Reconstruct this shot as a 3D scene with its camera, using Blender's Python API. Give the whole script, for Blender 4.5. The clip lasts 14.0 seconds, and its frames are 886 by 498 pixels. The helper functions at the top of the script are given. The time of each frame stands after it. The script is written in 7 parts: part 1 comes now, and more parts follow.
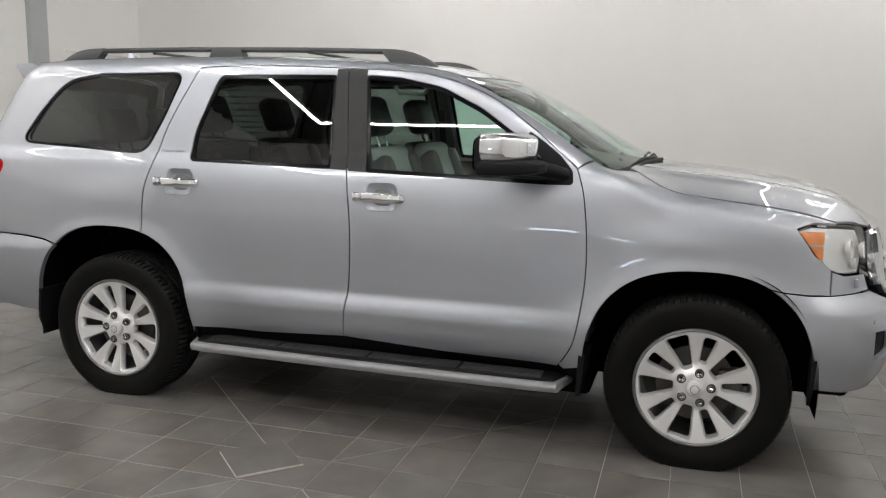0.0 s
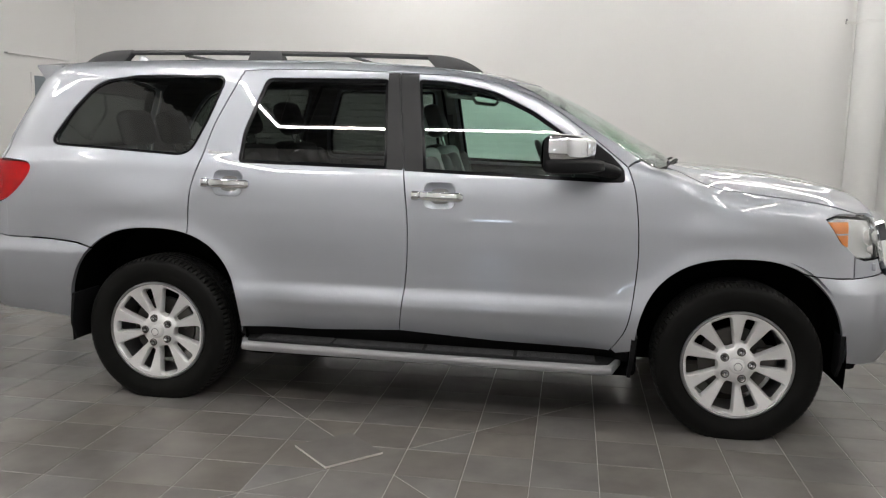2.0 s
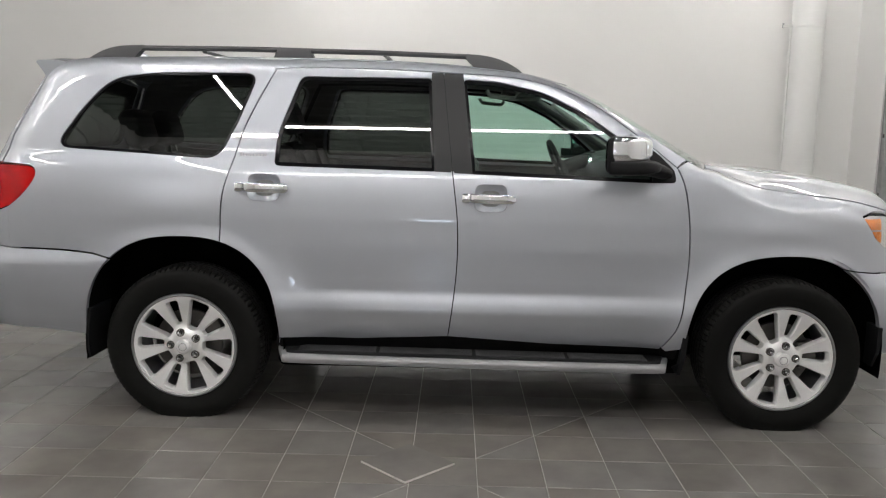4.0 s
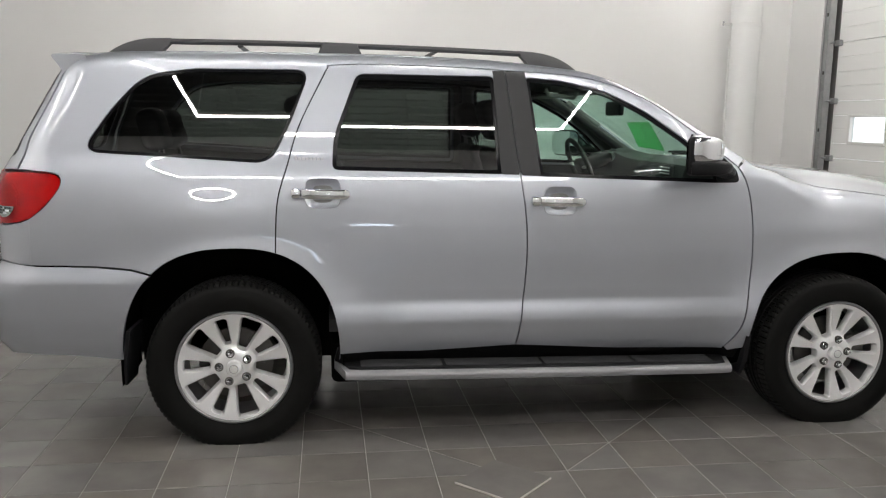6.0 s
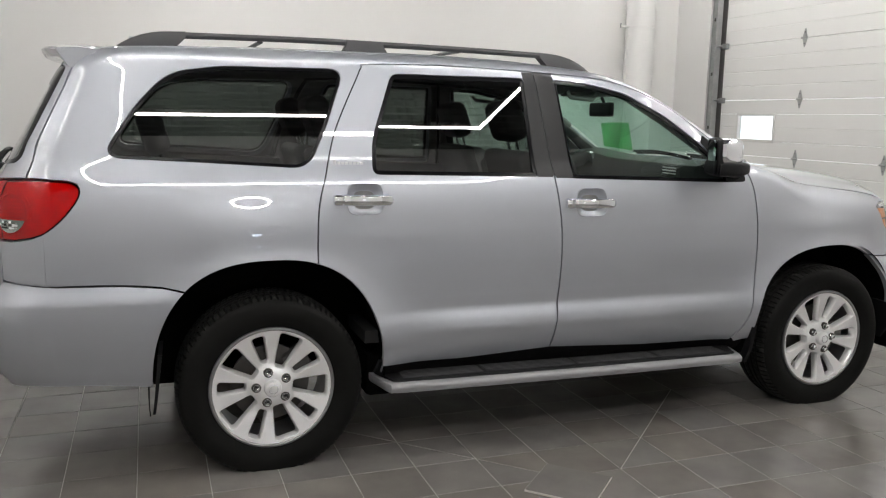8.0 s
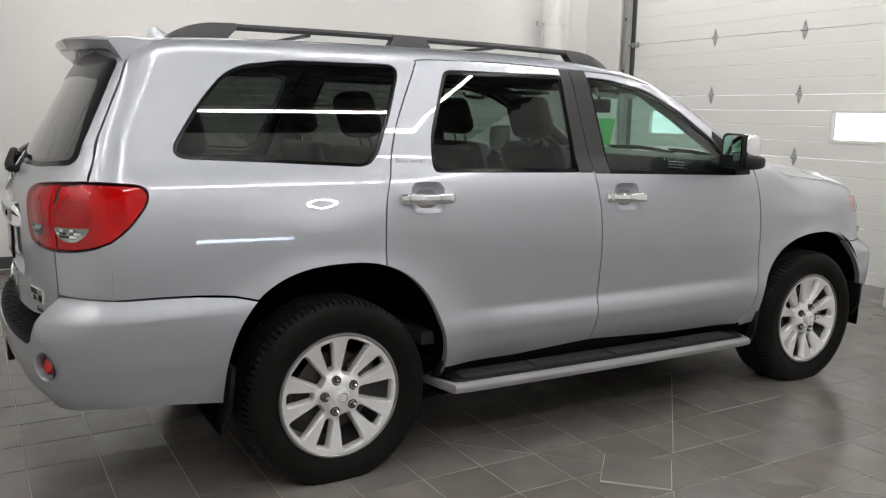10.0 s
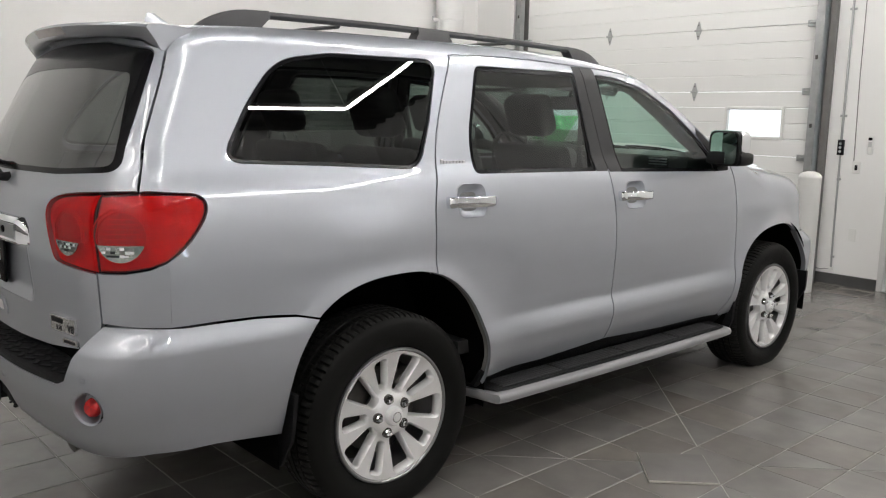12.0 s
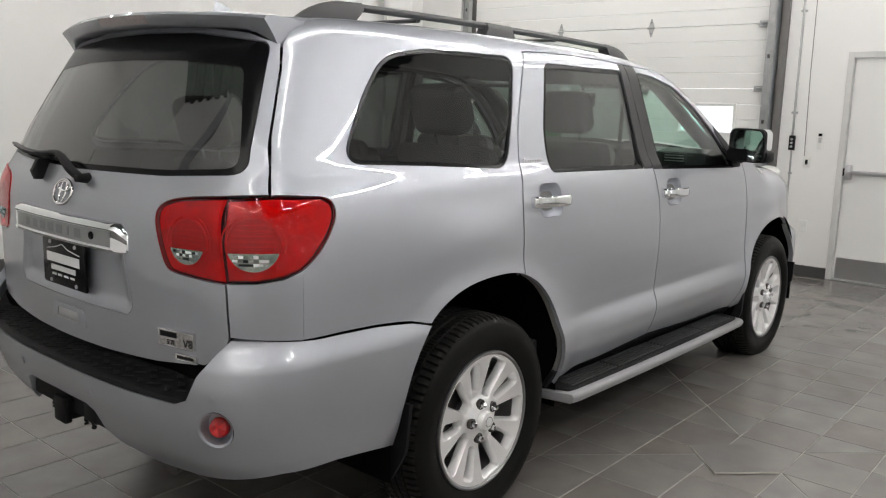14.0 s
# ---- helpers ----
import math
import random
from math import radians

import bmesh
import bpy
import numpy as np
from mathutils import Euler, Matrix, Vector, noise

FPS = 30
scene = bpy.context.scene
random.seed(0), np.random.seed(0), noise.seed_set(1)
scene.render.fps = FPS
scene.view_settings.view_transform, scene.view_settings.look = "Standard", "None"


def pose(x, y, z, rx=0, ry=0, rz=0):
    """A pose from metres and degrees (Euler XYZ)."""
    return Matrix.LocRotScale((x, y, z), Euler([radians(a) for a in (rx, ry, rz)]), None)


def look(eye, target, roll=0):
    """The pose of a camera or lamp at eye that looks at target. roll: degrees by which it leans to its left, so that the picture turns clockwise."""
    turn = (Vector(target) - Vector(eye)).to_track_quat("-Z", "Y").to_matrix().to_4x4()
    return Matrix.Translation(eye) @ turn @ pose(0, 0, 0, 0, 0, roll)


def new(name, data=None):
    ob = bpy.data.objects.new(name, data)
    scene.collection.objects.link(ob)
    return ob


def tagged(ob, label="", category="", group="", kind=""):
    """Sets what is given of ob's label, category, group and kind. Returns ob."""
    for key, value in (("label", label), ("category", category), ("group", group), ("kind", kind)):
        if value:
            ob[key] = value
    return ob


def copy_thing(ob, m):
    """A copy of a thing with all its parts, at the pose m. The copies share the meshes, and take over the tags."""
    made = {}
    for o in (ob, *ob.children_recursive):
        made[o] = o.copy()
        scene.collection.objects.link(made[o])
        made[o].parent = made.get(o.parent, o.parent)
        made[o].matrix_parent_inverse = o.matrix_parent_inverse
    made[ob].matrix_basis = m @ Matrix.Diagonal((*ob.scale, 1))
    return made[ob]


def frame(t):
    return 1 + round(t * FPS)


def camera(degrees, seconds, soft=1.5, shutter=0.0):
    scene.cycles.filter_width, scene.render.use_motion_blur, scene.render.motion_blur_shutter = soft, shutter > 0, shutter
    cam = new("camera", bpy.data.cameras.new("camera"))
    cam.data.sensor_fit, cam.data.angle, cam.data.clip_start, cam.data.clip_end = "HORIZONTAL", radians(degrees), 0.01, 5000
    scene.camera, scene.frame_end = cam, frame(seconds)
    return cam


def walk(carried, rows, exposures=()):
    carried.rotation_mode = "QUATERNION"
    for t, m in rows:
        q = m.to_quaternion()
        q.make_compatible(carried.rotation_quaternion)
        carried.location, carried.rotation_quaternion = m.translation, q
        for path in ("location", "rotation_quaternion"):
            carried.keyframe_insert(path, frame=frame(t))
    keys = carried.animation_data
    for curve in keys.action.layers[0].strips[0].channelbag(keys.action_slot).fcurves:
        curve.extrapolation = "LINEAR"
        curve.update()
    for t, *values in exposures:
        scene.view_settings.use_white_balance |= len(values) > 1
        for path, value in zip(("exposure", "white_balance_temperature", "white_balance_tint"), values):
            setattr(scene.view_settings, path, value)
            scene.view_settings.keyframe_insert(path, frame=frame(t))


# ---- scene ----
cam = camera(56.6, 14.0, soft=1.2)
PATH = [
    (0, (3.029, -4.692, 1.583), (2.461, -2.801, 1.263), 0.9),
    (0.5, (2.839, -4.816, 1.576), (2.331, -2.908, 1.262), 0.9),
    (1, (2.623, -4.98, 1.576), (2.195, -3.051, 1.265), 1.0),
    (1.5, (2.478, -5.046, 1.522), (2.105, -3.103, 1.23), 1.0),
    (2, (2.245, -5.098, 1.535), (1.943, -3.143, 1.241), 1.1),
    (4.5, (1.138, -5.06, 1.548), (1.184, -3.082, 1.251), 1.1),
    (5, (0.864, -5.024, 1.576), (0.983, -3.05, 1.275), 1.1),
    (5.5, (0.658, -4.926, 1.557), (0.85, -2.959, 1.25), 1.0),
    (6, (0.448, -4.823, 1.564), (0.724, -2.867, 1.255), 0.9),
    (6.5, (0.188, -4.76, 1.569), (0.577, -2.823, 1.258), 1.0),
    (7, (-0.082, -4.709, 1.587), (0.427, -2.8, 1.275), 1.1),
    (7.5, (-0.279, -4.613, 1.581), (0.311, -2.729, 1.264), 1.1),
    (8, (-0.486, -4.496, 1.587), (0.181, -2.637, 1.27), 1.1),
    (8.5, (-0.733, -4.388, 1.577), (0.016, -2.561, 1.26), 1.1),
    (9, (-0.941, -4.292, 1.584), (-0.111, -2.5, 1.267), 1.0),
    (11.5, (-1.828, -3.576, 1.572), (-0.587, -2.042, 1.244), 1.2),
    (12, (-1.955, -3.379, 1.574), (-0.634, -1.913, 1.248), 1.1),
    (12.5, (-2.091, -3.216, 1.579), (-0.707, -1.811, 1.248), 1.4),
    (13, (-2.252, -3.057, 1.598), (-0.813, -1.709, 1.259), 1.8),
    (13.5, (-2.351, -2.932, 1.601), (-0.879, -1.621, 1.259), 1.7),
    (14, (-2.443, -2.77, 1.583), (-0.94, -1.495, 1.242), 1.6),
]
walk(cam, [(t, look(eye, target, roll)) for t, eye, target, roll in PATH])

# ---- world and lamps ----
world = bpy.data.worlds.new("world")
scene.world = world
world.use_nodes = True
sky = world.node_tree.nodes.new("ShaderNodeTexSky")
sky.sky_type, sky.sun_disc, sky.sun_elevation, sky.sun_rotation = "NISHITA", False, radians(35), radians(200)
world.node_tree.links.new(sky.outputs[0], world.node_tree.nodes["Background"].inputs[0])
world.node_tree.nodes["Background"].inputs[1].default_value = 0.12
scene.view_settings.exposure = 0.0


def emitter(name, colour, strength):
    m = bpy.data.materials.new(name)
    m.use_nodes = True
    m.node_tree.nodes.clear()
    e = m.node_tree.nodes.new("ShaderNodeEmission")
    e.inputs[0].default_value, e.inputs[1].default_value = (*colour, 1), strength
    m.node_tree.links.new(e.outputs[0], m.node_tree.nodes.new("ShaderNodeOutputMaterial").inputs[0])
    return m


LED = emitter("led_diffuser", (1.0, 0.975, 0.94), 109.0)
# weaker glow for the loops added as fill
LED_FILL = emitter("led_fill_diffuser", (1.0, 0.975, 0.94), 36.0)
DAYLIGHT = emitter("bright_outdoors", (0.90, 0.95, 1.0), 2.2)


# ---- the car's skin as smooth functions: x forward from the rear axle, y to its left, z up ----
def table(xs, ys, soft):
    """A smoothed curve through the knots."""
    gx = np.arange(xs[0] - 0.6, xs[-1] + 0.6, 0.004)
    gy = np.interp(gx, xs, ys)
    k = np.exp(-0.5 * (np.arange(-60, 61) * 0.004 / soft) ** 2)
    gy = np.convolve(np.pad(gy, 60, mode="edge"), k / k.sum(), "valid")
    return lambda v: np.interp(v, gx, gy)


SECTION = table([0.30, 0.38, 0.44, 0.52, 0.60, 0.645, 0.69, 0.76, 0.92, 1.06, 1.16, 1.20, 1.24, 1.27, 1.30, 1.33, 1.36, 1.38, 1.60, 1.80, 2.0],
                [0.80, 0.872, 0.905, 0.930, 0.940, 0.940, 0.934, 0.932, 0.937, 0.9345, 0.926, 0.9203, 0.9122, 0.9042, 0.8945, 0.8815, 0.864, 0.8545, 0.792, 0.733, 0.670], 0.014)
LEDGE = table([0.30, 0.46, 0.54, 0.597, 0.637, 0.688, 0.745, 1.0], [0.0, 0.008, 0.018, 0.022, 0.014, -0.004, 0.0, 0.0], 0.009)
LEDGE_X = table([0.3, 0.62, 0.9, 2.0, 2.36, 2.5], [0.0, 0.25, 1.0, 1.0, 0.6, 0.0], 0.06)
REAR = table([0.35, 0.50, 0.72, 0.90, 1.10, 1.22, 1.28, 1.34, 1.44, 1.75, 1.85, 2.0], [-1.10, -1.15, -1.168, -1.170, -1.172, -1.172, -1.158, -1.115, -1.062, -0.888, -0.82, -0.73], 0.025)
ROOF = table([-1.2, -0.8, -0.5, 0.0, 0.8, 1.3, 1.7, 2.0, 2.4], [1.806, 1.868, 1.892, 1.906, 1.909, 1.894, 1.858, 1.816, 1.74], 0.12)
HOOD = table([2.5, 2.7, 3.0, 3.3, 3.55, 3.75, 3.88, 4.0], [1.372, 1.362, 1.348, 1.324, 1.284, 1.232, 1.155, 1.03], 0.05)
HOOD_DROP = table([2.4, 2.6, 2.72, 2.85, 2.97, 3.3, 4.0], [0.0, 0.010, 0.022, 0.058, 0.080, 0.088, 0.088], 0.03)
NOSE = table([0.25, 0.36, 0.5, 0.65, 0.80, 0.88, 1.0, 1.12, 1.25], [3.86, 3.94, 4.00, 4.01, 3.99, 3.955, 3.93, 3.89, 3.80], 0.03)
ARCHES = ((0.0, 0.405, 0.500, 0.556), (3.092, 0.395, 0.502, 0.525))
ARCH_POWER = 2.45


def arch_radius(x, z, i):
    cx, cz, a, b = ARCHES[i]
    return (np.abs((x - cx) / a) ** ARCH_POWER + np.abs((z - cz) / b) ** ARCH_POWER) ** (1 / ARCH_POWER)


def half_width(x, z):
    w = SECTION(z) + LEDGE(z) * LEDGE_X(x)
    up = np.clip((z - 1.30) / 0.5, 0, 1)
    w = w - (0.014 + 0.045 * up) * np.clip((-0.15 - x) / 0.8, 0, 2) ** 2 - (0.055 + 0.05 * up) * np.clip((x - 2.45) / 1.1, 0, 2) ** 2
    for i in (0, 1):
        r = np.maximum(arch_radius(x, z, i), 0.97)
        high, shelf = np.clip((z - 0.52) / 0.50, 0, 1), np.clip(((1.265, 1.185)[i] - z) / 0.17, 0, 1)
        high, shelf = high * high * (3 - 2 * high), shelf * shelf * (3 - 2 * shelf)
        # the flare beside the wheel, a small lip, and the haunch over it
        w = w + 0.044 * (1 - high) * np.exp(-(((r - 0.97) / 0.30) ** 2)) + 0.012 * high * np.exp(-(((r - 0.97) / 0.09) ** 2))
        w = w + (0.0250, 0.030)[i] * shelf * np.exp(-(((x - ARCHES[i][0] + 0.08) / 0.27) ** 2))
    return w


PANE = table([1.2, 1.38, 1.50, 1.60, 1.70, 1.80, 2.0], [0.899, 0.8535, 0.8222, 0.7945, 0.7655, 0.7345, 0.670], 0.05)


def glasshouse(p):
    """The plain curve of the side panes."""
    x, z = p[..., 0], p[..., 2]
    return np.abs(p[..., 1]) - PANE(z) - 0.016 * (z - 1.58) * np.clip((0.50 - x) / 0.1, 0, 1) + 0.022 * np.clip((0.30 - x) / 0.9, 0, 2)


def smax(a, b, k):
    h = np.maximum(k - np.abs(a - b), 0) / k
    return np.maximum(a, b) + h * h * k * 0.25


def d_side(p):
    return np.abs(p[..., 1]) - half_width(p[..., 0], p[..., 2])


def d_rear(p):
    return (REAR(p[..., 2]) + 0.100 * (np.abs(p[..., 1]) / 0.8) ** 2.2) - p[..., 0]


def along_roof(p):
    """0 over the tailgate, 1 from the rear wheel on."""
    u = np.clip((p[..., 0] + 0.55) / 0.6, 0, 1)
    return u * u * (3 - 2 * u)


def d_roof(p):
    return 0.9 * (p[..., 2] - ROOF(p[..., 0]) + (0.026 + 0.002 * along_roof(p)) * (np.abs(p[..., 1]) / 0.65) ** 2.4)


def d_shield(p):
    bulge = 0.16 * (1 - (np.abs(p[..., 1]) / 0.70) ** 2)
    return 0.488 * (p[..., 0] - 1.905 - bulge) + 0.873 * (p[..., 2] - 1.800)


def d_hood(p):
    y = np.abs(p[..., 1])
    return 0.9 * (p[..., 2] - HOOD(p[..., 0]) + HOOD_DROP(p[..., 0]) * np.clip(y / 0.75, 0, 2) ** 2.6 - 0.012 * np.exp(-(((y - 0.52) / 0.06) ** 2)))


def d_nose(p):
    return p[..., 0] - NOSE(p[..., 2]) + 0.20 * (np.abs(p[..., 1]) / 0.8) ** 2.4


def cabin(p):
    """The upper body: sides, roof, tailgate, windscreen."""
    top = smax(d_roof(p), d_shield(p), 0.10)
    return smax(smax(d_side(p), d_rear(p), 0.22 - 0.07 * np.clip((p[..., 2] - 1.30) / 0.15, 0, 1)), top, 0.08 + 0.02 * along_roof(p))


def front(p):
    """The lower body ahead of the doors: wings, bonnet, nose."""
    u = np.clip((p[..., 0] - 2.62) / 0.45, 0, 1)
    return smax(smax(d_side(p), d_nose(p), 0.24), d_hood(p), 0.045 + 0.040 * u * u * (3 - 2 * u))


def wing_skin(p):
    """The front body with the foot of the windscreen pillar."""
    ahead, below = np.clip((p[..., 0] - 2.58) / 0.30, 0, 2), np.clip((1.33 - p[..., 2]) / 0.12, 0, 2)
    return -smax(-front(p), -(cabin(p) + 0.15 * ahead ** 2 + 0.08 * below ** 2), 0.02)


BUMPER_R = table([0.30, 0.40, 0.50, 0.62, 0.74, 0.82, 0.88, 0.95], [-1.00, -1.12, -1.20, -1.235, -1.238, -1.222, -1.19, -1.14], 0.02)
BUMPER_W = table([0.30, 0.40, 0.50, 0.62, 0.74, 0.82, 0.88, 0.95], [0.84, 0.90, 0.935, 0.955, 0.962, 0.962, 0.950, 0.92], 0.02)


def rear_bumper_skin(p):
    x, y, z = p[..., 0], np.abs(p[..., 1]), p[..., 2]
    w = BUMPER_W(z) + 0.012 * np.exp(-((np.maximum(arch_radius(x, z, 0), 0.97) - 0.97) / 0.30) ** 2) - 0.03 * np.clip((-0.6 - x) / 0.5, 0, 2) ** 2
    own = smax(y - w, BUMPER_R(z) + 0.100 * (y / 0.8) ** 2.5 - x, 0.20)
    tuck = np.clip((z - 0.800) / 0.085, 0, 1) ** 1.6
    return own + tuck * (smax(d_side(p), d_rear(p), 0.22) - 0.002 - own)


BUMPER_F = table([0.26, 0.34, 0.44, 0.56, 0.70, 0.79, 0.84, 0.95], [3.84, 3.93, 4.00, 4.035, 4.035, 4.01, 3.965, 3.93], 0.02)


def front_bumper_skin(p):
    x, y, z = p[..., 0], np.abs(p[..., 1]), p[..., 2]
    w = BUMPER_W(z) - 0.008 + 0.010 * np.exp(-((np.maximum(arch_radius(x, z, 1), 0.97) - 0.97) / 0.30) ** 2) - 0.05 * np.clip((x - 3.45) / 0.5, 0, 2) ** 2
    ahead = np.clip((x - 3.42) / 0.34, 0, 1)
    ahead = ahead * ahead * (3 - 2 * ahead)
    w = half_width(x, z) * (1 - ahead) + w * ahead
    own = smax(y - w, x - BUMPER_F(z) + 0.17 * (y / 0.8) ** 2.4, 0.26)
    tuck = np.clip((z - 0.755) / 0.080, 0, 1) ** 1.6
    return own + tuck * (smax(d_side(p), d_nose(p), 0.24) - 0.002 - own)


def meet(skin, start, way, far=3.2):
    """Where the rays first meet the skin from outside."""
    start, way = np.asarray(start, float), np.asarray(way, float)
    lo = np.zeros(start.shape[:-1])
    hi = np.full(start.shape[:-1], far)
    steps = np.linspace(0, far, 41)
    found = np.zeros(lo.shape, bool)
    for a, b in zip(steps[:-1], steps[1:]):
        inside = (skin(start + b * way) < 0) & ~found
        lo, hi, found = np.where(inside, a, lo), np.where(inside, b, hi), found | inside
    for _ in range(22):
        mid = 0.5 * (lo + hi)
        inside = skin(start + mid[..., None] * way) < 0
        lo, hi = np.where(inside, lo, mid), np.where(inside, mid, hi)
    return start + hi[..., None] * way


def gradient(skin, p):
    e, out = 0.002, []
    for i in range(3):
        d = np.zeros(3)
        d[i] = e
        out.append(skin(p + d) - skin(p - d))
    g = np.stack(out, -1)
    return g / np.maximum(np.linalg.norm(g, axis=-1, keepdims=True), 1e-9)


# ---- materials ----
def material(name, base, rough=0.5, metal=0.0, vary=0.0, scale=8.0, bump=0.0, bump_scale=60.0, coat=0.0, coat_rough=0.03, rough_vary=0.0, spec=0.5, fine=0.0, random_tint=0.0):
    """A surface with variation at two scales, fine relief and, for pieces, a tint of their own."""
    m = bpy.data.materials.new(name)
    m.use_nodes = True
    n, link = m.node_tree.nodes, m.node_tree.links.new
    b = n["Principled BSDF"]
    b.inputs["Base Color"].default_value = (*base, 1)
    b.inputs["Roughness"].default_value, b.inputs["Metallic"].default_value = rough, metal
    b.inputs["Coat Weight"].default_value, b.inputs["Coat Roughness"].default_value = coat, coat_rough
    b.inputs["Specular IOR Level"].default_value = spec
    co = n.new("ShaderNodeTexCoord")
    big, small = n.new("ShaderNodeTexNoise"), n.new("ShaderNodeTexNoise")
    for t, s, d in ((big, scale, 4), (small, bump_scale, 3)):
        t.inputs["Scale"].default_value, t.inputs["Detail"].default_value = s, d
        link(co.outputs["Object"], t.inputs["Vector"])
    if vary or random_tint:
        mixed = n.new("ShaderNodeMix")
        mixed.data_type = "RGBA"
        mixed.inputs[6].default_value = (*[c * (1 - vary) for c in base], 1)
        mixed.inputs[7].default_value = (*[min(1, c * (1 + vary)) for c in base], 1)
        add = n.new("ShaderNodeMath")
        add.operation = "MULTIPLY_ADD"
        link(small.outputs[0], add.inputs[0])
        add.inputs[1].default_value = fine
        link(big.outputs[0], add.inputs[2])
        last = add.outputs[0]
        if random_tint:
            info, more = n.new("ShaderNodeObjectInfo"), n.new("ShaderNodeMath")
            more.operation = "MULTIPLY_ADD"
            link(info.outputs["Random"], more.inputs[0])
            more.inputs[1].default_value = random_tint
            link(last, more.inputs[2])
            last = more.outputs[0]
        link(last, mixed.inputs[0])
        link(mixed.outputs[2], b.inputs["Base Color"])
    if rough_vary:
        r = n.new("ShaderNodeMapRange")
        r.inputs[3].default_value, r.inputs[4].default_value = max(0.02, rough - rough_vary), rough + rough_vary
        link(big.outputs[0], r.inputs[0])
        link(r.outputs[0], b.inputs["Roughness"])
    if bump:
        u = n.new("ShaderNodeBump")
        u.inputs["Strength"].default_value, u.inputs["Distance"].default_value = bump, 0.002
        link(small.outputs[0], u.inputs["Height"])
        link(u.outputs[0], b.inputs["Normal"])
    return m


def glass(name, tint, gloss=0.004, least=0.065):
    """A thin tinted pane: clear through, mirror-like at a slant."""
    m = bpy.data.materials.new(name)
    m.use_nodes = True
    n, link = m.node_tree.nodes, m.node_tree.links.new
    n.clear()
    clear, shine, mix, slant = n.new("ShaderNodeBsdfTransparent"), n.new("ShaderNodeBsdfGlossy"), n.new("ShaderNodeMixShader"), n.new("ShaderNodeLayerWeight")
    clear.inputs[0].default_value = (*tint, 1)
    shine.inputs[0].default_value, shine.inputs["Roughness"].default_value = (1, 1, 1, 1), gloss
    slant.inputs[0].default_value = 0.5
    power, gloss_share = n.new("ShaderNodeMath"), n.new("ShaderNodeMath")
    power.operation, gloss_share.operation = "POWER", "MULTIPLY_ADD"
    link(slant.outputs["Facing"], power.inputs[0])
    power.inputs[1].default_value = 5.0
    link(power.outputs[0], gloss_share.inputs[0])
    gloss_share.inputs[1].default_value, gloss_share.inputs[2].default_value = 0.93, least
    link(gloss_share.outputs[0], mix.inputs[0])
    link(clear.outputs[0], mix.inputs[1])
    link(shine.outputs[0], mix.inputs[2])
    link(mix.outputs[0], n.new("ShaderNodeOutputMaterial").inputs[0])
    return m


def paint(name, base):
    """Metallic lacquer: fine flakes under a clear coat."""
    m = material(name, base, rough=0.46, metal=0.76, coat=1.0, coat_rough=0.012, vary=0.03, scale=2.5, spec=0.5)
    n, link = m.node_tree.nodes, m.node_tree.links.new
    b = n["Principled BSDF"]
    b.inputs["Coat IOR"].default_value = 1.7
    co, flakes, bump = n.new("ShaderNodeTexCoord"), n.new("ShaderNodeTexNoise"), n.new("ShaderNodeBump")
    flakes.inputs["Scale"].default_value, flakes.inputs["Detail"].default_value = 900, 1
    bump.inputs["Strength"].default_value, bump.inputs["Distance"].default_value = 0.10, 0.0006
    link(co.outputs["Object"], flakes.inputs["Vector"])
    link(flakes.outputs[0], bump.inputs["Height"])
    link(bump.outputs[0], b.inputs["Normal"])
    return m


PAINT = paint("silver_lacquer", (0.432, 0.452, 0.495))
GLASS_DARK = glass("privacy_glass", (0.235, 0.262, 0.245), least=0.072)
GLASS_CLEAR = glass("green_glass", (0.66, 0.84, 0.76))
LENS_CLEAR = glass("clear_lens", (0.93, 0.94, 0.94))
LENS_RED = glass("red_lens", (0.95, 0.05, 0.05), least=0.035)
BLACK = material("black_plastic", (0.008, 0.008, 0.009), rough=0.55, spec=0.16, vary=0.25, scale=12, bump=0.25, bump_scale=900)
BLACK_GLOSS = material("black_gloss", (0.006, 0.006, 0.007), rough=0.18, spec=0.12, vary=0.2, scale=6)
PILLAR = material("pillar_film", (0.019, 0.019, 0.0205), rough=0.45, spec=0.35, vary=0.15, scale=6)
RACK = material("rack_plastic", (0.040, 0.040, 0.043), rough=0.48, vary=0.2, scale=8, bump=0.2, bump_scale=700)
BOARD = material("satin_silver_plastic", (0.30, 0.30, 0.31), rough=0.45, metal=0.35, vary=0.08, scale=6)
PILLAR_TRIM = material("grey_pillar_trim", (0.11, 0.112, 0.110), rough=0.8, vary=0.12, scale=12, bump=0.2, bump_scale=300)
GLASS_GATE = glass("rear_privacy_glass", (0.22, 0.245, 0.225), least=0.155)
RUBBER = material("tyre_rubber", (0.0075, 0.0075, 0.007), rough=0.5, spec=0.11, vary=0.3, scale=20, bump=0.3, bump_scale=300, rough_vary=0.1)
LINER = material("wheel_well_liner", (0.005, 0.005, 0.005), rough=0.95, spec=0.0, vary=0.2, scale=10)
TREAD = material("tread_block_rubber", (0.0198, 0.0198, 0.0189), rough=0.62, spec=0.14, vary=0.35, scale=30, bump=0.3, bump_scale=300)
STREAKED = material("ribbed_clear_lens", (0.26, 0.255, 0.235), rough=0.18, metal=0.7, coat=0.6, vary=0.95, scale=75, fine=0.5, bump=0.8, bump_scale=110)
RED_BRIGHT = material("bright_red_bead", (0.62, 0.02, 0.02), rough=0.15, coat=1.0, vary=0.1, scale=60)
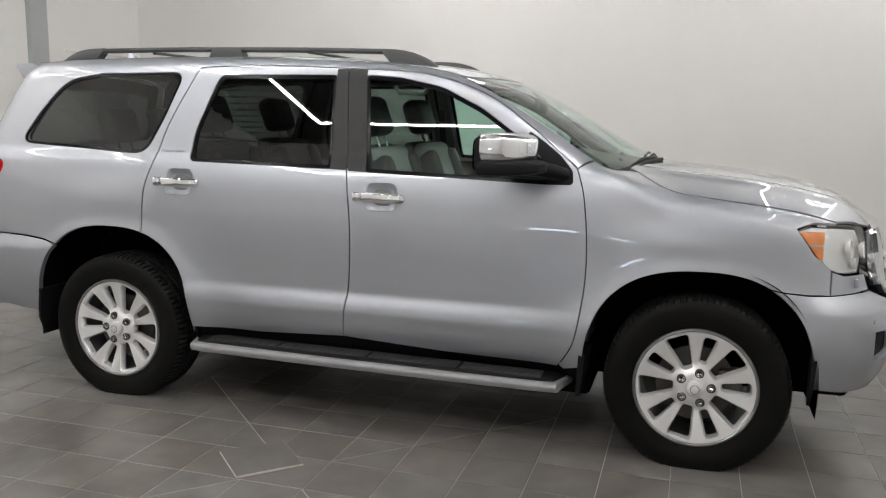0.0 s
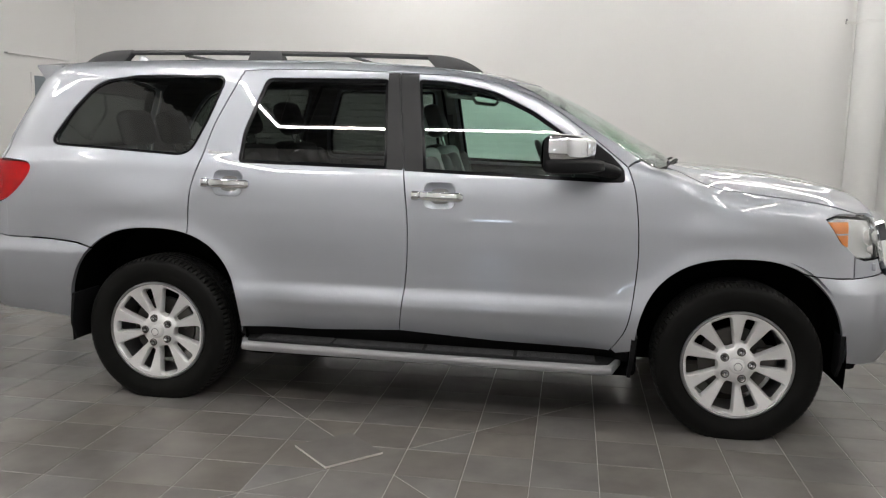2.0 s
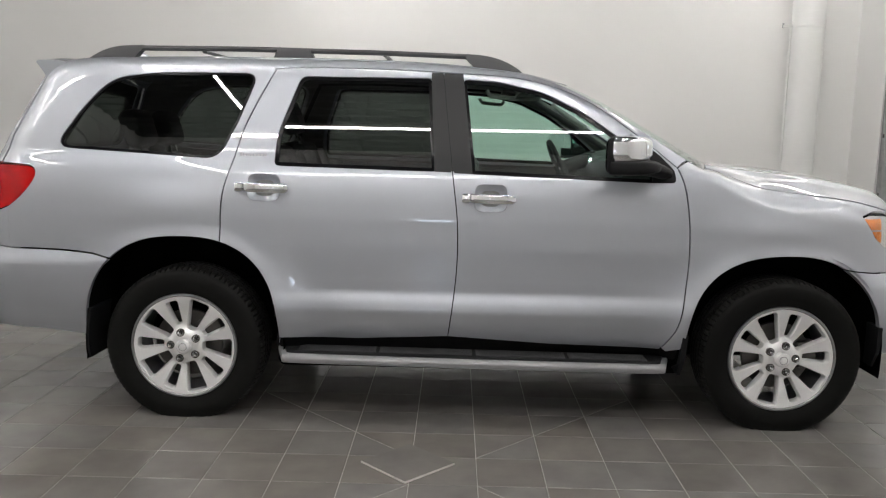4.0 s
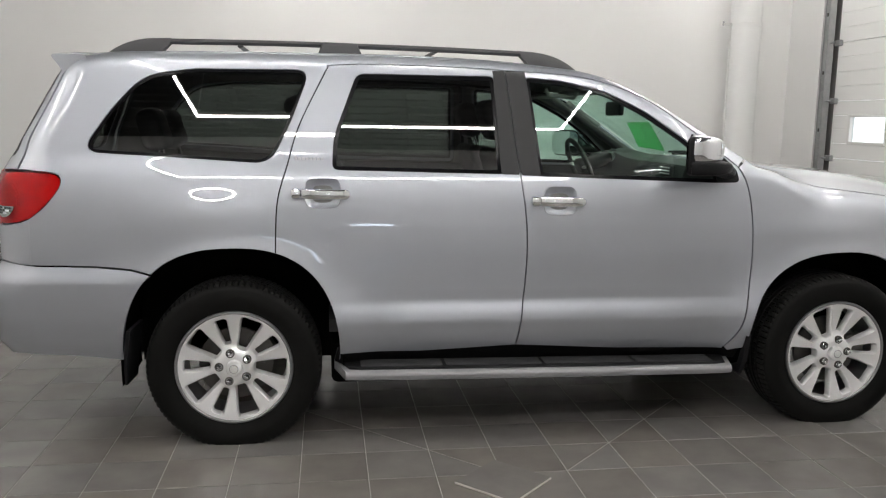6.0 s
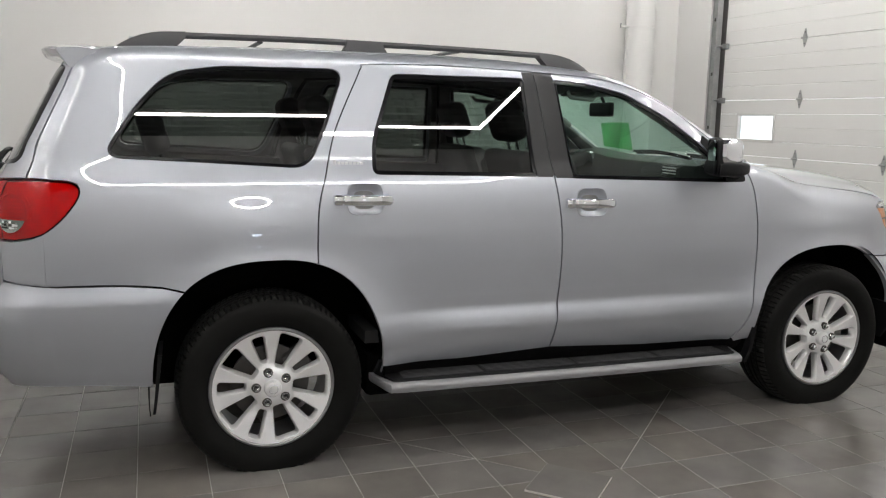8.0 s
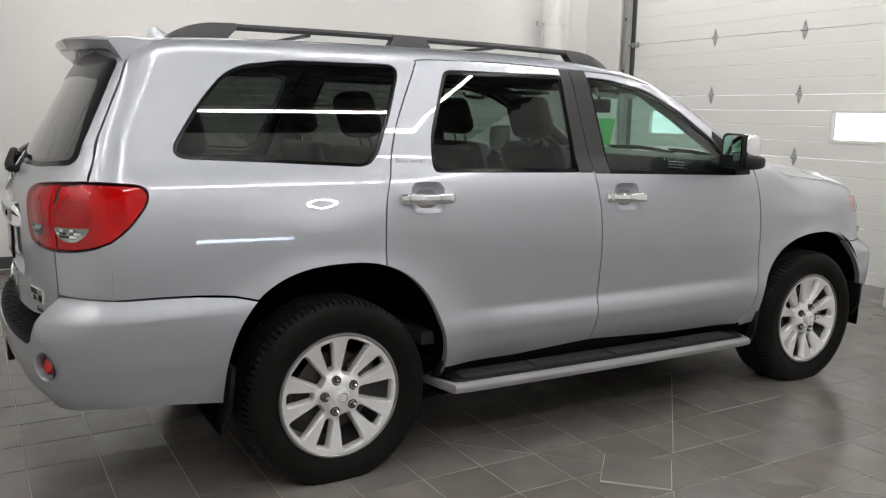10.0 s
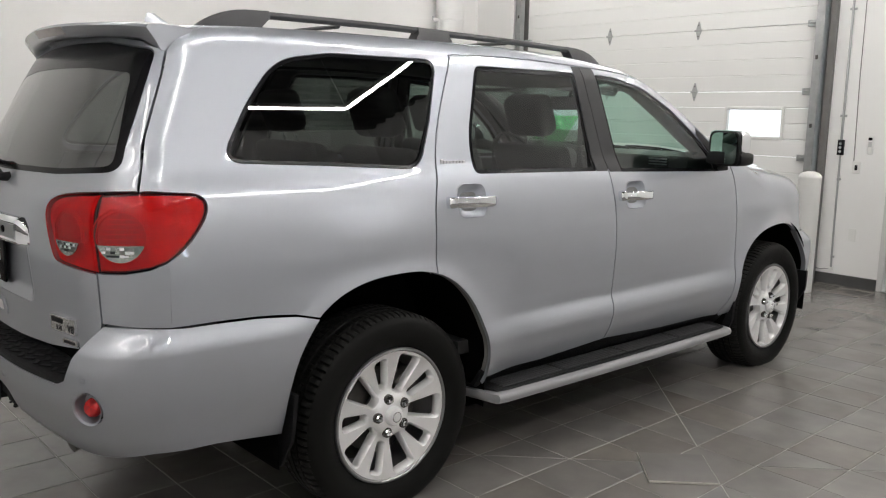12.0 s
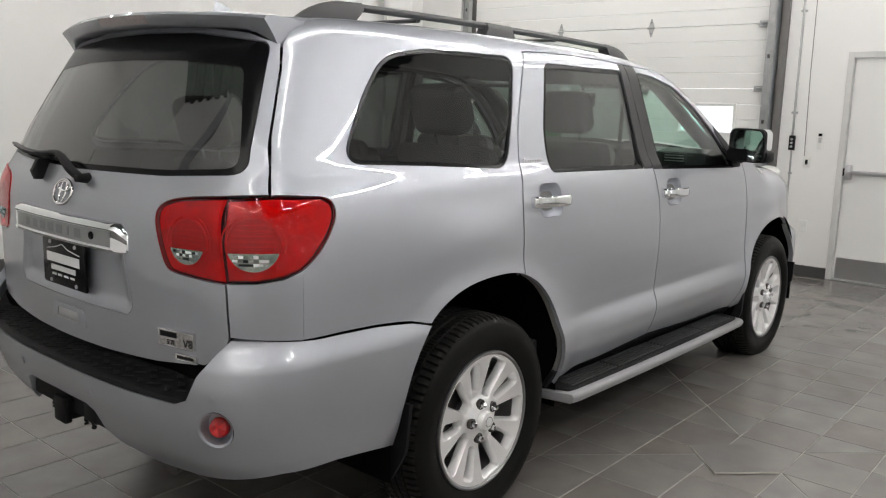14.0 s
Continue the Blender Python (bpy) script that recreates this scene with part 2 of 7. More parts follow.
ALLOY = material("alloy_lacquer", (0.93, 0.93, 0.935), rough=0.30, metal=0.58, vary=0.06, scale=10, coat=0.6, coat_rough=0.08)
BARREL = material("alloy_barrel", (0.26, 0.26, 0.265), rough=0.38, metal=0.8, vary=0.2, scale=14)
IRON = material("brake_iron", (0.10, 0.095, 0.09), rough=0.5, metal=0.8, vary=0.4, scale=20)
CHROME = material("chrome", (0.82, 0.83, 0.85), rough=0.045, metal=1.0, vary=0.03, scale=6)
SATIN = material("satin_metal", (0.60, 0.60, 0.61), rough=0.28, metal=0.9, vary=0.06, scale=9)
AMBER = material("amber_reflector", (0.78, 0.20, 0.012), rough=0.3, coat=0.6, vary=0.45, scale=45, bump=0.5, bump_scale=130)
RED = material("red_reflector", (0.42, 0.002, 0.004), rough=0.35, spec=0.15, vary=0.45, scale=26, fine=0.4, bump=0.6, bump_scale=150)
REFLECTOR = material("lamp_reflector", (0.85, 0.85, 0.84), rough=0.20, metal=0.6, vary=0.12, scale=30, bump=0.5, bump_scale=70)
RED_DEEP = material("deep_red_bowl", (0.36, 0.006, 0.008), rough=0.35, spec=0.2, vary=0.4, scale=70, bump=0.4, bump_scale=160)
LEATHER = material("dark_leather", (0.022, 0.022, 0.023), rough=0.5, vary=0.25, scale=10, bump=0.3, bump_scale=260)
LEATHER_GREY = material("grey_leather", (0.30, 0.31, 0.31), rough=0.5, vary=0.12, scale=10, bump=0.3, bump_scale=260)
TRIM = material("cabin_trim", (0.035, 0.035, 0.036), rough=0.7, vary=0.2, scale=10, bump=0.2, bump_scale=300)
HEADLINER = material("headliner", (0.20, 0.20, 0.195), rough=0.95, vary=0.1, scale=10, bump=0.2, bump_scale=400)
GROUT = material("light_grout", (0.34, 0.325, 0.30), rough=0.9, vary=0.2, scale=6)
TILE_EDGE = material("cut_tile_edge", (0.50, 0.47, 0.43), rough=0.8, vary=0.15, scale=30)
WALL = material("white_wall_paint", (0.80, 0.795, 0.785), rough=0.6, vary=0.025, scale=0.8, bump=0.15, bump_scale=120, rough_vary=0.08)
DECK = material("ceiling_deck", (0.05, 0.05, 0.052), rough=0.8, vary=0.15, scale=2)
BASE = material("dark_baseboard", (0.055, 0.055, 0.055), rough=0.55, vary=0.2, scale=8)
SHUTTER = material("door_panel_enamel", (0.80, 0.80, 0.785), rough=0.45, vary=0.02, scale=2, bump=0.25, bump_scale=200)
GALV = material("galvanised_steel", (0.42, 0.43, 0.43), rough=0.38, metal=0.85, vary=0.25, scale=14, rough_vary=0.1)
DOOR_PAINT = material("door_enamel", (0.80, 0.80, 0.79), rough=0.35, vary=0.02, scale=2)
JAMB = material("dark_jamb_steel", (0.16, 0.155, 0.15), rough=0.5, metal=0.3, vary=0.15, scale=6)
WRAP = material("pipe_wrap", (0.80, 0.80, 0.79), rough=0.6, vary=0.03, scale=3, bump=0.5, bump_scale=14)
PLASTIC_WHITE = material("white_plastic", (0.75, 0.75, 0.73), rough=0.4, vary=0.03, scale=10)
WHITE_INK = material("white_lettering", (0.75, 0.75, 0.75), rough=0.5)


# ---- building tools ----
from mathutils.geometry import delaunay_2d_cdt


def mesh_object(name, verts, faces, mat, parent=None, label="", normals=None, smooth=False):
    me = bpy.data.meshes.new(name)
    me.from_pydata([tuple(v) for v in verts], [], [tuple(f) for f in faces])
    me.materials.append(mat)
    if smooth or normals is not None:
        me.polygons.foreach_set("use_smooth", [True] * len(me.polygons))
    if normals is not None:
        me.normals_split_custom_set_from_vertices([tuple(n) for n in normals])
    me.update()
    ob = new(name, me)
    if parent is not None:
        ob.parent = parent
    if label:
        tagged(ob, label)
    return ob


def part(name, bm, mat, parent=None, label="", smooth=True, angle=35):
    me = bpy.data.meshes.new(name)
    bmesh.ops.recalc_face_normals(bm, faces=bm.faces)
    if smooth:
        for f in bm.faces:
            f.smooth = True
        for e in bm.edges:
            if len(e.link_faces) == 2 and e.calc_face_angle() > radians(angle):
                e.smooth = False
    bm.to_mesh(me)
    bm.free()
    me.materials.append(mat)
    ob = new(name, me)
    if parent is not None:
        ob.parent = parent
    if label:
        tagged(ob, label)
    return ob


def add_box(bm, lo, hi, bevel=0.0, segments=2, m=None):
    g = bmesh.ops.create_cube(bm, size=1.0)
    size, mid = Vector(hi) - Vector(lo), (Vector(hi) + Vector(lo)) / 2
    for v in g["verts"]:
        v.co = Vector((v.co.x * size.x, v.co.y * size.y, v.co.z * size.z)) + mid
    verts = g["verts"]
    if bevel:
        edges = list({e for v in g["verts"] for e in v.link_edges})
        done = bmesh.ops.bevel(bm, geom=edges, offset=bevel, segments=segments, affect="EDGES", profile=0.5)
        verts = list({v for f in done["faces"] for v in f.verts} | {v for v in g["verts"] if v.is_valid})
    if m is not None:
        bmesh.ops.transform(bm, matrix=m, verts=verts)
    return bm


def box(lo, hi, bevel=0.0, segments=2, m=None):
    return add_box(bmesh.new(), lo, hi, bevel, segments, m)


def lathe(profile, n=48, axis="y"):
    """A turned shape: profile of (radius, along), closed round the axis."""
    verts, faces = [], []
    k = len(profile)
    for i in range(n):
        a = 2 * math.pi * i / n
        for r, h in profile:
            c, s = r * math.cos(a), r * math.sin(a)
            verts.append((c, h, s) if axis == "y" else (c, s, h) if axis == "z" else (h, c, s))
    for i in range(n):
        j = (i + 1) % n
        for q in range(k - 1):
            faces.append((i * k + q, i * k + q + 1, j * k + q + 1, j * k + q))
    bm = bmesh.new()
    vs = [bm.verts.new(v) for v in verts]
    for f in faces:
        bm.faces.new([vs[i] for i in f])
    bmesh.ops.remove_doubles(bm, verts=bm.verts, dist=1e-5)
    bmesh.ops.dissolve_degenerate(bm, edges=bm.edges, dist=1e-6)
    return bm


def tube(points, radius, n=10, cap=True, flat=1.0):
    """A round or flattened bar along a line of points."""
    bm, rings = bmesh.new(), []
    pts = [Vector(p) for p in points]
    for i, p in enumerate(pts):
        t = (pts[min(i + 1, len(pts) - 1)] - pts[max(i - 1, 0)]).normalized()
        side = t.cross(Vector((0, 0, 1)))
        side = side.normalized() if side.length > 1e-4 else Vector((1, 0, 0))
        up = side.cross(t).normalized()
        r = radius[i] if isinstance(radius, (list, tuple)) else radius
        rings.append([bm.verts.new(p + r * (math.cos(a) * side + flat * math.sin(a) * up)) for a in (2 * math.pi * q / n for q in range(n))])
    for a, b in zip(rings[:-1], rings[1:]):
        for q in range(n):
            bm.faces.new((a[q], a[(q + 1) % n], b[(q + 1) % n], b[q]))
    if cap:
        bm.faces.new(rings[0][::-1])
        bm.faces.new(rings[-1])
    return bm


def loft(rings, closed=True, caps=True):
    """Skin over rings of equal count."""
    bm = bmesh.new()
    vs = [[bm.verts.new(p) for p in ring] for ring in rings]
    k = len(rings[0])
    for a, b in zip(vs[:-1], vs[1:]):
        for q in range(k if closed else k - 1):
            bm.faces.new((a[q], a[(q + 1) % k], b[(q + 1) % k], b[q]))
    if caps and closed:
        bm.faces.new(vs[0][::-1])
        bm.faces.new(vs[-1])
    return bm


def rounded(points, radius, step=0.012):
    """A closed outline with rounded corners; points are (u, v) or (u, v, own radius)."""
    pts = [Vector(p[:2]) for p in points]
    own = [p[2] if len(p) > 2 else radius for p in points]
    out, n = [], len(pts)
    for i in range(n):
        a, b, c = pts[i - 1], pts[i], pts[(i + 1) % n]
        d1, d2 = (a - b), (c - b)
        l1, l2 = d1.length, d2.length
        d1, d2 = d1 / l1, d2 / l2
        ang = math.acos(max(-1, min(1, d1.dot(d2))))
        if own[i] < 1e-4 or ang > 3.10:
            out.append(b)
            continue
        cut = min(own[i] / math.tan(ang / 2), 0.48 * l1, 0.48 * l2)
        k = max(3, int(cut * 2 / step))
        for q in range(k + 1):
            s = q / k
            out.append((b + d1 * cut) * (1 - s) ** 2 + b * 2 * s * (1 - s) + (b + d2 * cut) * s ** 2)
    return dense(out, step)


def dense(pts, step=0.012, closed=True):
    out = []
    n = len(pts)
    for i in range(n if closed else n - 1):
        a, b = Vector(pts[i]), Vector(pts[(i + 1) % n])
        k = max(1, int(math.ceil((b - a).length / step)))
        if (b - a).length > 1e-6:
            out += [a + (b - a) * (q / k) for q in range(k)]
    if not closed:
        out.append(Vector(pts[-1]))
    return out


def inset(poly, d):
    """The outline moved inwards by d."""
    pts = np.array([tuple(p) for p in poly])
    area = 0.5 * np.sum(pts[:, 0] * np.roll(pts[:, 1], -1) - pts[:, 1] * np.roll(pts[:, 0], -1))
    t = np.roll(pts, -1, 0) - np.roll(pts, 1, 0)
    t /= np.maximum(np.linalg.norm(t, axis=1, keepdims=True), 1e-9)
    return pts + np.sign(area) * d * np.stack([-t[:, 1], t[:, 0]], 1)


def inside(poly, pts):
    """Which points lie in the outline."""
    x, y = pts[:, 0], pts[:, 1]
    res = np.zeros(len(pts), bool)
    a, b = poly, np.roll(poly, -1, 0)
    for (x0, y0), (x1, y1) in zip(a, b):
        if y0 != y1:
            res ^= ((y0 > y) != (y1 > y)) & (x < (x1 - x0) * (y - y0) / (y1 - y0) + x0)
    return res


def along(knots, step=0.015, soft=1):
    """A smooth open line through knots."""
    k = [Vector(p) for p in knots]
    out = []
    for i in range(len(k) - 1):
        p0, p1, p2, p3 = k[max(i - 1, 0)], k[i], k[i + 1], k[min(i + 2, len(k) - 1)]
        n = max(2, int((p2 - p1).length / step))
        for q in range(n):
            s = q / n
            out.append(0.5 * ((2 * p1) + (p2 - p0) * s + (2 * p0 - 5 * p1 + 4 * p2 - p3) * s * s + (3 * p1 - p0 - 3 * p2 + p3) * s ** 3))
    out.append(k[-1])
    return [Vector(p) for p in out]


class Flat:
    """Rays side by side in one direction; the outline is drawn square to them."""

    def __init__(self, way):
        self.way = Vector(way).normalized()
        self.e = Vector((self.way.y, -self.way.x, 0)).normalized() if abs(self.way.z) < 0.99 else Vector((1, 0, 0))
        self.f = self.e.cross(self.way) * (1 if abs(self.way.z) < 0.99 else 1)

    def flat(self, p):
        p = Vector(p)
        return (p.dot(self.e), p.dot(self.f))

    def rays(self, uv):
        e, f, w = (np.array(v) for v in (self.e, self.f, self.way))
        mid = np.array((1.4, 0, 0.9))
        base = uv[:, :1] * e + uv[:, 1:2] * f
        base = base + ((mid - base) @ w)[:, None] * w - 3.2 * w
        return base, np.broadcast_to(w, base.shape)


class Turned:
    """Rays towards an upright axis."""

    def __init__(self, cx, cy, size=1.0):
        self.c, self.size = (cx, cy), size

    def flat(self, p):
        a = math.atan2(p[1] - self.c[1], p[0] - self.c[0])
        if self.c[0] < 1.5:
            a = a % (2 * math.pi)
        return (a * self.size, p[2])

    def rays(self, uv):
        a = uv[:, 0] / self.size
        w = np.stack([-np.cos(a), -np.sin(a), 0 * a], 1)
        base = np.stack([self.c[0] - 0 * a, self.c[1] - 0 * a, uv[:, 1]], 1) - 2.2 * w
        return base, w


def panel(name, outline, proj, skin, mat, parent, holes=(), lift=0.0, edge=0.016, gap=0.0028, grid=0.032, label="", mirror=False, flat_in=False, both=False, soft_edge=0.0022):
    """A pressed panel: an outline on the skin with holes, a folded edge all round and the skin's own normals."""
    loops = [inset(dense([p if flat_in else proj.flat(p) for p in outline], 0.02), gap)]
    loops += [inset(dense([p if flat_in else proj.flat(p) for p in h], 0.02), -gap) for h in holes]
    rim = [inset(l, soft_edge if i == 0 else -soft_edge) for i, l in enumerate(loops)]
    everything = np.concatenate(loops)
    lo, hi = everything.min(0), everything.max(0)
    g = np.stack(np.meshgrid(np.arange(lo[0], hi[0], grid * 0.8), np.arange(lo[1], hi[1], grid * 0.42)), -1).reshape(-1, 2)
    keep = inside(inset(loops[0], 0.010), g)
    for h in loops[1:]:
        keep &= ~inside(inset(h, -0.010), g)
    g = g[keep]
    pts, edges, at = [], [], 0
    for l, r in zip(loops, rim):
        n = len(l)
        pts.append(l)
        edges += [(at + i, at + (i + 1) % n) for i in range(n)]
        at += n
    for r in rim:
        pts.append(r)
    pts.append(g)
    pts = np.concatenate(pts)
    v2, _, f2, src, _, _ = delaunay_2d_cdt([Vector(p) for p in pts], edges, [], 0, 1e-6)
    uv = np.array([tuple(v) for v in v2])
    tri = np.array([f for f in f2])
    mid = uv[tri].mean(1)
    ok = inside(loops[0], mid)
    for h in loops[1:]:
        ok &= ~inside(h, mid)
    tri = tri[ok]
    start, way = proj.rays(uv)
    p3 = meet(skin, start, way)
    nor = gradient(skin, p3)
    if callable(lift):
        p3 = p3 + lift(uv)[:, None] * nor
        bend = np.zeros((len(p3), 3))
        for a, b, c in ((0, 1, 2), (1, 2, 0), (2, 0, 1)):
            k = np.cross(p3[tri[:, b]] - p3[tri[:, a]], p3[tri[:, c]] - p3[tri[:, a]])
            k *= np.sign((k * nor[tri[:, a]]).sum(1))[:, None]
            np.add.at(bend, tri[:, a], k)
        nor = bend / np.maximum(np.linalg.norm(bend, axis=1, keepdims=True), 1e-12)
    else:
        p3 = p3 + lift * nor
    tip = np.cross(p3[tri[:, 1]] - p3[tri[:, 0]], p3[tri[:, 2]] - p3[tri[:, 0]])
    flip = (tip * nor[tri].mean(1)).sum(1) < 0
    tri[flip] = tri[flip][:, ::-1]
    verts, norms, faces = [tuple(p) for p in p3], [tuple(n) for n in nor], [tuple(int(i) for i in t) for t in tri]
    border = {}
    for t in faces:
        for a, b in zip(t, t[1:] + t[:1]):
            border[(a, b)] = border.get((a, b), 0) + 1
    lone = [(a, b) for a, b in border if (b, a) not in border]
    if edge:
        low = {}
        for a, b in lone:
            out = np.cross(p3[b] - p3[a], nor[a])
            out /= max(np.linalg.norm(out), 1e-9)
            ids = []
            for i, depth in ((a, 0), (b, 0), (b, edge), (a, edge)):
                verts.append(tuple(p3[i] - depth * nor[i]))
                norms.append(tuple(out))
                ids.append(len(verts) - 1)
            faces.append((ids[1], ids[0], ids[3], ids[2]))
    verts, norms = np.array(verts), np.array(norms)
    # the pressed edge turns over slightly
    for i in {i for e in lone for i in e}:
        verts[i] -= 0.0008 * norms[i]
    if mirror:
        verts, norms = verts * (1, -1, 1), norms * (1, -1, 1)
        faces = [f[::-1] for f in faces]
    return mesh_object(name, verts, faces, mat, parent, label, normals=norms)


def dished(outline, depth, slope):
    """Depth of a pressed hollow that falls in from its outline."""
    a = np.array([tuple(p)[:2] for p in outline])
    b = np.roll(a, -1, 0)

    def lift(uv):
        t = np.clip(((uv[:, None] - a) * (b - a)).sum(2) / np.maximum(((b - a) ** 2).sum(1), 1e-12), 0, 1)
        d = np.linalg.norm(uv[:, None] - (a + t[..., None] * (b - a)), axis=2).min(1)
        u = np.clip(d / slope, 0, 1)
        return -depth * u * u * (3 - 2 * u)
    return lift


SIDE = Flat((0, 1, 0))
FRAME_WAY = Flat((0.45, 0.75, -0.48))
BACK = Flat((1, 0, 0))
CORNER = Flat((0.62, 0.785, 0))
NOSE_CORNER = Flat((-0.62, 0.785, 0))
TOP = Flat((0.0, 0.001, -1))


def on_side(x, z, skin=None):
    return tuple(meet(skin or cabin, np.array([[x, -2.2, z]]), np.array([[0, 1.0, 0]]))[0])


def on_back(y, z, skin=None):
    return tuple(meet(skin or cabin, np.array([[-2.6, y, z]]), np.array([[1.0, 0, 0]]))[0])


def on_nose(y, z, skin=None):
    return tuple(meet(skin or front, np.array([[5.2, y, z]]), np.array([[-1.0, 0, 0]]))[0])


def on_top(x, y, skin=None):
    return tuple(meet(skin or cabin, np.array([[x, y, 3.2]]), np.array([[0, 0, -1.0]]))[0])


def empty(name, label, category, group="", at=(0, 0, 0)):
    ob = new(name)
    ob.location = at
    return tagged(ob, label, category, group)


# ---- the room ----
NORTH, EAST, SOUTH, WEST, HIGH = 5.0, 6.15, -9.0, -4.2, 5.6


def wall(name, lo, hi, label, mat=WALL):
    return tagged(part(name, box(lo, hi), mat, smooth=False), label, "wall", kind="structure")


floor = tagged(part("floor", box((WEST - 0.3, SOUTH - 0.3, -0.20), (EAST + 0.6, NORTH + 0.3, -0.0022)), GROUT, smooth=False), "light grout bed under dark grey porcelain floor tiles", "floor", kind="structure")
wall("wall_north", (WEST - 0.25, NORTH, -0.006), (EAST + 0.6, NORTH + 0.25, HIGH), "plain white painted wall behind the parked car")
wall("wall_west", (WEST - 0.25, SOUTH, -0.006), (WEST, NORTH, HIGH), "plain white painted side wall")
wall("wall_south", (WEST - 0.25, SOUTH - 0.25, -0.006), (EAST + 0.6, SOUTH, HIGH), "plain white painted wall opposite the car")
bm = box((WEST - 0.25, SOUTH - 0.25, HIGH), (EAST + 0.6, NORTH + 0.25, HIGH + 0.2))
for k in range(45):
    y = SOUTH + 0.16 + 0.305 * k
    add_box(bm, (WEST, y, HIGH - 0.055), (EAST, y + 0.13, HIGH - 0.001))
ceiling = tagged(part("ceiling", bm, DECK, smooth=False), "dark grey painted ribbed ceiling deck", "ceiling", kind="structure")

# east wall: overhead door opening and a doorway
DOOR_S, DOOR_N, DOOR_TOP = 0.16, 4.32, 4.2
EXIT_S, EXIT_N, EXIT_TOP = -1.50, -0.50, 2.16
bm = bmesh.new()
for lo, hi in (((EAST, SOUTH, -0.006), (EAST + 0.25, EXIT_S, HIGH)), ((EAST, EXIT_S, EXIT_TOP), (EAST + 0.25, EXIT_N, HIGH)), ((EAST, EXIT_N, -0.006), (EAST + 0.25, DOOR_S, HIGH)),
               ((EAST, DOOR_S, DOOR_TOP), (EAST + 0.25, DOOR_N, HIGH)), ((EAST, DOOR_N, -0.006), (EAST + 0.25, NORTH, HIGH))):
    add_box(bm, lo, hi)
tagged(part("wall_east", bm, WALL, smooth=False), "white painted wall with an overhead door and an exit door", "wall", kind="structure")


# ---- overhead door ----
def profile_panel(y0, y1, z0, z1, x, grooves=4):
    """A sheet section with shallow pressed grooves and rolled edges."""
    prof = [(x + 0.045, z0 + 0.002), (x + 0.006, z0 + 0.002), (x, z0 + 0.007)]
    for g in range(1, grooves):
        z = z0 + (z1 - z0) * g / grooves
        prof += [(x, z - 0.007), (x + 0.004, z - 0.003), (x + 0.004, z + 0.003), (x, z + 0.007)]
    prof += [(x, z1 - 0.007), (x + 0.006, z1 - 0.002), (x + 0.045, z1 - 0.002)]
    return loft([[(a, y, b) for a, b in prof] for y in (y0, y1)])


DX = 6.275
shutter = empty("overhead_door", "white sectional overhead door with two small windows", "garage door", at=(0, 0, 0))
JOINTS = [-0.004, 0.545, 1.200, 1.855, 2.510, 3.165, 3.820, 4.28]
WINDOWS = ((0.625, 1.265), (3.205, 3.845))
for z0, z1 in zip(JOINTS[:-1], JOINTS[1:]):
    if abs(z0 - 1.2) > 0.01:
        part("door_section", profile_panel(0.20, 4.30, z0, z1, DX), SHUTTER, shutter)
    else:
        section = part("door_section", profile_panel(0.20, 4.30, z0, 1.375, DX, 1), SHUTTER, shutter)
        part("section_top", profile_panel(0.20, 4.30, 1.690, z1, DX, 1), SHUTTER, section)
        for a, b in ((0.20, WINDOWS[0][0]), (WINDOWS[0][1], WINDOWS[1][0]), (WINDOWS[1][1], 4.30)):
            part("section_middle", profile_panel(a, b, 1.373, 1.692, DX, 2), SHUTTER, section)
        for a, b in WINDOWS:
            bm = bmesh.new()
            for lo, hi in (((DX - 0.012, a - 0.012, 1.363), (DX + 0.05, a + 0.022, 1.702)), ((DX - 0.012, b - 0.022, 1.363), (DX + 0.05, b + 0.012, 1.702)), ((DX - 0.0115, a + 0.022, 1.363), (DX + 0.05, b - 0.022, 1.397)), ((DX - 0.0115, a + 0.022, 1.668), (DX + 0.05, b - 0.022, 1.702))):
                add_box(bm, lo, hi, 0.005, 1)
            fr = part("window_frame", bm, PLASTIC_WHITE, section)
            pn = part("window_pane", box((DX + 0.02, a + 0.01, 1.385), (DX + 0.024, b - 0.01, 1.68)), LENS_CLEAR, section, smooth=False)
            pn.visible_shadow = False


def hinge(y, z):
    b2 = loft([[(DX - 0.001 - d, y + w, z + h) for w, h in ((0.006, 0.098), (0.030, 0.016), (0.034, 0.0), (0.030, -0.016), (0.006, -0.098), (-0.006, -0.098), (-0.030, -0.016), (-0.034, 0.0), (-0.030, 0.016), (-0.006, 0.098))] for d in (0, 0.006)])
    h = part("hinge", b2, GALV, shutter, "galvanised diamond-shaped hinge", smooth=False)
    part("hinge_pin", tube([(DX - 0.014, y - 0.040, z), (DX - 0.014, y + 0.040, z)], 0.011, 10), GALV, h)
    for dz in (0.06, -0.06):
        bm = lathe([(0.0, -0.012), (0.006, -0.011), (0.007, -0.004)], 10, "x")
        bmesh.ops.translate(bm, vec=(DX, y, z + dz), verts=bm.verts)
        part("bolt", bm, IRON, h)


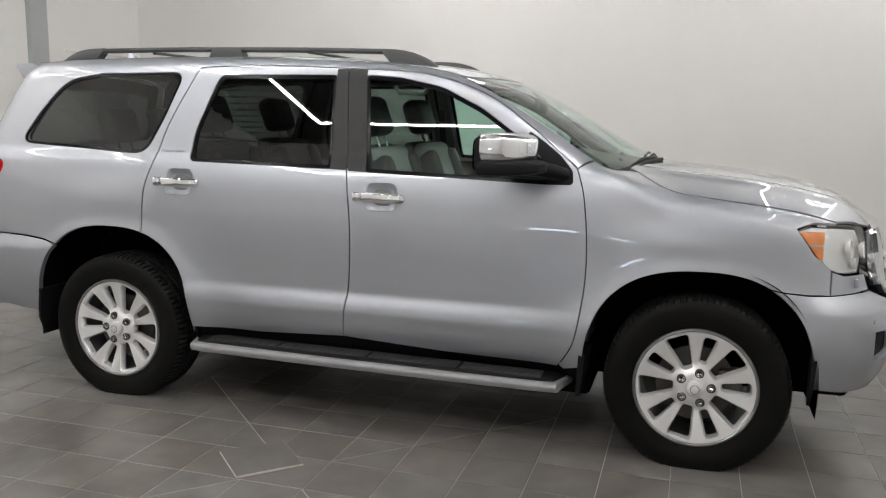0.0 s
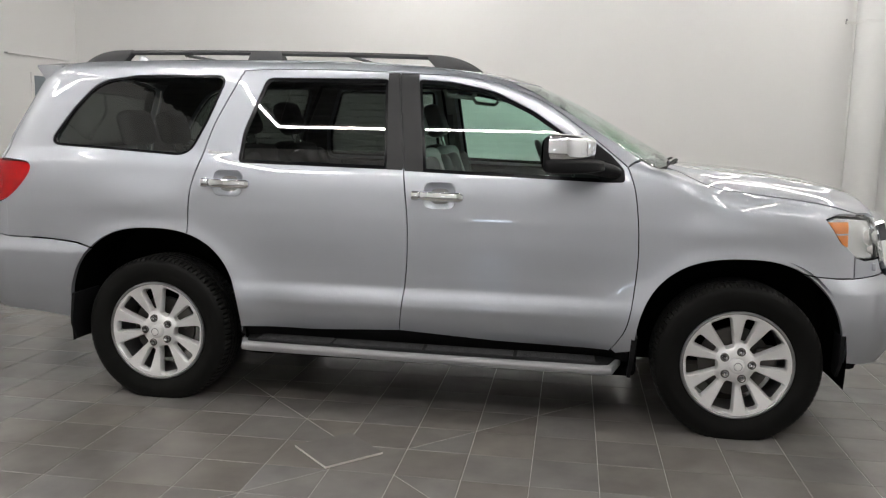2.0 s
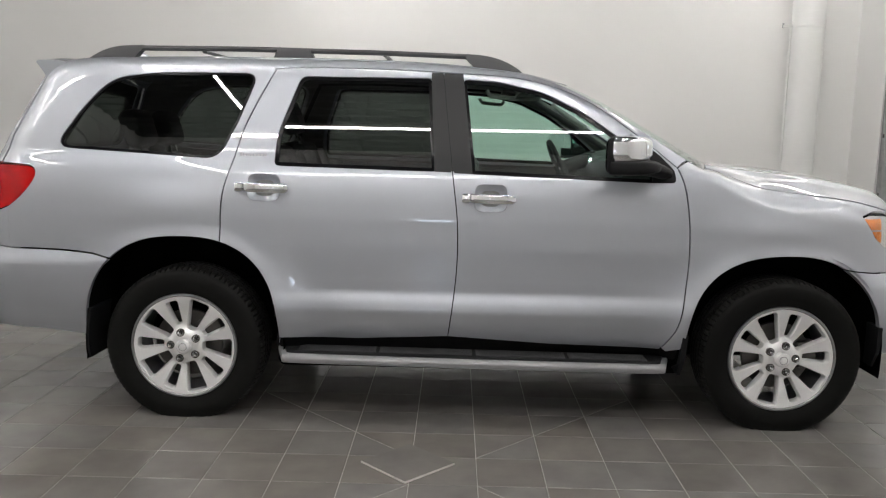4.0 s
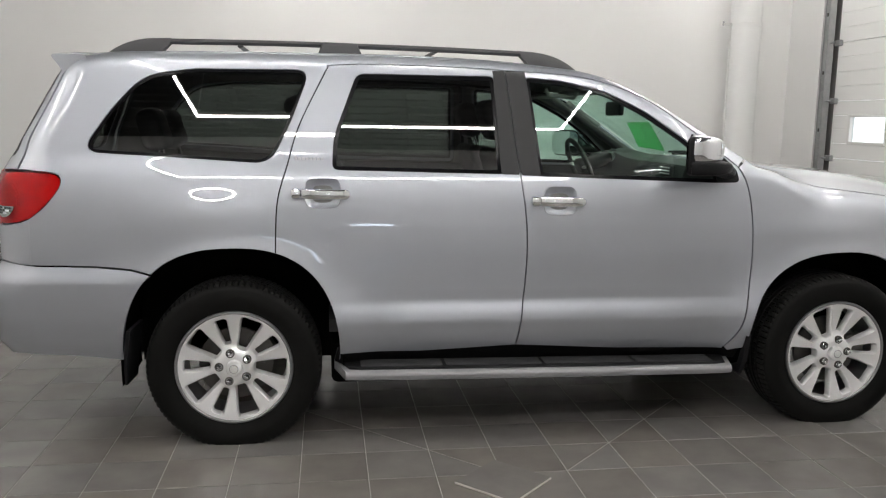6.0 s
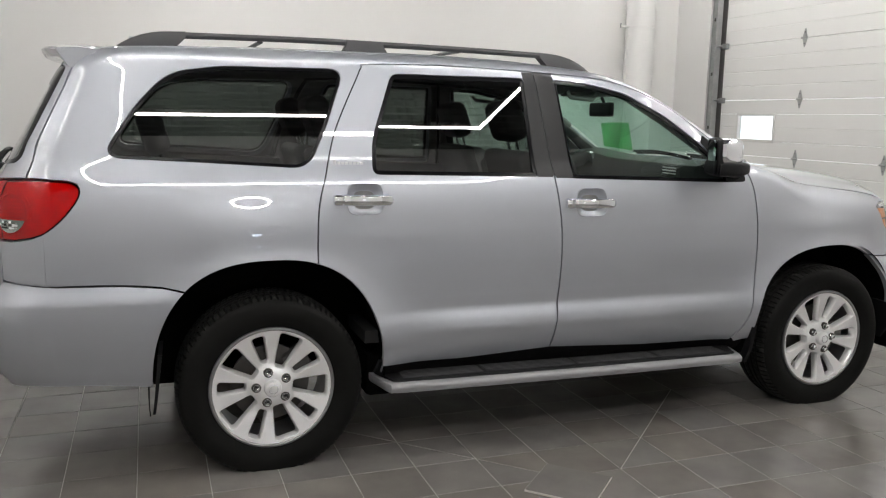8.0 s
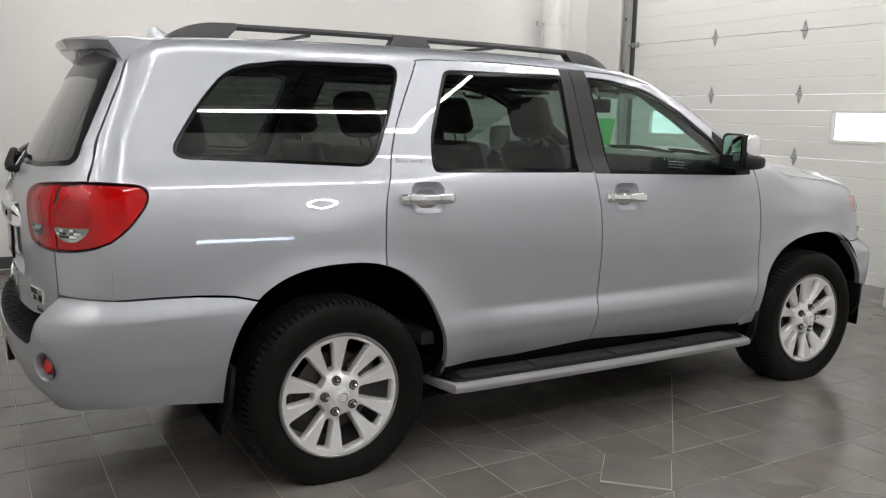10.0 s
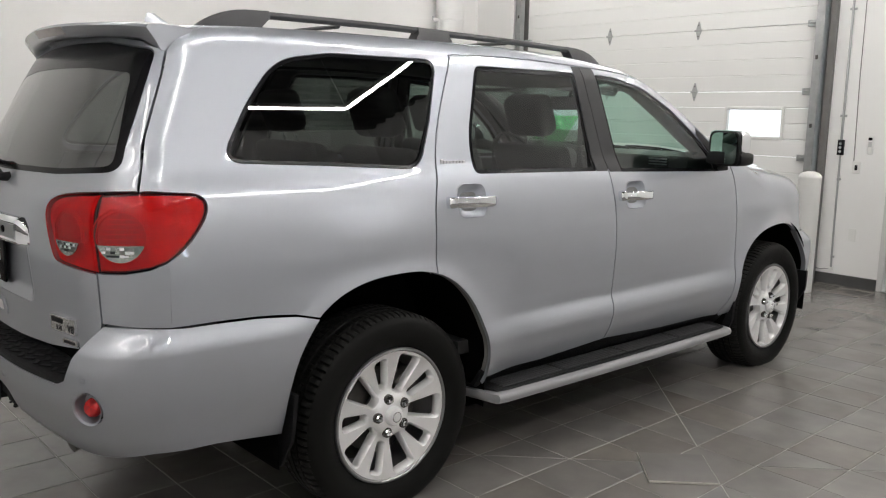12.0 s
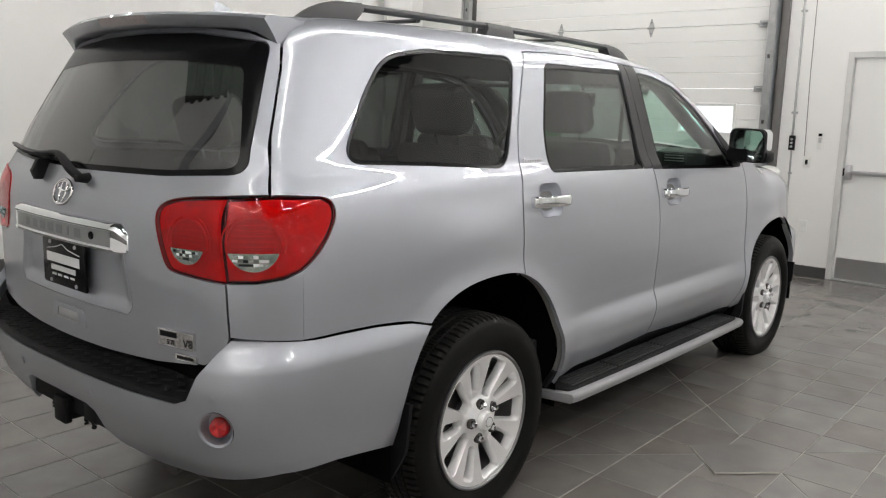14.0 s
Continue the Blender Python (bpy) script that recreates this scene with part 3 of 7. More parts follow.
for z in JOINTS[1:-1]:
    for y in (1.655, 2.840):
        hinge(y, z)
for y, s in ((4.235, 1), (0.285, -1)):
    prof = [(6.155, -0.035), (6.155, 0.035), (6.160, 0.035), (6.160, -0.028), (6.228, -0.028), (6.228, 0.035), (6.233, 0.035), (6.233, -0.035)]
    track = part("door_track", loft([[(x, y + s * w, z) for x, w in prof] for z in (0.0, 4.5)]), GALV, shutter, "galvanised vertical door track", smooth=False)
    part("track_angle", box((6.150, y + s * 0.040, 0.0), (6.275, y + s * 0.048, 4.5)), GALV, track, smooth=False)
    part("track_angle", box((6.268, y - 0.075, 0.0), (6.272, y + 0.075, 4.5)), JAMB, track, smooth=False)
    for z in JOINTS[1:-1]:
        part("roller_bracket", box((6.225, y - s * 0.10 - 0.05, z - 0.035), (6.272, y - s * 0.10 + 0.05, z + 0.03), 0.006, 1), GALV, track)
        part("roller", tube([(6.195, y + s * 0.02, z), (6.195, y - s * 0.11, z)], 0.012, 10), GALV, track)
        part("track_bolt", box((6.146, y - 0.012, z + 0.30), (6.158, y + 0.012, z + 0.34), 0.003, 1), IRON, track)
tagged(part("trim_1", box((6.10, 0.100, 0.0), (6.149, 0.165, 4.3), 0.004, 1), JAMB, smooth=False), "dark grey steel jamb angle beside the overhead door", "trim", kind="structure")
tagged(part("trim_2", box((6.149, 4.315, 0.0), (6.275, 4.33, 4.3)), WALL, smooth=False), "white painted reveal beside the overhead door", "trim", kind="structure")
tagged(part("backdrop", box((9.0, -3.0, -0.2), (9.05, 9.0, 5.0)), DAYLIGHT, smooth=False), "pale overcast daylight outside the door windows", "backdrop", kind="structure")

# exit door
ex = empty("door_1", "white steel exit door with a push bar, closed", "door", at=(6.2, -1.0, 0))
tagged(ex, kind="structure")


def local(ob, parent):
    """Hang a world-built part under a thing that stands elsewhere."""
    ob.parent = parent
    ob.matrix_parent_inverse = Matrix.Translation(parent.location).inverted()
    return ob


bm = bmesh.new()
for lo, hi in (((6.135, -0.53, 0), (6.30, -0.475, 2.20)), ((6.135, -1.525, 0), (6.30, -1.47, 2.20)), ((6.135, -1.47, 2.145), (6.30, -0.53, 2.20))):
    add_box(bm, lo, hi, 0.004, 1)
local(part("door_frame", bm, material("frame_enamel", (0.60, 0.60, 0.59), rough=0.4, vary=0.03)), ex)
leaf = local(part("door_leaf", box((6.185, -1.465, 0.012), (6.23, -0.535, 2.140), 0.003, 1), DOOR_PAINT), ex)
local(part("kick_plate", box((6.181, -1.45, 0.02), (6.184, -0.55, 0.225)), SATIN, smooth=False), ex)
local(part("threshold", box((6.12, -1.47, 0.0), (6.28, -0.53, 0.012), 0.003, 1), GALV), ex)
local(part("push_bar", tube([(6.115, -0.60, 1.065), (6.112, -0.75, 1.065), (6.112, -1.30, 1.065)], 0.022, 14), SATIN, None, "brushed steel push bar"), ex)
local(part("latch_case", box((6.095, -0.615, 0.99), (6.181, -0.555, 1.14), 0.018, 3), SATIN), ex)
local(part("strike", box((6.150, -0.560, 1.03), (6.186, -0.528, 1.10), 0.004, 1), BLACK), ex)

# skirting
for i, (lo, hi, lab) in enumerate((((6.128, -0.474, 0), (6.150, 0.099, 0.105), "dark vinyl skirting below the white wall"), ((WEST, NORTH - 0.014, 0), (EAST, NORTH, 0.115), "dark vinyl skirting along the back wall"), ((WEST, SOUTH, 0), (WEST + 0.014, NORTH - 0.014, 0.115), "dark vinyl skirting along the side wall"))):
    tagged(part("baseboard_%d" % (i + 1), box(lo, hi, 0.003, 1), BASE, smooth=False), lab, "skirting", kind="structure")

# wall fittings by the exit door
pad = tagged(part("door_control", box((6.118, -0.062, 1.250), (6.150, -0.004, 1.395), 0.006, 2), BLACK), "black three-button door control on the wall", "control box")
for z in (1.285, 1.322, 1.358):
    bm = lathe([(0.0, -0.010), (0.011, -0.009), (0.013, 0.0)], 16, "x")
    bmesh.ops.translate(bm, vec=(6.118, -0.033, z), verts=bm.verts)
    part("button", bm, SATIN, pad)
rem = tagged(part("wall_remote", box((6.130, -0.322, 1.270), (6.150, -0.272, 1.435), 0.008, 2), PLASTIC_WHITE), "white remote control in a wall holder", "remote")
part("screen", box((6.1275, -0.314, 1.398), (6.131, -0.280, 1.425)), BLACK_GLOSS, rem, smooth=False)
part("button_pad", box((6.128, -0.312, 1.335), (6.131, -0.282, 1.385)), material("grey_plastic", (0.5, 0.5, 0.5), rough=0.5), rem, smooth=False)
sw = tagged(part("wall_socket", box((6.142, -0.225, 1.085), (6.150, -0.150, 1.195), 0.003, 1), PLASTIC_WHITE), "white wall plate with a dark lock switch", "socket")
part("lock_switch", box((6.134, -0.200, 1.115), (6.143, -0.176, 1.165), 0.006, 2), BLACK, sw)
low = tagged(part("wall_socket", box((6.142, -0.250, 0.440), (6.150, -0.175, 0.560), 0.003, 1), PLASTIC_WHITE), "plain white wall socket near the floor", "socket")
for z in (0.475, 0.525):
    part("socket_face", box((6.140, -0.228, z - 0.016), (6.143, -0.197, z + 0.016), 0.002, 1), PLASTIC_WHITE, low)
con = tagged(part("conduit", tube([(6.138, -0.030, 1.395), (6.138, -0.026, 2.4), (6.138, -0.020, 4.6)], 0.011, 10), GALV), "thin steel conduit down the white wall", "conduit")
for z in (1.62, 2.6, 3.6):
    part("conduit_clip", box((6.136, -0.058, z - 0.01), (6.150, 0.004, z + 0.01), 0.002, 1), GALV, con)
low_pipe = tagged(part("conduit", tube([(6.138, -0.034, 1.250), (6.138, -0.038, 0.62), (6.138, -0.046, 0.165)], 0.0095, 8), GALV), "thin steel conduit below the black control", "conduit")
for y, z in ((-0.035, 1.02), (-0.045, 0.27)):
    part("conduit_clip", box((6.134, y - 0.022, z - 0.010), (6.150, y + 0.014, z + 0.010), 0.002, 1), GALV, low_pipe)
part("end_box", box((6.126, -0.066, 0.135), (6.150, -0.026, 0.168), 0.004, 1), PLASTIC_WHITE, low_pipe)
tagged(part("cable", tube([(6.136, -0.030, 0.150), (6.125, 0.05, 0.135), (6.110, 0.13, 0.150), (6.100, 0.180, 0.172)], 0.0035, 6), JAMB), "thin grey cable from the conduit to the door sensor", "cable")
eye = tagged(part("door_sensor", box((6.085, 0.176, 0.145), (6.140, 0.226, 0.195), 0.006, 2), material("yellow_plastic", (0.42, 0.40, 0.03), rough=0.45, vary=0.08, scale=20)), "small yellow door safety sensor on the steel jamb", "sensor")
part("sensor_bracket", box((6.088, 0.150, 0.155), (6.148, 0.177, 0.160)), GALV, eye, smooth=False)
bm = lathe([(0.0, -0.004), (0.004, -0.004), (0.014, -0.001), (0.014, 0.004)], 14, "x")
bmesh.ops.translate(bm, vec=(6.085, 0.201, 0.170), verts=bm.verts)
part("sensor_lens", bm, BLACK_GLOSS, eye)
post = tagged(part("bollard", lathe([(0.0, 1.115), (0.03, 1.113), (0.06, 1.105), (0.085, 1.090), (0.099, 1.068), (0.1005, 1.055), (0.0985, 1.050), (0.0985, 0.0)], 40, "z"), material("white_bollard_paint", (0.78, 0.78, 0.765), rough=0.4, vary=0.03, scale=5)), "white painted round bollard before the overhead door", "bollard")
post.location = (5.57, -0.02, 0)
tagged(part("cable", tube([(6.1465, -0.125, 4.6), (6.1465, -0.14, 2.0), (6.1465, -0.16, 1.2)], 0.0035, 6), JAMB), "thin grey cable down the white wall", "cable")

# wrapped column in the corner
col = tagged(part("column", lathe([(0.180, 0.0), (0.180, 2.738), (0.185, 2.742), (0.185, 2.762), (0.180, 2.766), (0.180, HIGH)], 48, "z"), WRAP), "round white wrapped column with a clamp ring", "column")
for o in (col,):
    o.location = (5.445, 4.79, 0)
part("clamp_lug", box((-0.29, -0.02, 2.735), (-0.175, 0.02, 2.768), 0.006, 1), PLASTIC_WHITE, col)
part("clamp_bolt", tube([(-0.285, 0, 2.735), (-0.285, 0, 2.79)], 0.012, 8), GALV, col)
part("side_pipe", tube([(-0.192, 0.0, 0.0), (-0.192, 0.0, 2.73)], 0.010, 8), PLASTIC_WHITE, col)

# side wall: a grey post, a ledge and a glazed door light
tagged(part("trim_3", box((WEST, 3.03, 0.0), (WEST + 0.06, 3.29, HIGH)), material("grey_post", (0.42, 0.44, 0.45), rough=0.5, vary=0.05), smooth=False), "grey steel post on the white side wall", "trim", kind="structure")
tagged(part("trim_4", box((WEST, 3.60, 2.270), (WEST + 0.05, 4.80, 2.290), 0.004, 1), WALL, smooth=False), "narrow white ledge on the side wall", "trim", kind="structure")
win = empty("window_1", "fixed window light with blue-grey glass", "window", at=(WEST, 4.4, 1.8))
tagged(win, kind="structure")
local(part("window_pane", box((WEST + 0.004, 4.08, 1.30), (WEST + 0.010, 4.72, 2.05)), material("blue_grey_glass", (0.20, 0.24, 0.27), rough=0.12, coat=0.5, vary=0.1, scale=2), smooth=False), win)
bm = bmesh.new()
for lo, hi in (((WEST, 4.04, 1.26), (WEST + 0.03, 4.08, 2.09)), ((WEST, 4.72, 1.26), (WEST + 0.03, 4.76, 2.09)), ((WEST, 4.08, 2.05), (WEST + 0.03, 4.72, 2.09)), ((WEST, 4.08, 1.26), (WEST + 0.03, 4.72, 1.30))):
    add_box(bm, lo, hi, 0.003, 1)
local(part("window_frame", bm, WALL), win)
# a daylight window in the wall behind the walk
w = empty("window_2", "narrow daylight window in the opposite wall", "window", at=(1.1, SOUTH, 1.0))
tagged(w, kind="structure")
local(part("window_pane", box((0.80, SOUTH + 0.002, 0.98), (1.40, SOUTH + 0.008, 1.18)), emitter("window_daylight", (0.72, 0.84, 1.0), 12.0), smooth=False), w)
bm = bmesh.new()
for lo, hi in (((0.75, SOUTH, 0.93), (0.80, SOUTH + 0.03, 1.23)), ((1.40, SOUTH, 0.93), (1.45, SOUTH + 0.03, 1.23)), ((0.80, SOUTH, 1.18), (1.40, SOUTH + 0.03, 1.23)), ((0.80, SOUTH, 0.93), (1.40, SOUTH + 0.03, 0.98))):
    add_box(bm, lo, hi)
local(part("window_frame", bm, WALL, smooth=False), w)


# ---- the car ----
car = empty("car", "silver metallic full-size sport utility car parked on grey tiles", "car")

GAP_REAR = along([(0.432, 1.772), (0.315, 1.532), (0.257, 1.338), (0.213, 1.17), (0.203, 0.935)])
GAP_MID = along([(1.322, 1.815), (1.352, 1.55), (1.380, 1.305), (1.410, 1.042), (1.408, 0.779), (1.372, 0.46)])
GAP_FRONT = along([(2.522, 1.352), (2.562, 1.23), (2.586, 1.02), (2.585, 0.818), (2.548, 0.56), (2.47, 0.415)])
GAP_TOP = along([(0.432, 1.772), (0.452, 1.808), (0.493, 1.822), (0.9, 1.828), (1.322, 1.815), (1.738, 1.788), (2.045, 1.694), (2.29, 1.536), (2.522, 1.352)])


def arch_line(i, a0, a1, n=40):
    cx, cz, a, b = ARCHES[i]
    out = []
    for q in range(n + 1):
        t = radians(a0 + (a1 - a0) * q / n)
        c, s = math.cos(t), math.sin(t)
        r = (abs(c / a) ** ARCH_POWER + abs(s / b) ** ARCH_POWER) ** (-1 / ARCH_POWER)
        out.append(Vector((cx + r * c, cz + r * s)))
    return out


def split(line, x0, x1):
    return [p for p in line if x0 - 1e-6 <= p.x <= x1 + 1e-6]


ARCH_DOOR = [p for p in arch_line(0, 0, 69.0)]
Q_WINDOW = rounded([(-0.672, 1.398, 0.05), (-0.535, 1.604, 0.9), (-0.400, 1.752, 0.26), (-0.17, 1.786, 0.45), (0.365, 1.792, 0.05), (0.272, 1.544, 0.8), (0.180, 1.352, 0.12), (-0.264, 1.378, 0.4)], 0.1)
R_WINDOW = rounded([(0.470, 1.326, 0.03), (0.478, 1.48, 0.4), (0.590, 1.779, 0.05), (1.262, 1.780, 0.02), (1.290, 1.312, 0.012)], 0.02)
F_WINDOW = rounded([(1.480, 1.303, 0.012), (1.425, 1.779, 0.02), (1.60, 1.768, 0.3), (1.83, 1.722, 0.4), (2.04, 1.622, 0.5), (2.235, 1.490, 0.4), (2.395, 1.352, 0.02), (2.400, 1.276, 0.012)], 0.02)
R_DOOR = [*GAP_MID[::-1], *[p for p in GAP_TOP[::-1] if p.x < 1.315][:-1], *GAP_REAR, *ARCH_DOOR[::-1], Vector((0.505, 0.44)), Vector((0.9, 0.436))]
F_DOOR = [*GAP_MID, Vector((1.9, 0.428)), *GAP_FRONT[::-1], *[p for p in GAP_TOP[::-1] if p.x > 1.33][1:]]


def side_points(flat_points, skin=None):
    return [on_side(p[0], p[1], skin) for p in flat_points]


def cup_outline(x0, x1, z):
    mid = (x0 + x1) / 2 + 0.012
    return rounded([(mid - 0.080, z - 0.064, 0.04), (mid + 0.080, z - 0.064, 0.04), (mid + 0.080, z + 0.068, 0.04), (mid - 0.080, z + 0.068, 0.04)], 0.04, 0.012)


def handle(parent, x0, x1, z, mirror):
    """A chrome pull over a dished recess with a lock cap."""
    s = 1 if mirror else -1
    mid = (x0 + x1) / 2
    y0 = -on_side(mid, z)[1]
    cup = cup_outline(x0, x1, z)
    cx = mid + 0.012

    def dished(uv):
        e = np.abs((uv[:, 0] - cx) / 0.082) ** 3 + np.abs((uv[:, 1] - z - 0.002) / 0.068) ** 3
        return -0.030 * np.clip(1 - e, 0, 1) ** 0.8
    panel("handle_cup", cup, SIDE, cabin, PAINT, parent, lift=dished, edge=0, gap=-0.001, grid=0.012, mirror=mirror, flat_in=True)
    rings = []
    for q in range(21):
        u = q / 20
        x = x0 + 0.0465 + (x1 - x0 - 0.0465) * u
        end = min(1.0, (1 - u) / 0.07)
        tall = 0.0235 * (0.62 + 0.38 * math.sqrt(max(0.0, 1 - (1 - end) ** 2)))
        yc = y0 + 0.010 + 0.028 * math.sin(math.pi * min(max(u * 1.04 - 0.02, 0), 1)) ** 0.5
        cross = []
        for g in range(20):
            c, d = math.cos(2 * math.pi * g / 20), math.sin(2 * math.pi * g / 20)
            cross.append((x, s * (yc + 0.0125 * math.copysign(abs(c) ** 0.6, c)), z + 0.002 - 0.003 * u + tall * math.copysign(abs(d) ** 0.55, d)))
        rings.append(cross)
    part("door_handle", loft(rings), CHROME, parent, "chrome pull handle")
    part("lock_cap", box((x0, s * (y0 + 0.008) - 0.022, z - 0.0225), (x0 + 0.046, s * (y0 + 0.008) + 0.022, z + 0.0265), 0.012, 3), CHROME, parent)


def strip(name, line, half, depth, mat, parent, mirror, skin=None):
    """A dark seal that lies behind a shut line."""
    pts = np.array([tuple(p) for p in line])
    t = np.gradient(pts, axis=0)
    t /= np.linalg.norm(t, axis=1, keepdims=True)
    nrm = np.stack([-t[:, 1], t[:, 0]], 1)
    rows = []
    for o in (-half, 0, half):
        uv = pts + o * nrm
        p3 = meet(skin or cabin, np.stack([uv[:, 0], 0 * uv[:, 0] - 2.2, uv[:, 1]], 1), np.broadcast_to([0, 1.0, 0], (len(uv), 3)))
        p3 = p3 - depth * gradient(skin or cabin, p3)
        rows.append(p3 * ((1, -1, 1) if mirror else (1, 1, 1)))
    n = len(pts)
    verts = np.concatenate(rows)
    faces = [(r * n + i, r * n + i + 1, (r + 1) * n + i + 1, (r + 1) * n + i) for r in (0, 1) for i in range(n - 1)]
    return mesh_object(name, verts, faces, mat, parent)


def pane(name, outline, mat, parent, mirror, proj=SIDE, skin=cabin, depth=0.008, gap=0.0):
    ob = panel(name, outline, proj, skin, mat, parent, lift=-depth, edge=0, gap=gap, grid=0.06, mirror=mirror, flat_in=proj is SIDE)
    ob.visible_shadow = False
    return ob


def door(which, outline, window, handle_x, handle_z, mirror):
    d = panel(which, outline, SIDE, cabin, PAINT, car, holes=[window, cup_outline(*handle_x, handle_z)], mirror=mirror, flat_in=True, label="silver metallic door with a chrome handle")
    panel("inner_trim", outline, SIDE, cabin, HEADLINER, d, holes=[[tuple(p) for p in inset(window, -0.01)]], lift=-0.024, edge=0.02, gap=0.012, grid=0.08, mirror=mirror, flat_in=True)
    inner = inset(window, 0.016)
    panel("window_seal", window, SIDE, cabin, BLACK_GLOSS, d, holes=[[tuple(p) for p in inner]], lift=-0.004, edge=0.012, gap=-0.001, grid=0.05, mirror=mirror, flat_in=True, soft_edge=0.001)
    pane("window_pane", [tuple(p) for p in inset(window, 0.012)], GLASS_CLEAR if which == "front_door" else GLASS_DARK, d, mirror, skin=glasshouse)
    handle(d, *handle_x, handle_z, mirror)
    return d


def pillar_cover(d, outline, mirror):
    panel("pillar_cover", outline, SIDE, cabin, PILLAR, d, lift=0.0015, edge=0.003, gap=0.001, grid=0.05, mirror=mirror, flat_in=True, label="black pillar cover film")


TOP_Y = 0.655
LAMP_CURVE = along([(-0.85, 1.307), (-0.79, 1.302), (-0.760, 1.287), (-0.7515, 1.262), (-0.764, 1.226), (-0.802, 1.174), (-0.845, 1.130), (-0.893, 1.094)], 0.01)


def side_frame_outline():
    """Rear quarter, roof rail and windscreen pillar in one pressing."""
    pts = [on_side(p.x, p.y) for p in GAP_REAR[::-1]][:-1]
    pts += [on_side(p.x, p.y) for p in GAP_TOP]
    for x, y in ((2.590, -0.788), (2.40, -0.748), (2.20, -0.712), (2.05, -0.685), (1.92, -0.665), (1.80, -TOP_Y), (1.2, -TOP_Y), (0.4, -TOP_Y), (-0.3, -0.645), (-0.58, -0.630), (-0.70, -0.640)):
        pts.append(on_top(x, y))
    pts += [on_back(-0.672, 1.765), on_back(-0.704, 1.687), on_back(-0.772, 1.482), on_back(-0.815, 1.36), on_back(-0.838, 1.312)]
    pts += [*[on_side(p.x, p.y) for p in LAMP_CURVE], on_side(-0.893, 0.8805)]
    pts += [*[on_side(x, 0.8798) for x in (-0.88, -0.86, -0.84, -0.82, -0.80, -0.78, -0.75)], on_side(-0.70, 0.8788), on_side(-0.65, 0.8772), on_side(-0.60, 0.8755), on_side(-0.52, 0.870), on_side(-0.45, 0.8625), on_side(-0.39, 0.848)]
    pts += [on_side(p.x, p.y) for p in arch_line(0, 129.6, 69.0, 30)]
    return pts


FRAME_OUTLINE = side_frame_outline()
LAMP_OUTER = [*[on_side(p.x, p.y) for p in LAMP_CURVE[2:]], on_back(-0.895, 1.076), on_back(-0.85, 1.064), on_back(-0.780, 1.062),
              on_back(-0.765, 1.18), on_back(-0.752, 1.302), on_back(-0.838, 1.310)]
CORNER_PIECE = [on_back(-0.779, 1.058), on_back(-0.85, 1.060), on_back(-0.895, 1.072), on_side(-0.887, 1.095), on_side(-0.888, 0.880), on_back(-0.898, 0.884), on_back(-0.85, 0.890), on_back(-0.786, 0.895)]

for mirror in (False, True):
    frame_side = panel("side_frame", FRAME_OUTLINE, FRAME_WAY, cabin, PAINT, car, holes=[side_points(Q_WINDOW)], mirror=mirror, label="silver rear quarter panel with roof rail")
    panel("quarter_window", Q_WINDOW, SIDE, cabin, BLACK_GLOSS, frame_side, holes=[[tuple(p) for p in inset(Q_WINDOW, 0.012)]], lift=-0.002, edge=0.008, gap=0.0, grid=0.05, mirror=mirror, flat_in=True, soft_edge=0.001)
    pane("quarter_pane", [tuple(p) for p in inset(Q_WINDOW, 0.010)], GLASS_DARK, frame_side, mirror, depth=0.004, skin=glasshouse)
    panel("inner_trim", FRAME_OUTLINE, FRAME_WAY, cabin, HEADLINER, frame_side, holes=[side_points([tuple(p) for p in inset(Q_WINDOW, -0.01)])], lift=-0.03, edge=0, gap=0.012, grid=0.08, mirror=mirror)
    panel("corner_panel", CORNER_PIECE, CORNER, cabin, PAINT, car, gap=0.0025, mirror=mirror)
    d = door("rear_door", R_DOOR, R_WINDOW, (0.276, 0.548), 1.213, mirror)
    pillar_cover(d, [(1.259, 1.811), (1.3185, 1.8125), *[tuple(p) for p in GAP_MID if 1.305 < p.y < 1.808], (1.372, 1.306), (1.287, 1.308)][::1], mirror)
    d = door("front_door", F_DOOR, F_WINDOW, (1.428, 1.700), 1.180, mirror)
    pillar_cover(d, [(1.327, 1.8115), (1.4255, 1.809), (1.4825, 1.300), (1.389, 1.302), *[tuple(p) for p in GAP_MID if 1.31 < p.y < 1.80][::-1]], mirror)
    panel("mirror_base", rounded([(2.39, 1.274), (2.512, 1.276, 0.02), (2.503, 1.338, 0.03), (2.44, 1.405, 0.02), (2.36, 1.466, 0.02), (2.285, 1.515, 0.004), (2.262, 1.478, 0.01), (2.388, 1.358, 0.01)], 0.012), SIDE, cabin, BLACK, d, lift=0.003, edge=0.006, gap=0, mirror=mirror, flat_in=True)
    for line in (GAP_REAR, GAP_MID, GAP_FRONT, GAP_TOP):
        strip("door_seal", line, 0.022, 0.017, LINER, car, mirror)
    panel("sill", [(0.49, 0.452), (1.37, 0.448), (2.49, 0.43), (2.60, 0.36), (2.56, 0.33), (0.53, 0.345), (0.475, 0.38)], SIDE, cabin, BLACK, car, lift=-0.022, edge=0.02, gap=0, mirror=mirror, flat_in=True)

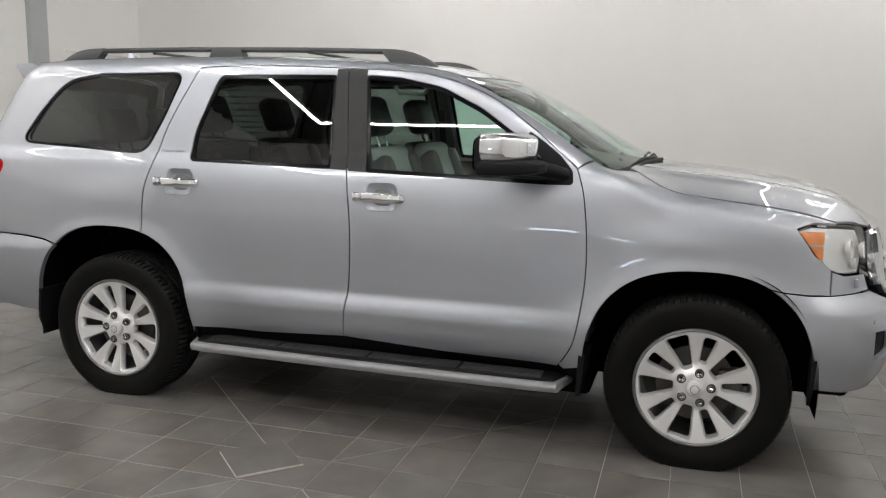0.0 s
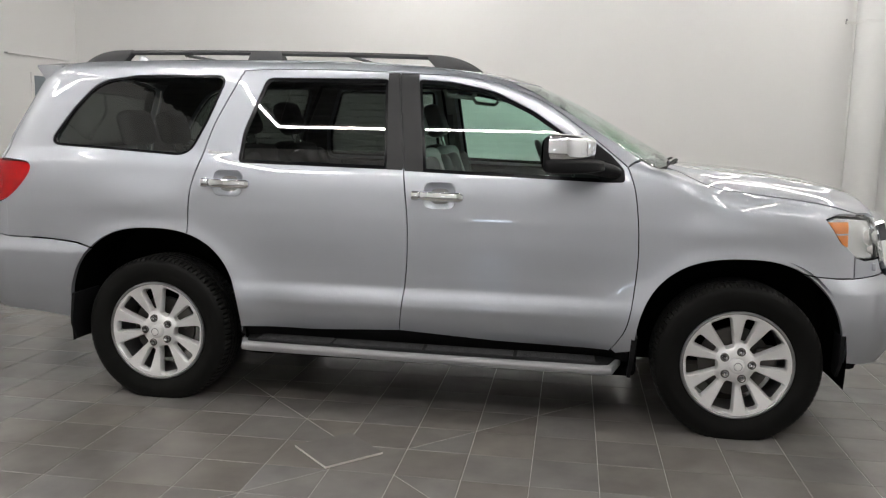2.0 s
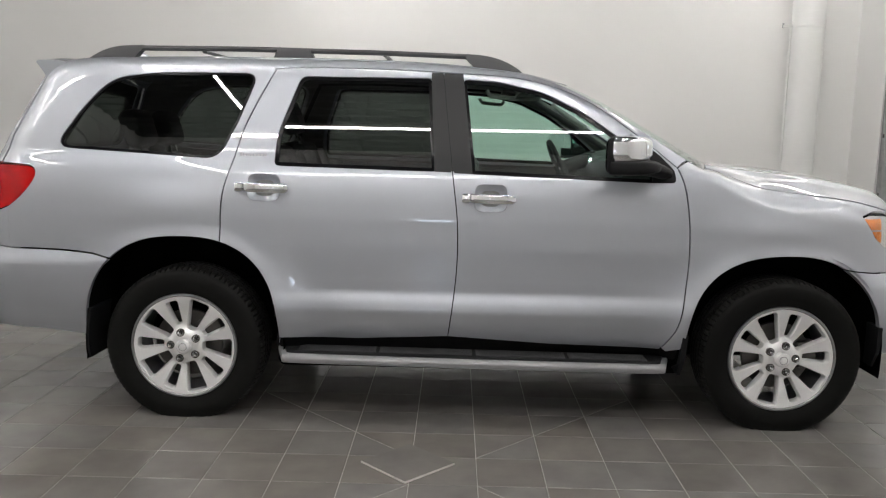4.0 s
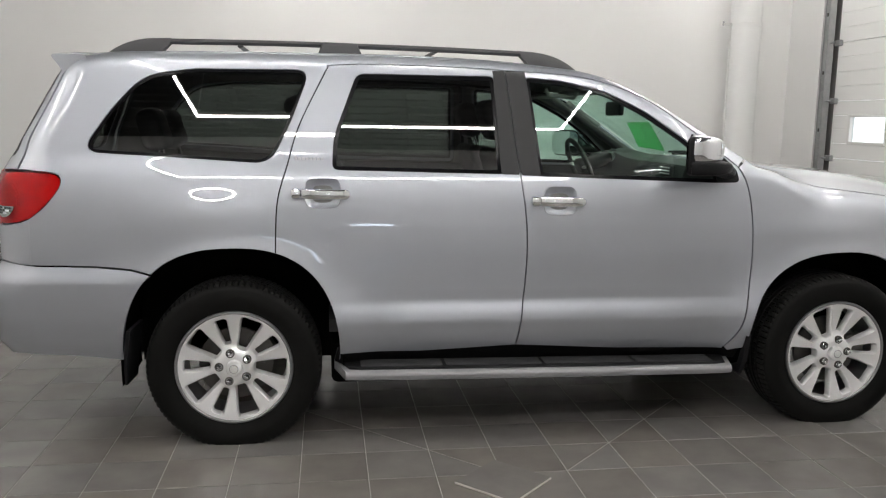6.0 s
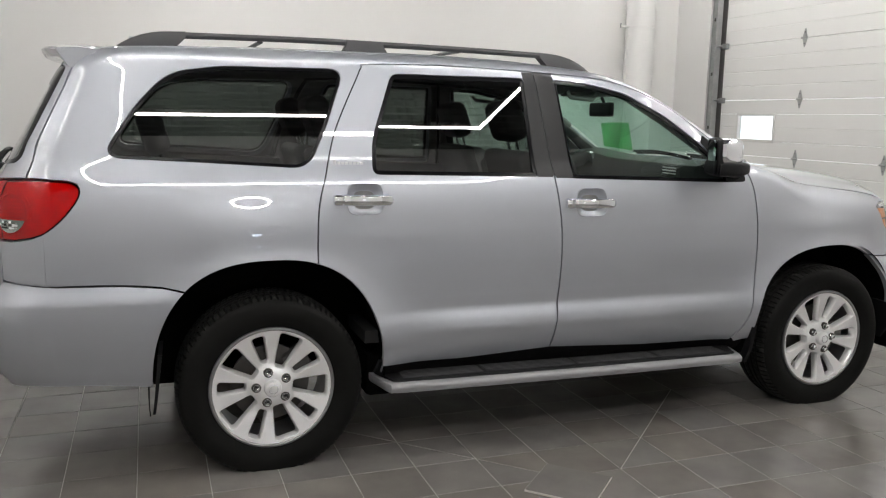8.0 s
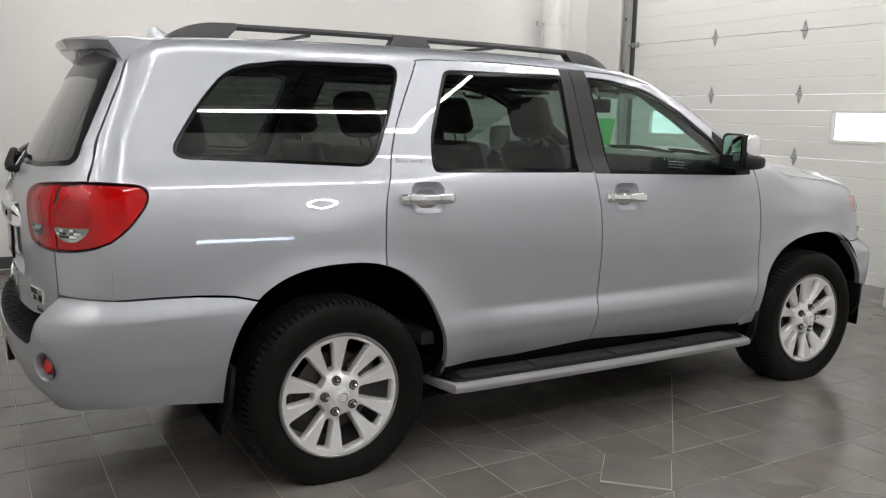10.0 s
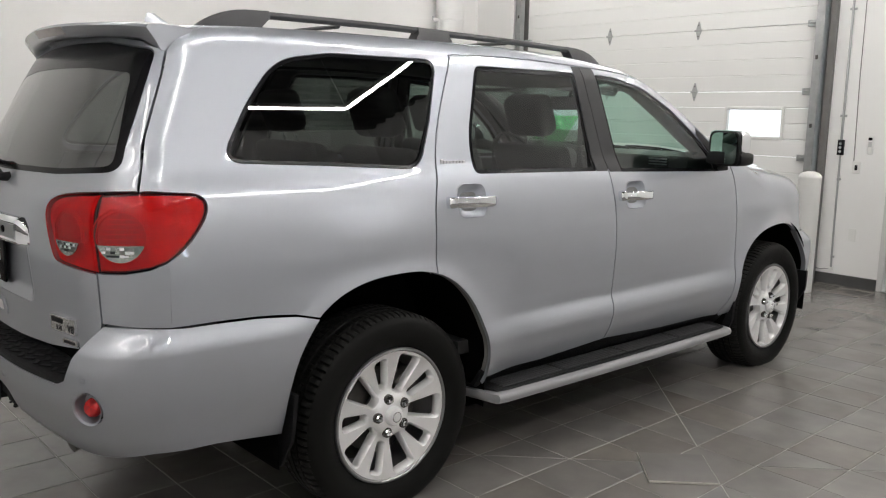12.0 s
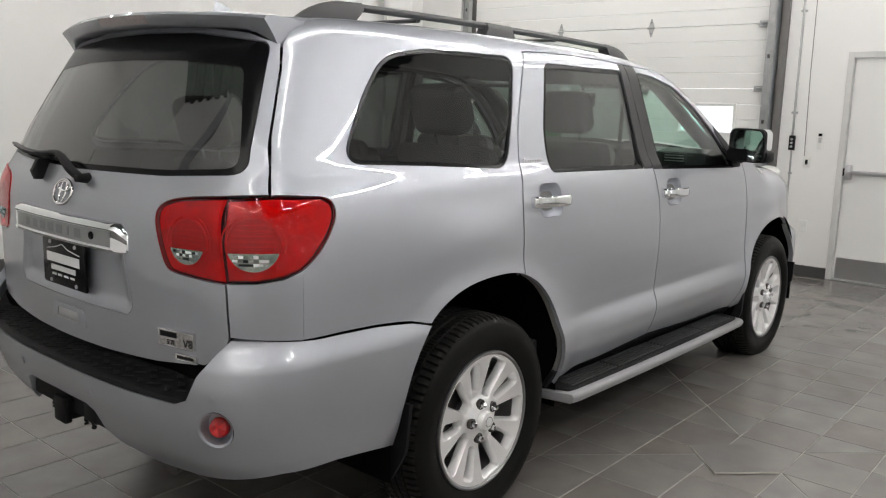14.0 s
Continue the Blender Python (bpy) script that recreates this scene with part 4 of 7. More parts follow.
# tailgate
GATE_HALF = [(0.672, 1.765), (0.704, 1.687), (0.772, 1.482), (0.815, 1.36), (0.836, 1.314), (0.752, 1.308)]
GATE_LOW = [(0.779, 1.056), (0.786, 0.89), (0.77, 0.84), (0.70, 0.795), (0.5, 0.775), (0.25, 0.765)]
LAMP_NOTCH = [(p.x, p.y) for p in along([(0.752, 1.308), (0.64, 1.298), (0.57, 1.287), (0.528, 1.266), (0.516, 1.230), (0.532, 1.155), (0.552, 1.102), (0.570, 1.079), (0.605, 1.070), (0.68, 1.063), (0.779, 1.056)], 0.012)]
GATE_R = [*[(-y, z) for y, z in GATE_HALF], *[(-y, z) for y, z in LAMP_NOTCH[1:]], *[(-y, z) for y, z in GATE_LOW[1:]]]
GATE = [*GATE_R, (0, 0.762), *[(-y, z) for y, z in GATE_R[::-1]], (0.55, 1.80), (0.3, 1.825), (0, 1.835), (-0.3, 1.825), (-0.55, 1.80)]
GATE_WINDOW = rounded([(-0.645, 1.766, 0.05), (-0.742, 1.46, 0.4), (-0.766, 1.372, 0.035), (-0.48, 1.352, 0.3), (0, 1.344, 0.8), (0.48, 1.352, 0.3), (0.766, 1.372, 0.035), (0.742, 1.46, 0.4), (0.645, 1.766, 0.05), (0.3, 1.804, 0.4), (0, 1.811, 0.6), (-0.3, 1.804, 0.4)], 0.1, 0.015)


# deep top band: black border plus the spoiler's dark reflection, put into its colour
GATE_CLEAR = rounded([(-0.604, 1.690, 0.06), (-0.716, 1.46, 0.4), (-0.738, 1.388, 0.03), (-0.48, 1.369, 0.3), (0, 1.360, 0.8), (0.48, 1.369, 0.3), (0.738, 1.388, 0.03), (0.716, 1.46, 0.4), (0.604, 1.690, 0.06), (0.3, 1.712, 0.4), (0, 1.716, 0.6), (-0.3, 1.712, 0.4)], 0.1, 0.015)
RECESS = rounded([(-0.345, 1.150, 0.01), (-0.395, 0.935, 0.03), (-0.37, 0.905, 0.03), (0.37, 0.905, 0.03), (0.395, 0.935, 0.03), (0.345, 1.150, 0.01)], 0.02, 0.015)


def on_gate(points):
    return [on_back(p[0], p[1]) for p in points]


gate = panel("tailgate", on_gate(dense(GATE, 0.02)), BACK, cabin, PAINT, car, holes=[on_gate(GATE_WINDOW), on_gate(RECESS)], label="silver tailgate with dark glass")
panel("gate_glass_border", on_gate(GATE_WINDOW), BACK, cabin, BLACK_GLOSS, gate, holes=[on_gate(GATE_CLEAR)], lift=-0.003, edge=0.01, gap=0, soft_edge=0.001)
pane("gate_pane", on_gate([tuple(p) for p in inset(GATE_CLEAR, -0.004)]), GLASS_GATE, gate, False, proj=BACK, depth=0.004)

# roof skin
roof_line = [on_top(x, -TOP_Y) for x in np.linspace(1.78, -0.3, 30)] + [on_top(-0.58, -0.63), on_top(-0.70, -0.640), on_top(-0.74, -0.58)]
back_line = [on_top(x, y) for x, y in ((-0.79, -0.4), (-0.81, -0.2), (-0.815, 0), (-0.81, 0.2), (-0.79, 0.4))]
front_line = [on_top(1.90 + 0.15 * (1 - (y / 0.66) ** 2), y) for y in np.linspace(0.62, -0.62, 20)]
mirrored = [(p[0], -p[1], p[2]) for p in roof_line[::-1]]
panel("roof", [*roof_line, *back_line, *mirrored, *front_line], TOP, cabin, PAINT, car, grid=0.06, label="silver roof skin")
shield = [on_top(x, y) for x, y in ((1.94, -0.645), (2.07, -0.672), (2.22, -0.700), (2.42, -0.735), (2.595, -0.781), (2.640, -0.782), (2.690, -0.748), (2.735, -0.62), (2.765, -0.4), (2.78, -0.2), (2.785, 0))]
shield = shield + [(p[0], -p[1], p[2]) for p in shield[-2::-1]] + front_line
pane("windscreen", shield, GLASS_CLEAR, car, False, proj=Flat((-0.4, 0.001, -0.9)), depth=0.003)

# a green reflection in the windscreen, put in as a tinted sheet
panel("windscreen_film", [on_top(x, y) for x, y in ((2.40, 0.44), (2.595, 0.715), (2.715, 0.52), (2.445, 0.16))], Flat((-0.4, 0.001, -0.9)), cabin, glass("green_reflection", (0.22, 0.86, 0.30), least=0.02), car, lift=-0.010, edge=0, grid=0.06, label="green tinted sheet standing in for a reflection in the windscreen").visible_shadow = False

# wings, bonnet
HOOD_EDGE = [(2.79, -0.648), (2.835, -0.715), (2.90, -0.780), (2.98, -0.806), (3.22, -0.812), (3.46, -0.794), (3.55, -0.781), (3.655, -0.741), (3.775, -0.60)]
WING = [on_side(p.x, p.y, wing_skin) for p in GAP_FRONT[:-1]] + [on_side(2.50, 0.40, wing_skin)]
WING += [on_side(p.x, p.y, wing_skin) for p in arch_line(1, 177, 57.2, 40)] + [on_side(3.43, 0.8465, wing_skin), on_side(3.47, 0.841, wing_skin), on_side(3.55, 0.834, wing_skin), on_side(3.637, 0.832, wing_skin)]
WING += [on_side(3.637, 0.945, wing_skin), on_side(3.555, 1.015, wing_skin), on_side(3.480, 1.122, wing_skin)]
WING += [on_top(x, y, wing_skin) for x, y in ((3.550, -0.818), (3.655, -0.752), (3.645, -0.750), (3.55, -0.787), (3.46, -0.799), (3.22, -0.817), (2.98, -0.812), (2.895, -0.786), (2.83, -0.721), (2.785, -0.652), (2.735, -0.690), (2.690, -0.757), (2.642, -0.788), (2.593, -0.793))]
WING = WING[::-1]
HEAD = [on_side(3.485, 1.120, front), on_side(3.558, 1.013, front), on_side(3.637, 0.942, front), on_nose(-0.800, 0.924, front), on_nose(-0.709, 0.926, front), on_nose(-0.655, 1.0, front), on_nose(-0.625, 1.075, front), on_top(3.772, -0.612, front), on_top(3.725, -0.682, front), on_top(3.66, -0.746, front), on_top(3.552, -0.816, front)]
BEZEL = [on_side(3.638, 0.938, front), on_side(3.638, 0.832, front), on_nose(-0.78, 0.838, front), on_nose(-0.700, 0.848, front), on_nose(-0.705, 0.920, front), on_nose(-0.80, 0.918, front)]
for mirror in (False, True):
    panel("front_wing", WING, Flat((-0.10, 0.80, -0.55)), wing_skin, PAINT, car, mirror=mirror, label="silver front wing over the wheel arch")
    panel("bumper_corner", BEZEL, NOSE_CORNER, front, PAINT, car, mirror=mirror)
hood_side = [on_top(x, y, front) for x, y in along(HOOD_EDGE, 0.03)]
hood_nose = [on_nose(y, z, front) for y, z in ((-0.50, 1.105), (-0.35, 1.110), (-0.17, 1.112), (0, 1.113))]
hood_half = hood_side + hood_nose
hood_back = [on_top(x, y, front) for x, y in ((2.74, 0.6), (2.80, 0.3), (2.82, 0), (2.80, -0.3), (2.74, -0.6))]
panel("bonnet", hood_half + [(p[0], -p[1], p[2]) for p in hood_half[-2::-1]] + hood_back, Flat((-0.35, 0.001, -0.94)), front, PAINT, car, grid=0.045, label="silver bonnet with two raised folds")
cowl = [on_top(x, y, front) for x, y in ((2.80, -0.64), (2.80, -0.3), (2.815, 0), (2.80, 0.3), (2.80, 0.64), (2.69, 0.765), (2.60, 0.76), (2.60, 0.4), (2.66, 0), (2.60, -0.4), (2.60, -0.76), (2.69, -0.765))]
panel("cowl", dense(cowl, 0.03), TOP, front, BLACK, car, lift=-0.012, edge=0.02)


# ---- bumpers, lamps, grille ----
TAIL = Turned(-0.10, 0.0, 1.0)
FACE = Turned(2.9, 0.0, 1.0)


def bump_pt(y, z, skin=rear_bumper_skin):
    return on_back(y, z, skin)


half = [on_side(-0.39, 0.847, rear_bumper_skin), on_side(-0.45, 0.8615, rear_bumper_skin), on_side(-0.60, 0.8745, rear_bumper_skin), on_side(-0.75, 0.8785, rear_bumper_skin), on_side(-0.85, 0.8795, rear_bumper_skin), bump_pt(-0.90, 0.886), bump_pt(-0.84, 0.892), bump_pt(-0.79, 0.890),
        bump_pt(-0.765, 0.850), bump_pt(-0.735, 0.785), bump_pt(-0.705, 0.710), bump_pt(-0.66, 0.690), bump_pt(-0.45, 0.690), bump_pt(-0.22, 0.692), bump_pt(0, 0.693)]
low = [bump_pt(0, 0.585), bump_pt(-0.20, 0.582), bump_pt(-0.245, 0.565), bump_pt(-0.275, 0.50), bump_pt(-0.315, 0.45), bump_pt(-0.45, 0.425), bump_pt(-0.65, 0.425), bump_pt(-0.80, 0.445), on_side(-0.95, 0.462, rear_bumper_skin), on_side(-0.75, 0.455, rear_bumper_skin), on_side(-0.50, 0.428, rear_bumper_skin)]
low += [on_side(p.x, p.y, rear_bumper_skin) for p in arch_line(0, 177, 130, 24)]
top_half = half
FOG_AT = (-0.800, 0.632)


def disc_points(y, z, r, n=28, skin=None, squeeze=1.0):
    return [on_back(y + r * squeeze * math.cos(2 * math.pi * q / n), z + r * math.sin(2 * math.pi * q / n), skin) for q in range(n)]


fogs = [disc_points(s * FOG_AT[0] * -1, FOG_AT[1], 0.052, skin=rear_bumper_skin, squeeze=0.8) for s in (1, -1)]
ordered = [*[(p[0], -p[1], p[2]) for p in top_half[:-1]], top_half[-1], *top_half[-2::-1], *low[::-1], *[(p[0], -p[1], p[2]) for p in low[1:]]]
bumper = panel("rear_bumper", ordered, TAIL, rear_bumper_skin, PAINT, car, holes=fogs, edge=0.03, grid=0.035, label="silver rear bumper with a black step pad")
for s in (1, -1):
    c = Vector(on_back(s * 0.80, 0.632, rear_bumper_skin))
    n = Vector(gradient(rear_bumper_skin, np.array([tuple(c)]))[0])
    turn = n.to_track_quat("Z", "Y").to_matrix().to_4x4()
    m = Matrix.Translation(c) @ turn
    bm = lathe([(0.056, 0.004), (0.050, 0.000), (0.046, -0.020), (0.040, -0.035), (0.0, -0.036)], 32, "z")
    bmesh.ops.transform(bm, matrix=m, verts=bm.verts)
    part("reflector_cup", bm, PAINT, bumper)
    tilt = m @ Matrix.Translation((0, -0.0, -0.016)) @ Matrix.Rotation(radians(26 * s), 4, "X")
    bm = lathe([(0.0, 0.005), (0.016, 0.004), (0.026, 0.002), (0.030, -0.003), (0.031, -0.016)], 24, "z")
    for f in bm.faces:
        at = f.calc_center_median()
        f.material_index = int((math.atan2(at.y, at.x) + math.pi + 0.26) / (math.pi / 3)) % 2 if at.z > -0.002 else 0
    bmesh.ops.transform(bm, matrix=tilt, verts=bm.verts)
    disc = part("rear_reflector", bm, RED_DEEP, bumper, "round red reflector with bright sectors", smooth=False)
    disc.data.materials.append(RED_BRIGHT)
for y in (-0.79, -0.25, 0.25, 0.79):
    z = 0.724 if abs(y) > 0.5 else 0.632
    c = Vector(on_back(y, z, rear_bumper_skin))
    n = Vector(gradient(rear_bumper_skin, np.array([tuple(c)]))[0])
    m = Matrix.Translation(c + 0.001 * n) @ n.to_track_quat("Z", "Y").to_matrix().to_4x4()
    bm = lathe([(0.0125, -0.002), (0.0125, 0.001), (0.0105, 0.0012), (0.0100, -0.0005), (0.0085, -0.0004), (0.008, 0.0022), (0.0, 0.0028)], 24, "z")
    bmesh.ops.transform(bm, matrix=m, verts=bm.verts)
    part("parking_sensor", bm, PAINT, bumper)

# step pad: a ribbed black ledge between bumper and tailgate
rings = []
for i in range(61):
    y = -0.715 + 1.43 * i / 60
    out = Vector(on_back(y, 0.695, rear_bumper_skin))
    back = Vector(on_back(y, 0.80))
    ends = 0.10 * max(0, abs(y) - 0.66) / 0.06
    a, b = Vector((out.x + 0.006, y, 0.690)), Vector((back.x + 0.03, y, 0.745 + ends))
    prof = [a + Vector((0.002, 0, -0.03)), a, a.lerp(b, 0.04) + Vector((0, 0, 0.010)), a.lerp(b, 0.16) + Vector((0, 0, 0.012))]
    for u in (0.22, 0.40, 0.44, 0.62, 0.66, 0.84):
        prof.append(a.lerp(b, u) + Vector((0, 0, 0.010)))
    prof += [b + Vector((0, 0, 0.002)), b + Vector((0.03, 0, -0.01))]
    rings.append([tuple(p) for p in prof])
part("step_pad", loft(rings, closed=False, caps=False), BLACK, bumper, "ribbed black rubber step pad", angle=25)

row = 0
for u in (0.28, 0.50, 0.72):
    row += 1
    for k in range(23):
        y = -0.66 + 0.06 * k + (0.03 if row == 2 else 0)
        if abs(y) > 0.67:
            continue
        out, back = Vector(on_back(y, 0.695, rear_bumper_skin)), Vector(on_back(y, 0.80))
        a, b = Vector((out.x + 0.006, y, 0.690)), Vector((back.x + 0.03, y, 0.745))
        m = Matrix.Translation(a.lerp(b, u) + Vector((0, 0, 0.013))) @ Matrix.Rotation(radians(35 if (k + row) % 2 else -35), 4, "Z")
        part("step_rib", box((-0.010, -0.023, 0.0), (0.010, 0.023, 0.0035), 0.002, 1, m), BLACK, bumper)
part("hitch_panel", box((-1.185, -0.27, 0.495), (-1.15, 0.27, 0.60), 0.008), BLACK, bumper)
# unseen dark box, added to keep the shadow gap above the pad black
part("bumper_beam", box((-1.10, -0.70, 0.60), (-1.02, 0.70, 0.80)), LINER, bumper)
# tow hitch and tail pipe
hitch = part("tow_hitch", box((-1.10, -0.42, 0.47), (-1.02, 0.42, 0.55), 0.012), BLACK_GLOSS, car, "black tow hitch receiver")
part("receiver", box((-1.195, -0.036, 0.470), (-1.03, 0.036, 0.542), 0.008), BLACK, hitch)
part("receiver_cover", box((-1.222, -0.043, 0.460), (-1.192, 0.043, 0.555), 0.010), BLACK, hitch)
part("trailer_socket", box((-1.19, -0.20, 0.49), (-1.05, -0.11, 0.56), 0.012), BLACK, hitch)
part("tow_loop", tube([(-1.17, -0.12 + 0.028 * math.cos(a), 0.475 + 0.022 * math.sin(a)) for a in np.linspace(-0.5, 3.6, 14)], 0.009, 8), BLACK, hitch)
part("tow_loop", tube([(-1.17, 0.12 + 0.028 * math.cos(a), 0.475 + 0.022 * math.sin(a)) for a in np.linspace(-0.5, 3.6, 14)], 0.009, 8), BLACK, hitch)
part("tail_pipe", tube([(-0.6, -0.46, 0.45), (-0.9, -0.47, 0.435), (-1.04, -0.475, 0.415), (-1.085, -0.48, 0.405)], 0.034, 18), IRON, car, "dark steel tail pipe")

# tail lamps
LAMP_IN = [on_back(-y, z) for y, z in LAMP_NOTCH] + [on_back(-0.764, 1.18)]


def round_on(proj, at, r, a0=0, a1=360, n=30, wide=1.0):
    u, v = proj.flat(at)
    return [(u + r * wide * math.cos(radians(a0 + (a1 - a0) * q / n)), v + r * math.sin(radians(a0 + (a1 - a0) * q / n))) for q in range(n if abs(a1 - a0) == 360 else n + 1)]


def tail_lamp(name, outline, proj, at, r, mirror, label):
    lamp = panel(name, outline, proj, cabin, LENS_RED, car, lift=0.004, edge=0.004, gap=0.003, grid=0.03, mirror=mirror, label=label)
    lamp.visible_shadow = False
    panel("lamp_housing", outline, proj, cabin, RED, lamp, lift=-0.012, edge=0, gap=0.004, grid=0.03, mirror=mirror)
    panel("lamp_seal", outline, proj, cabin, BLACK_GLOSS, lamp, lift=-0.016, edge=0.01, gap=-0.002, grid=0.05, mirror=mirror)
    panel("bulb_bowl", round_on(proj, at, r, -16, 196), proj, cabin, RED_DEEP, lamp, lift=-0.004, edge=0.010, gap=0, grid=0.02, mirror=mirror, flat_in=True)
    panel("reversing_lens", round_on(proj, at, r * 0.98, 198, 342), proj, cabin, STREAKED, lamp, lift=0.0052, edge=0.004, gap=0, grid=0.02, mirror=mirror, flat_in=True, label="clear ribbed lens")
    for k in (1.0, 1.16):
        panel("lens_bead", round_on(proj, at, r * k + 0.005, -15, 195) + round_on(proj, at, r * k + 0.0015, 195, -15), proj, cabin, RED_BRIGHT, lamp, lift=-0.002, edge=0.004, gap=0, grid=0.02, mirror=mirror, flat_in=True, soft_edge=0.0005)
    u, v = proj.flat(at)
    pick = random.Random(int(r * 1000))
    for k, q in [(k, q) for k in range(3) for q in range(10)]:
        du, dv = (q - 4.5) * r / 5.4 + pick.uniform(-0.002, 0.002), -(0.42 + 0.15 * k) * r
        if math.hypot(du, dv) < 0.90 * r:
            w, h = r * 0.088, 0.040 * r + pick.uniform(0, 0.02) * r
            panel("lens_rib", [(u + du - w, v + dv - h), (u + du + w, v + dv - h), (u + du + w, v + dv + h), (u + du - w, v + dv + h)], proj, cabin, pick.choice((CHROME, IRON, BLACK_GLOSS, IRON, BLACK_GLOSS, LENS_CLEAR)), lamp, lift=0.0070, edge=0.002, gap=0, grid=0.05, mirror=mirror, flat_in=True, soft_edge=0.0004)
    for k in range(6):
        dv = (-0.25 + 0.2 * k) * r
        w = 0.86 * math.sqrt(max(r * r - dv * dv, 0))
        panel("bowl_rib", [(u - w, v + dv - 0.0012), (u + w, v + dv - 0.0012), (u + w, v + dv + 0.0012), (u - w, v + dv + 0.0012)], proj, cabin, RED_BRIGHT, lamp, lift=-0.0025, edge=0.002, gap=0, grid=0.05, mirror=mirror, flat_in=True, soft_edge=0.0003)


for mirror in (False, True):
    tail_lamp("tail_lamp", LAMP_OUTER, CORNER, on_back(-0.842, 1.172), 0.078, mirror, "red tail lamp with a clear reversing lens")
    tail_lamp("gate_lamp", LAMP_IN, BACK, on_back(-0.648, 1.168), 0.068, mirror, "red tailgate lamp with a clear lens")

# nose: grille, head lamps, bumper
half = [on_side(3.43, 0.8465, front_bumper_skin), on_side(3.47, 0.841, front_bumper_skin), on_side(3.55, 0.834, front_bumper_skin), on_side(3.64, 0.834, front_bumper_skin), on_nose(-0.80, 0.838, front_bumper_skin), on_nose(-0.70, 0.845, front_bumper_skin),
        on_nose(-0.60, 0.80, front_bumper_skin), on_nose(-0.45, 0.765, front_bumper_skin), on_nose(0, 0.76, front_bumper_skin)]
low = [on_nose(0, 0.40, front_bumper_skin), on_nose(-0.4, 0.395, front_bumper_skin), on_nose(-0.70, 0.385, front_bumper_skin), on_side(3.72, 0.392, front_bumper_skin), on_side(3.60, 0.412, front_bumper_skin)]
low += [on_side(p.x, p.y, front_bumper_skin) for p in arch_line(1, 3, 57.1, 30)]
ordered = [*half, *[(p[0], -p[1], p[2]) for p in half[-2::-1]], *[(p[0], -p[1], p[2]) for p in low[:0:-1]], *low]
FOGS = [[on_nose(s * y, z, front_bumper_skin) for y, z in ((0.795, 0.675), (0.62, 0.668), (0.60, 0.56), (0.78, 0.540))] for s in (-1, 1)]
MOUTH = [on_nose(y, z, front_bumper_skin) for y, z in ((-0.52, 0.64), (0.52, 0.64), (0.45, 0.50), (-0.45, 0.50))]
nose = panel("front_bumper", ordered, FACE, front_bumper_skin, PAINT, car, holes=[*FOGS, MOUTH], edge=0.03, grid=0.035, label="silver front bumper with dark openings")
for hole in (*FOGS, MOUTH):
    panel("bumper_insert", hole, FACE, front_bumper_skin, BLACK, nose, lift=-0.03, edge=0.01, gap=-0.01, grid=0.05)
for y in (-0.80, 0.80):
    c = Vector(on_nose(y, 0.722, front_bumper_skin))
    n = Vector(gradient(front_bumper_skin, np.array([tuple(c)]))[0])
    bm = lathe([(0.0125, -0.002), (0.0125, 0.001), (0.010, 0.0012), (0.0085, -0.0004), (0.008, 0.0022), (0.0, 0.0028)], 20, "z")
    bmesh.ops.transform(bm, matrix=Matrix.Translation(c) @ n.to_track_quat("Z", "Y").to_matrix().to_4x4(), verts=bm.verts)
    part("parking_sensor", bm, PAINT, nose)
GRILLE = [on_nose(y, z, front) for y, z in ((-0.565, 1.095), (-0.3, 1.103), (0, 1.105), (0.3, 1.103), (0.565, 1.095), (0.62, 1.0), (0.655, 0.86), (0.60, 0.81), (0.45, 0.775), (-0.45, 0.775), (-0.60, 0.81), (-0.655, 0.86), (-0.62, 1.0))]
INNER = [on_nose(y, z, front) for y, z in ((-0.50, 1.045), (0, 1.055), (0.50, 1.045), (0.575, 0.87), (0.50, 0.83), (-0.50, 0.83), (-0.575, 0.87))]
grille = panel("grille", GRILLE, Flat((-1, 0.0001, 0)), front, CHROME, car, holes=[INNER], lift=0.035, edge=0.05, gap=0.004, label="chrome surround with four cross bars")
for k in range(4):
    z = 1.015 - 0.05 * k
    w = 0.51 + 0.016 * k
    part("grille_bar", tube([tuple(Vector(on_nose(y, z, front)) + Vector((0.025, 0, 0))) for y in np.linspace(-w, w, 17)], 0.013, 10), CHROME, grille)
panel("grille_mesh", INNER, Flat((-1, 0.0001, 0)), front, BLACK, grille, lift=-0.02, edge=0.01, gap=-0.01, grid=0.06)
AMBER_PARTS = [[on_side(3.492, 1.112, front), on_side(3.536, 1.054, front), on_side(3.600, 1.054, front), on_side(3.602, 1.112, front)],
               [on_side(3.541, 1.046, front), on_side(3.578, 0.995, front), on_side(3.600, 0.988, front), on_side(3.601, 1.046, front)]]
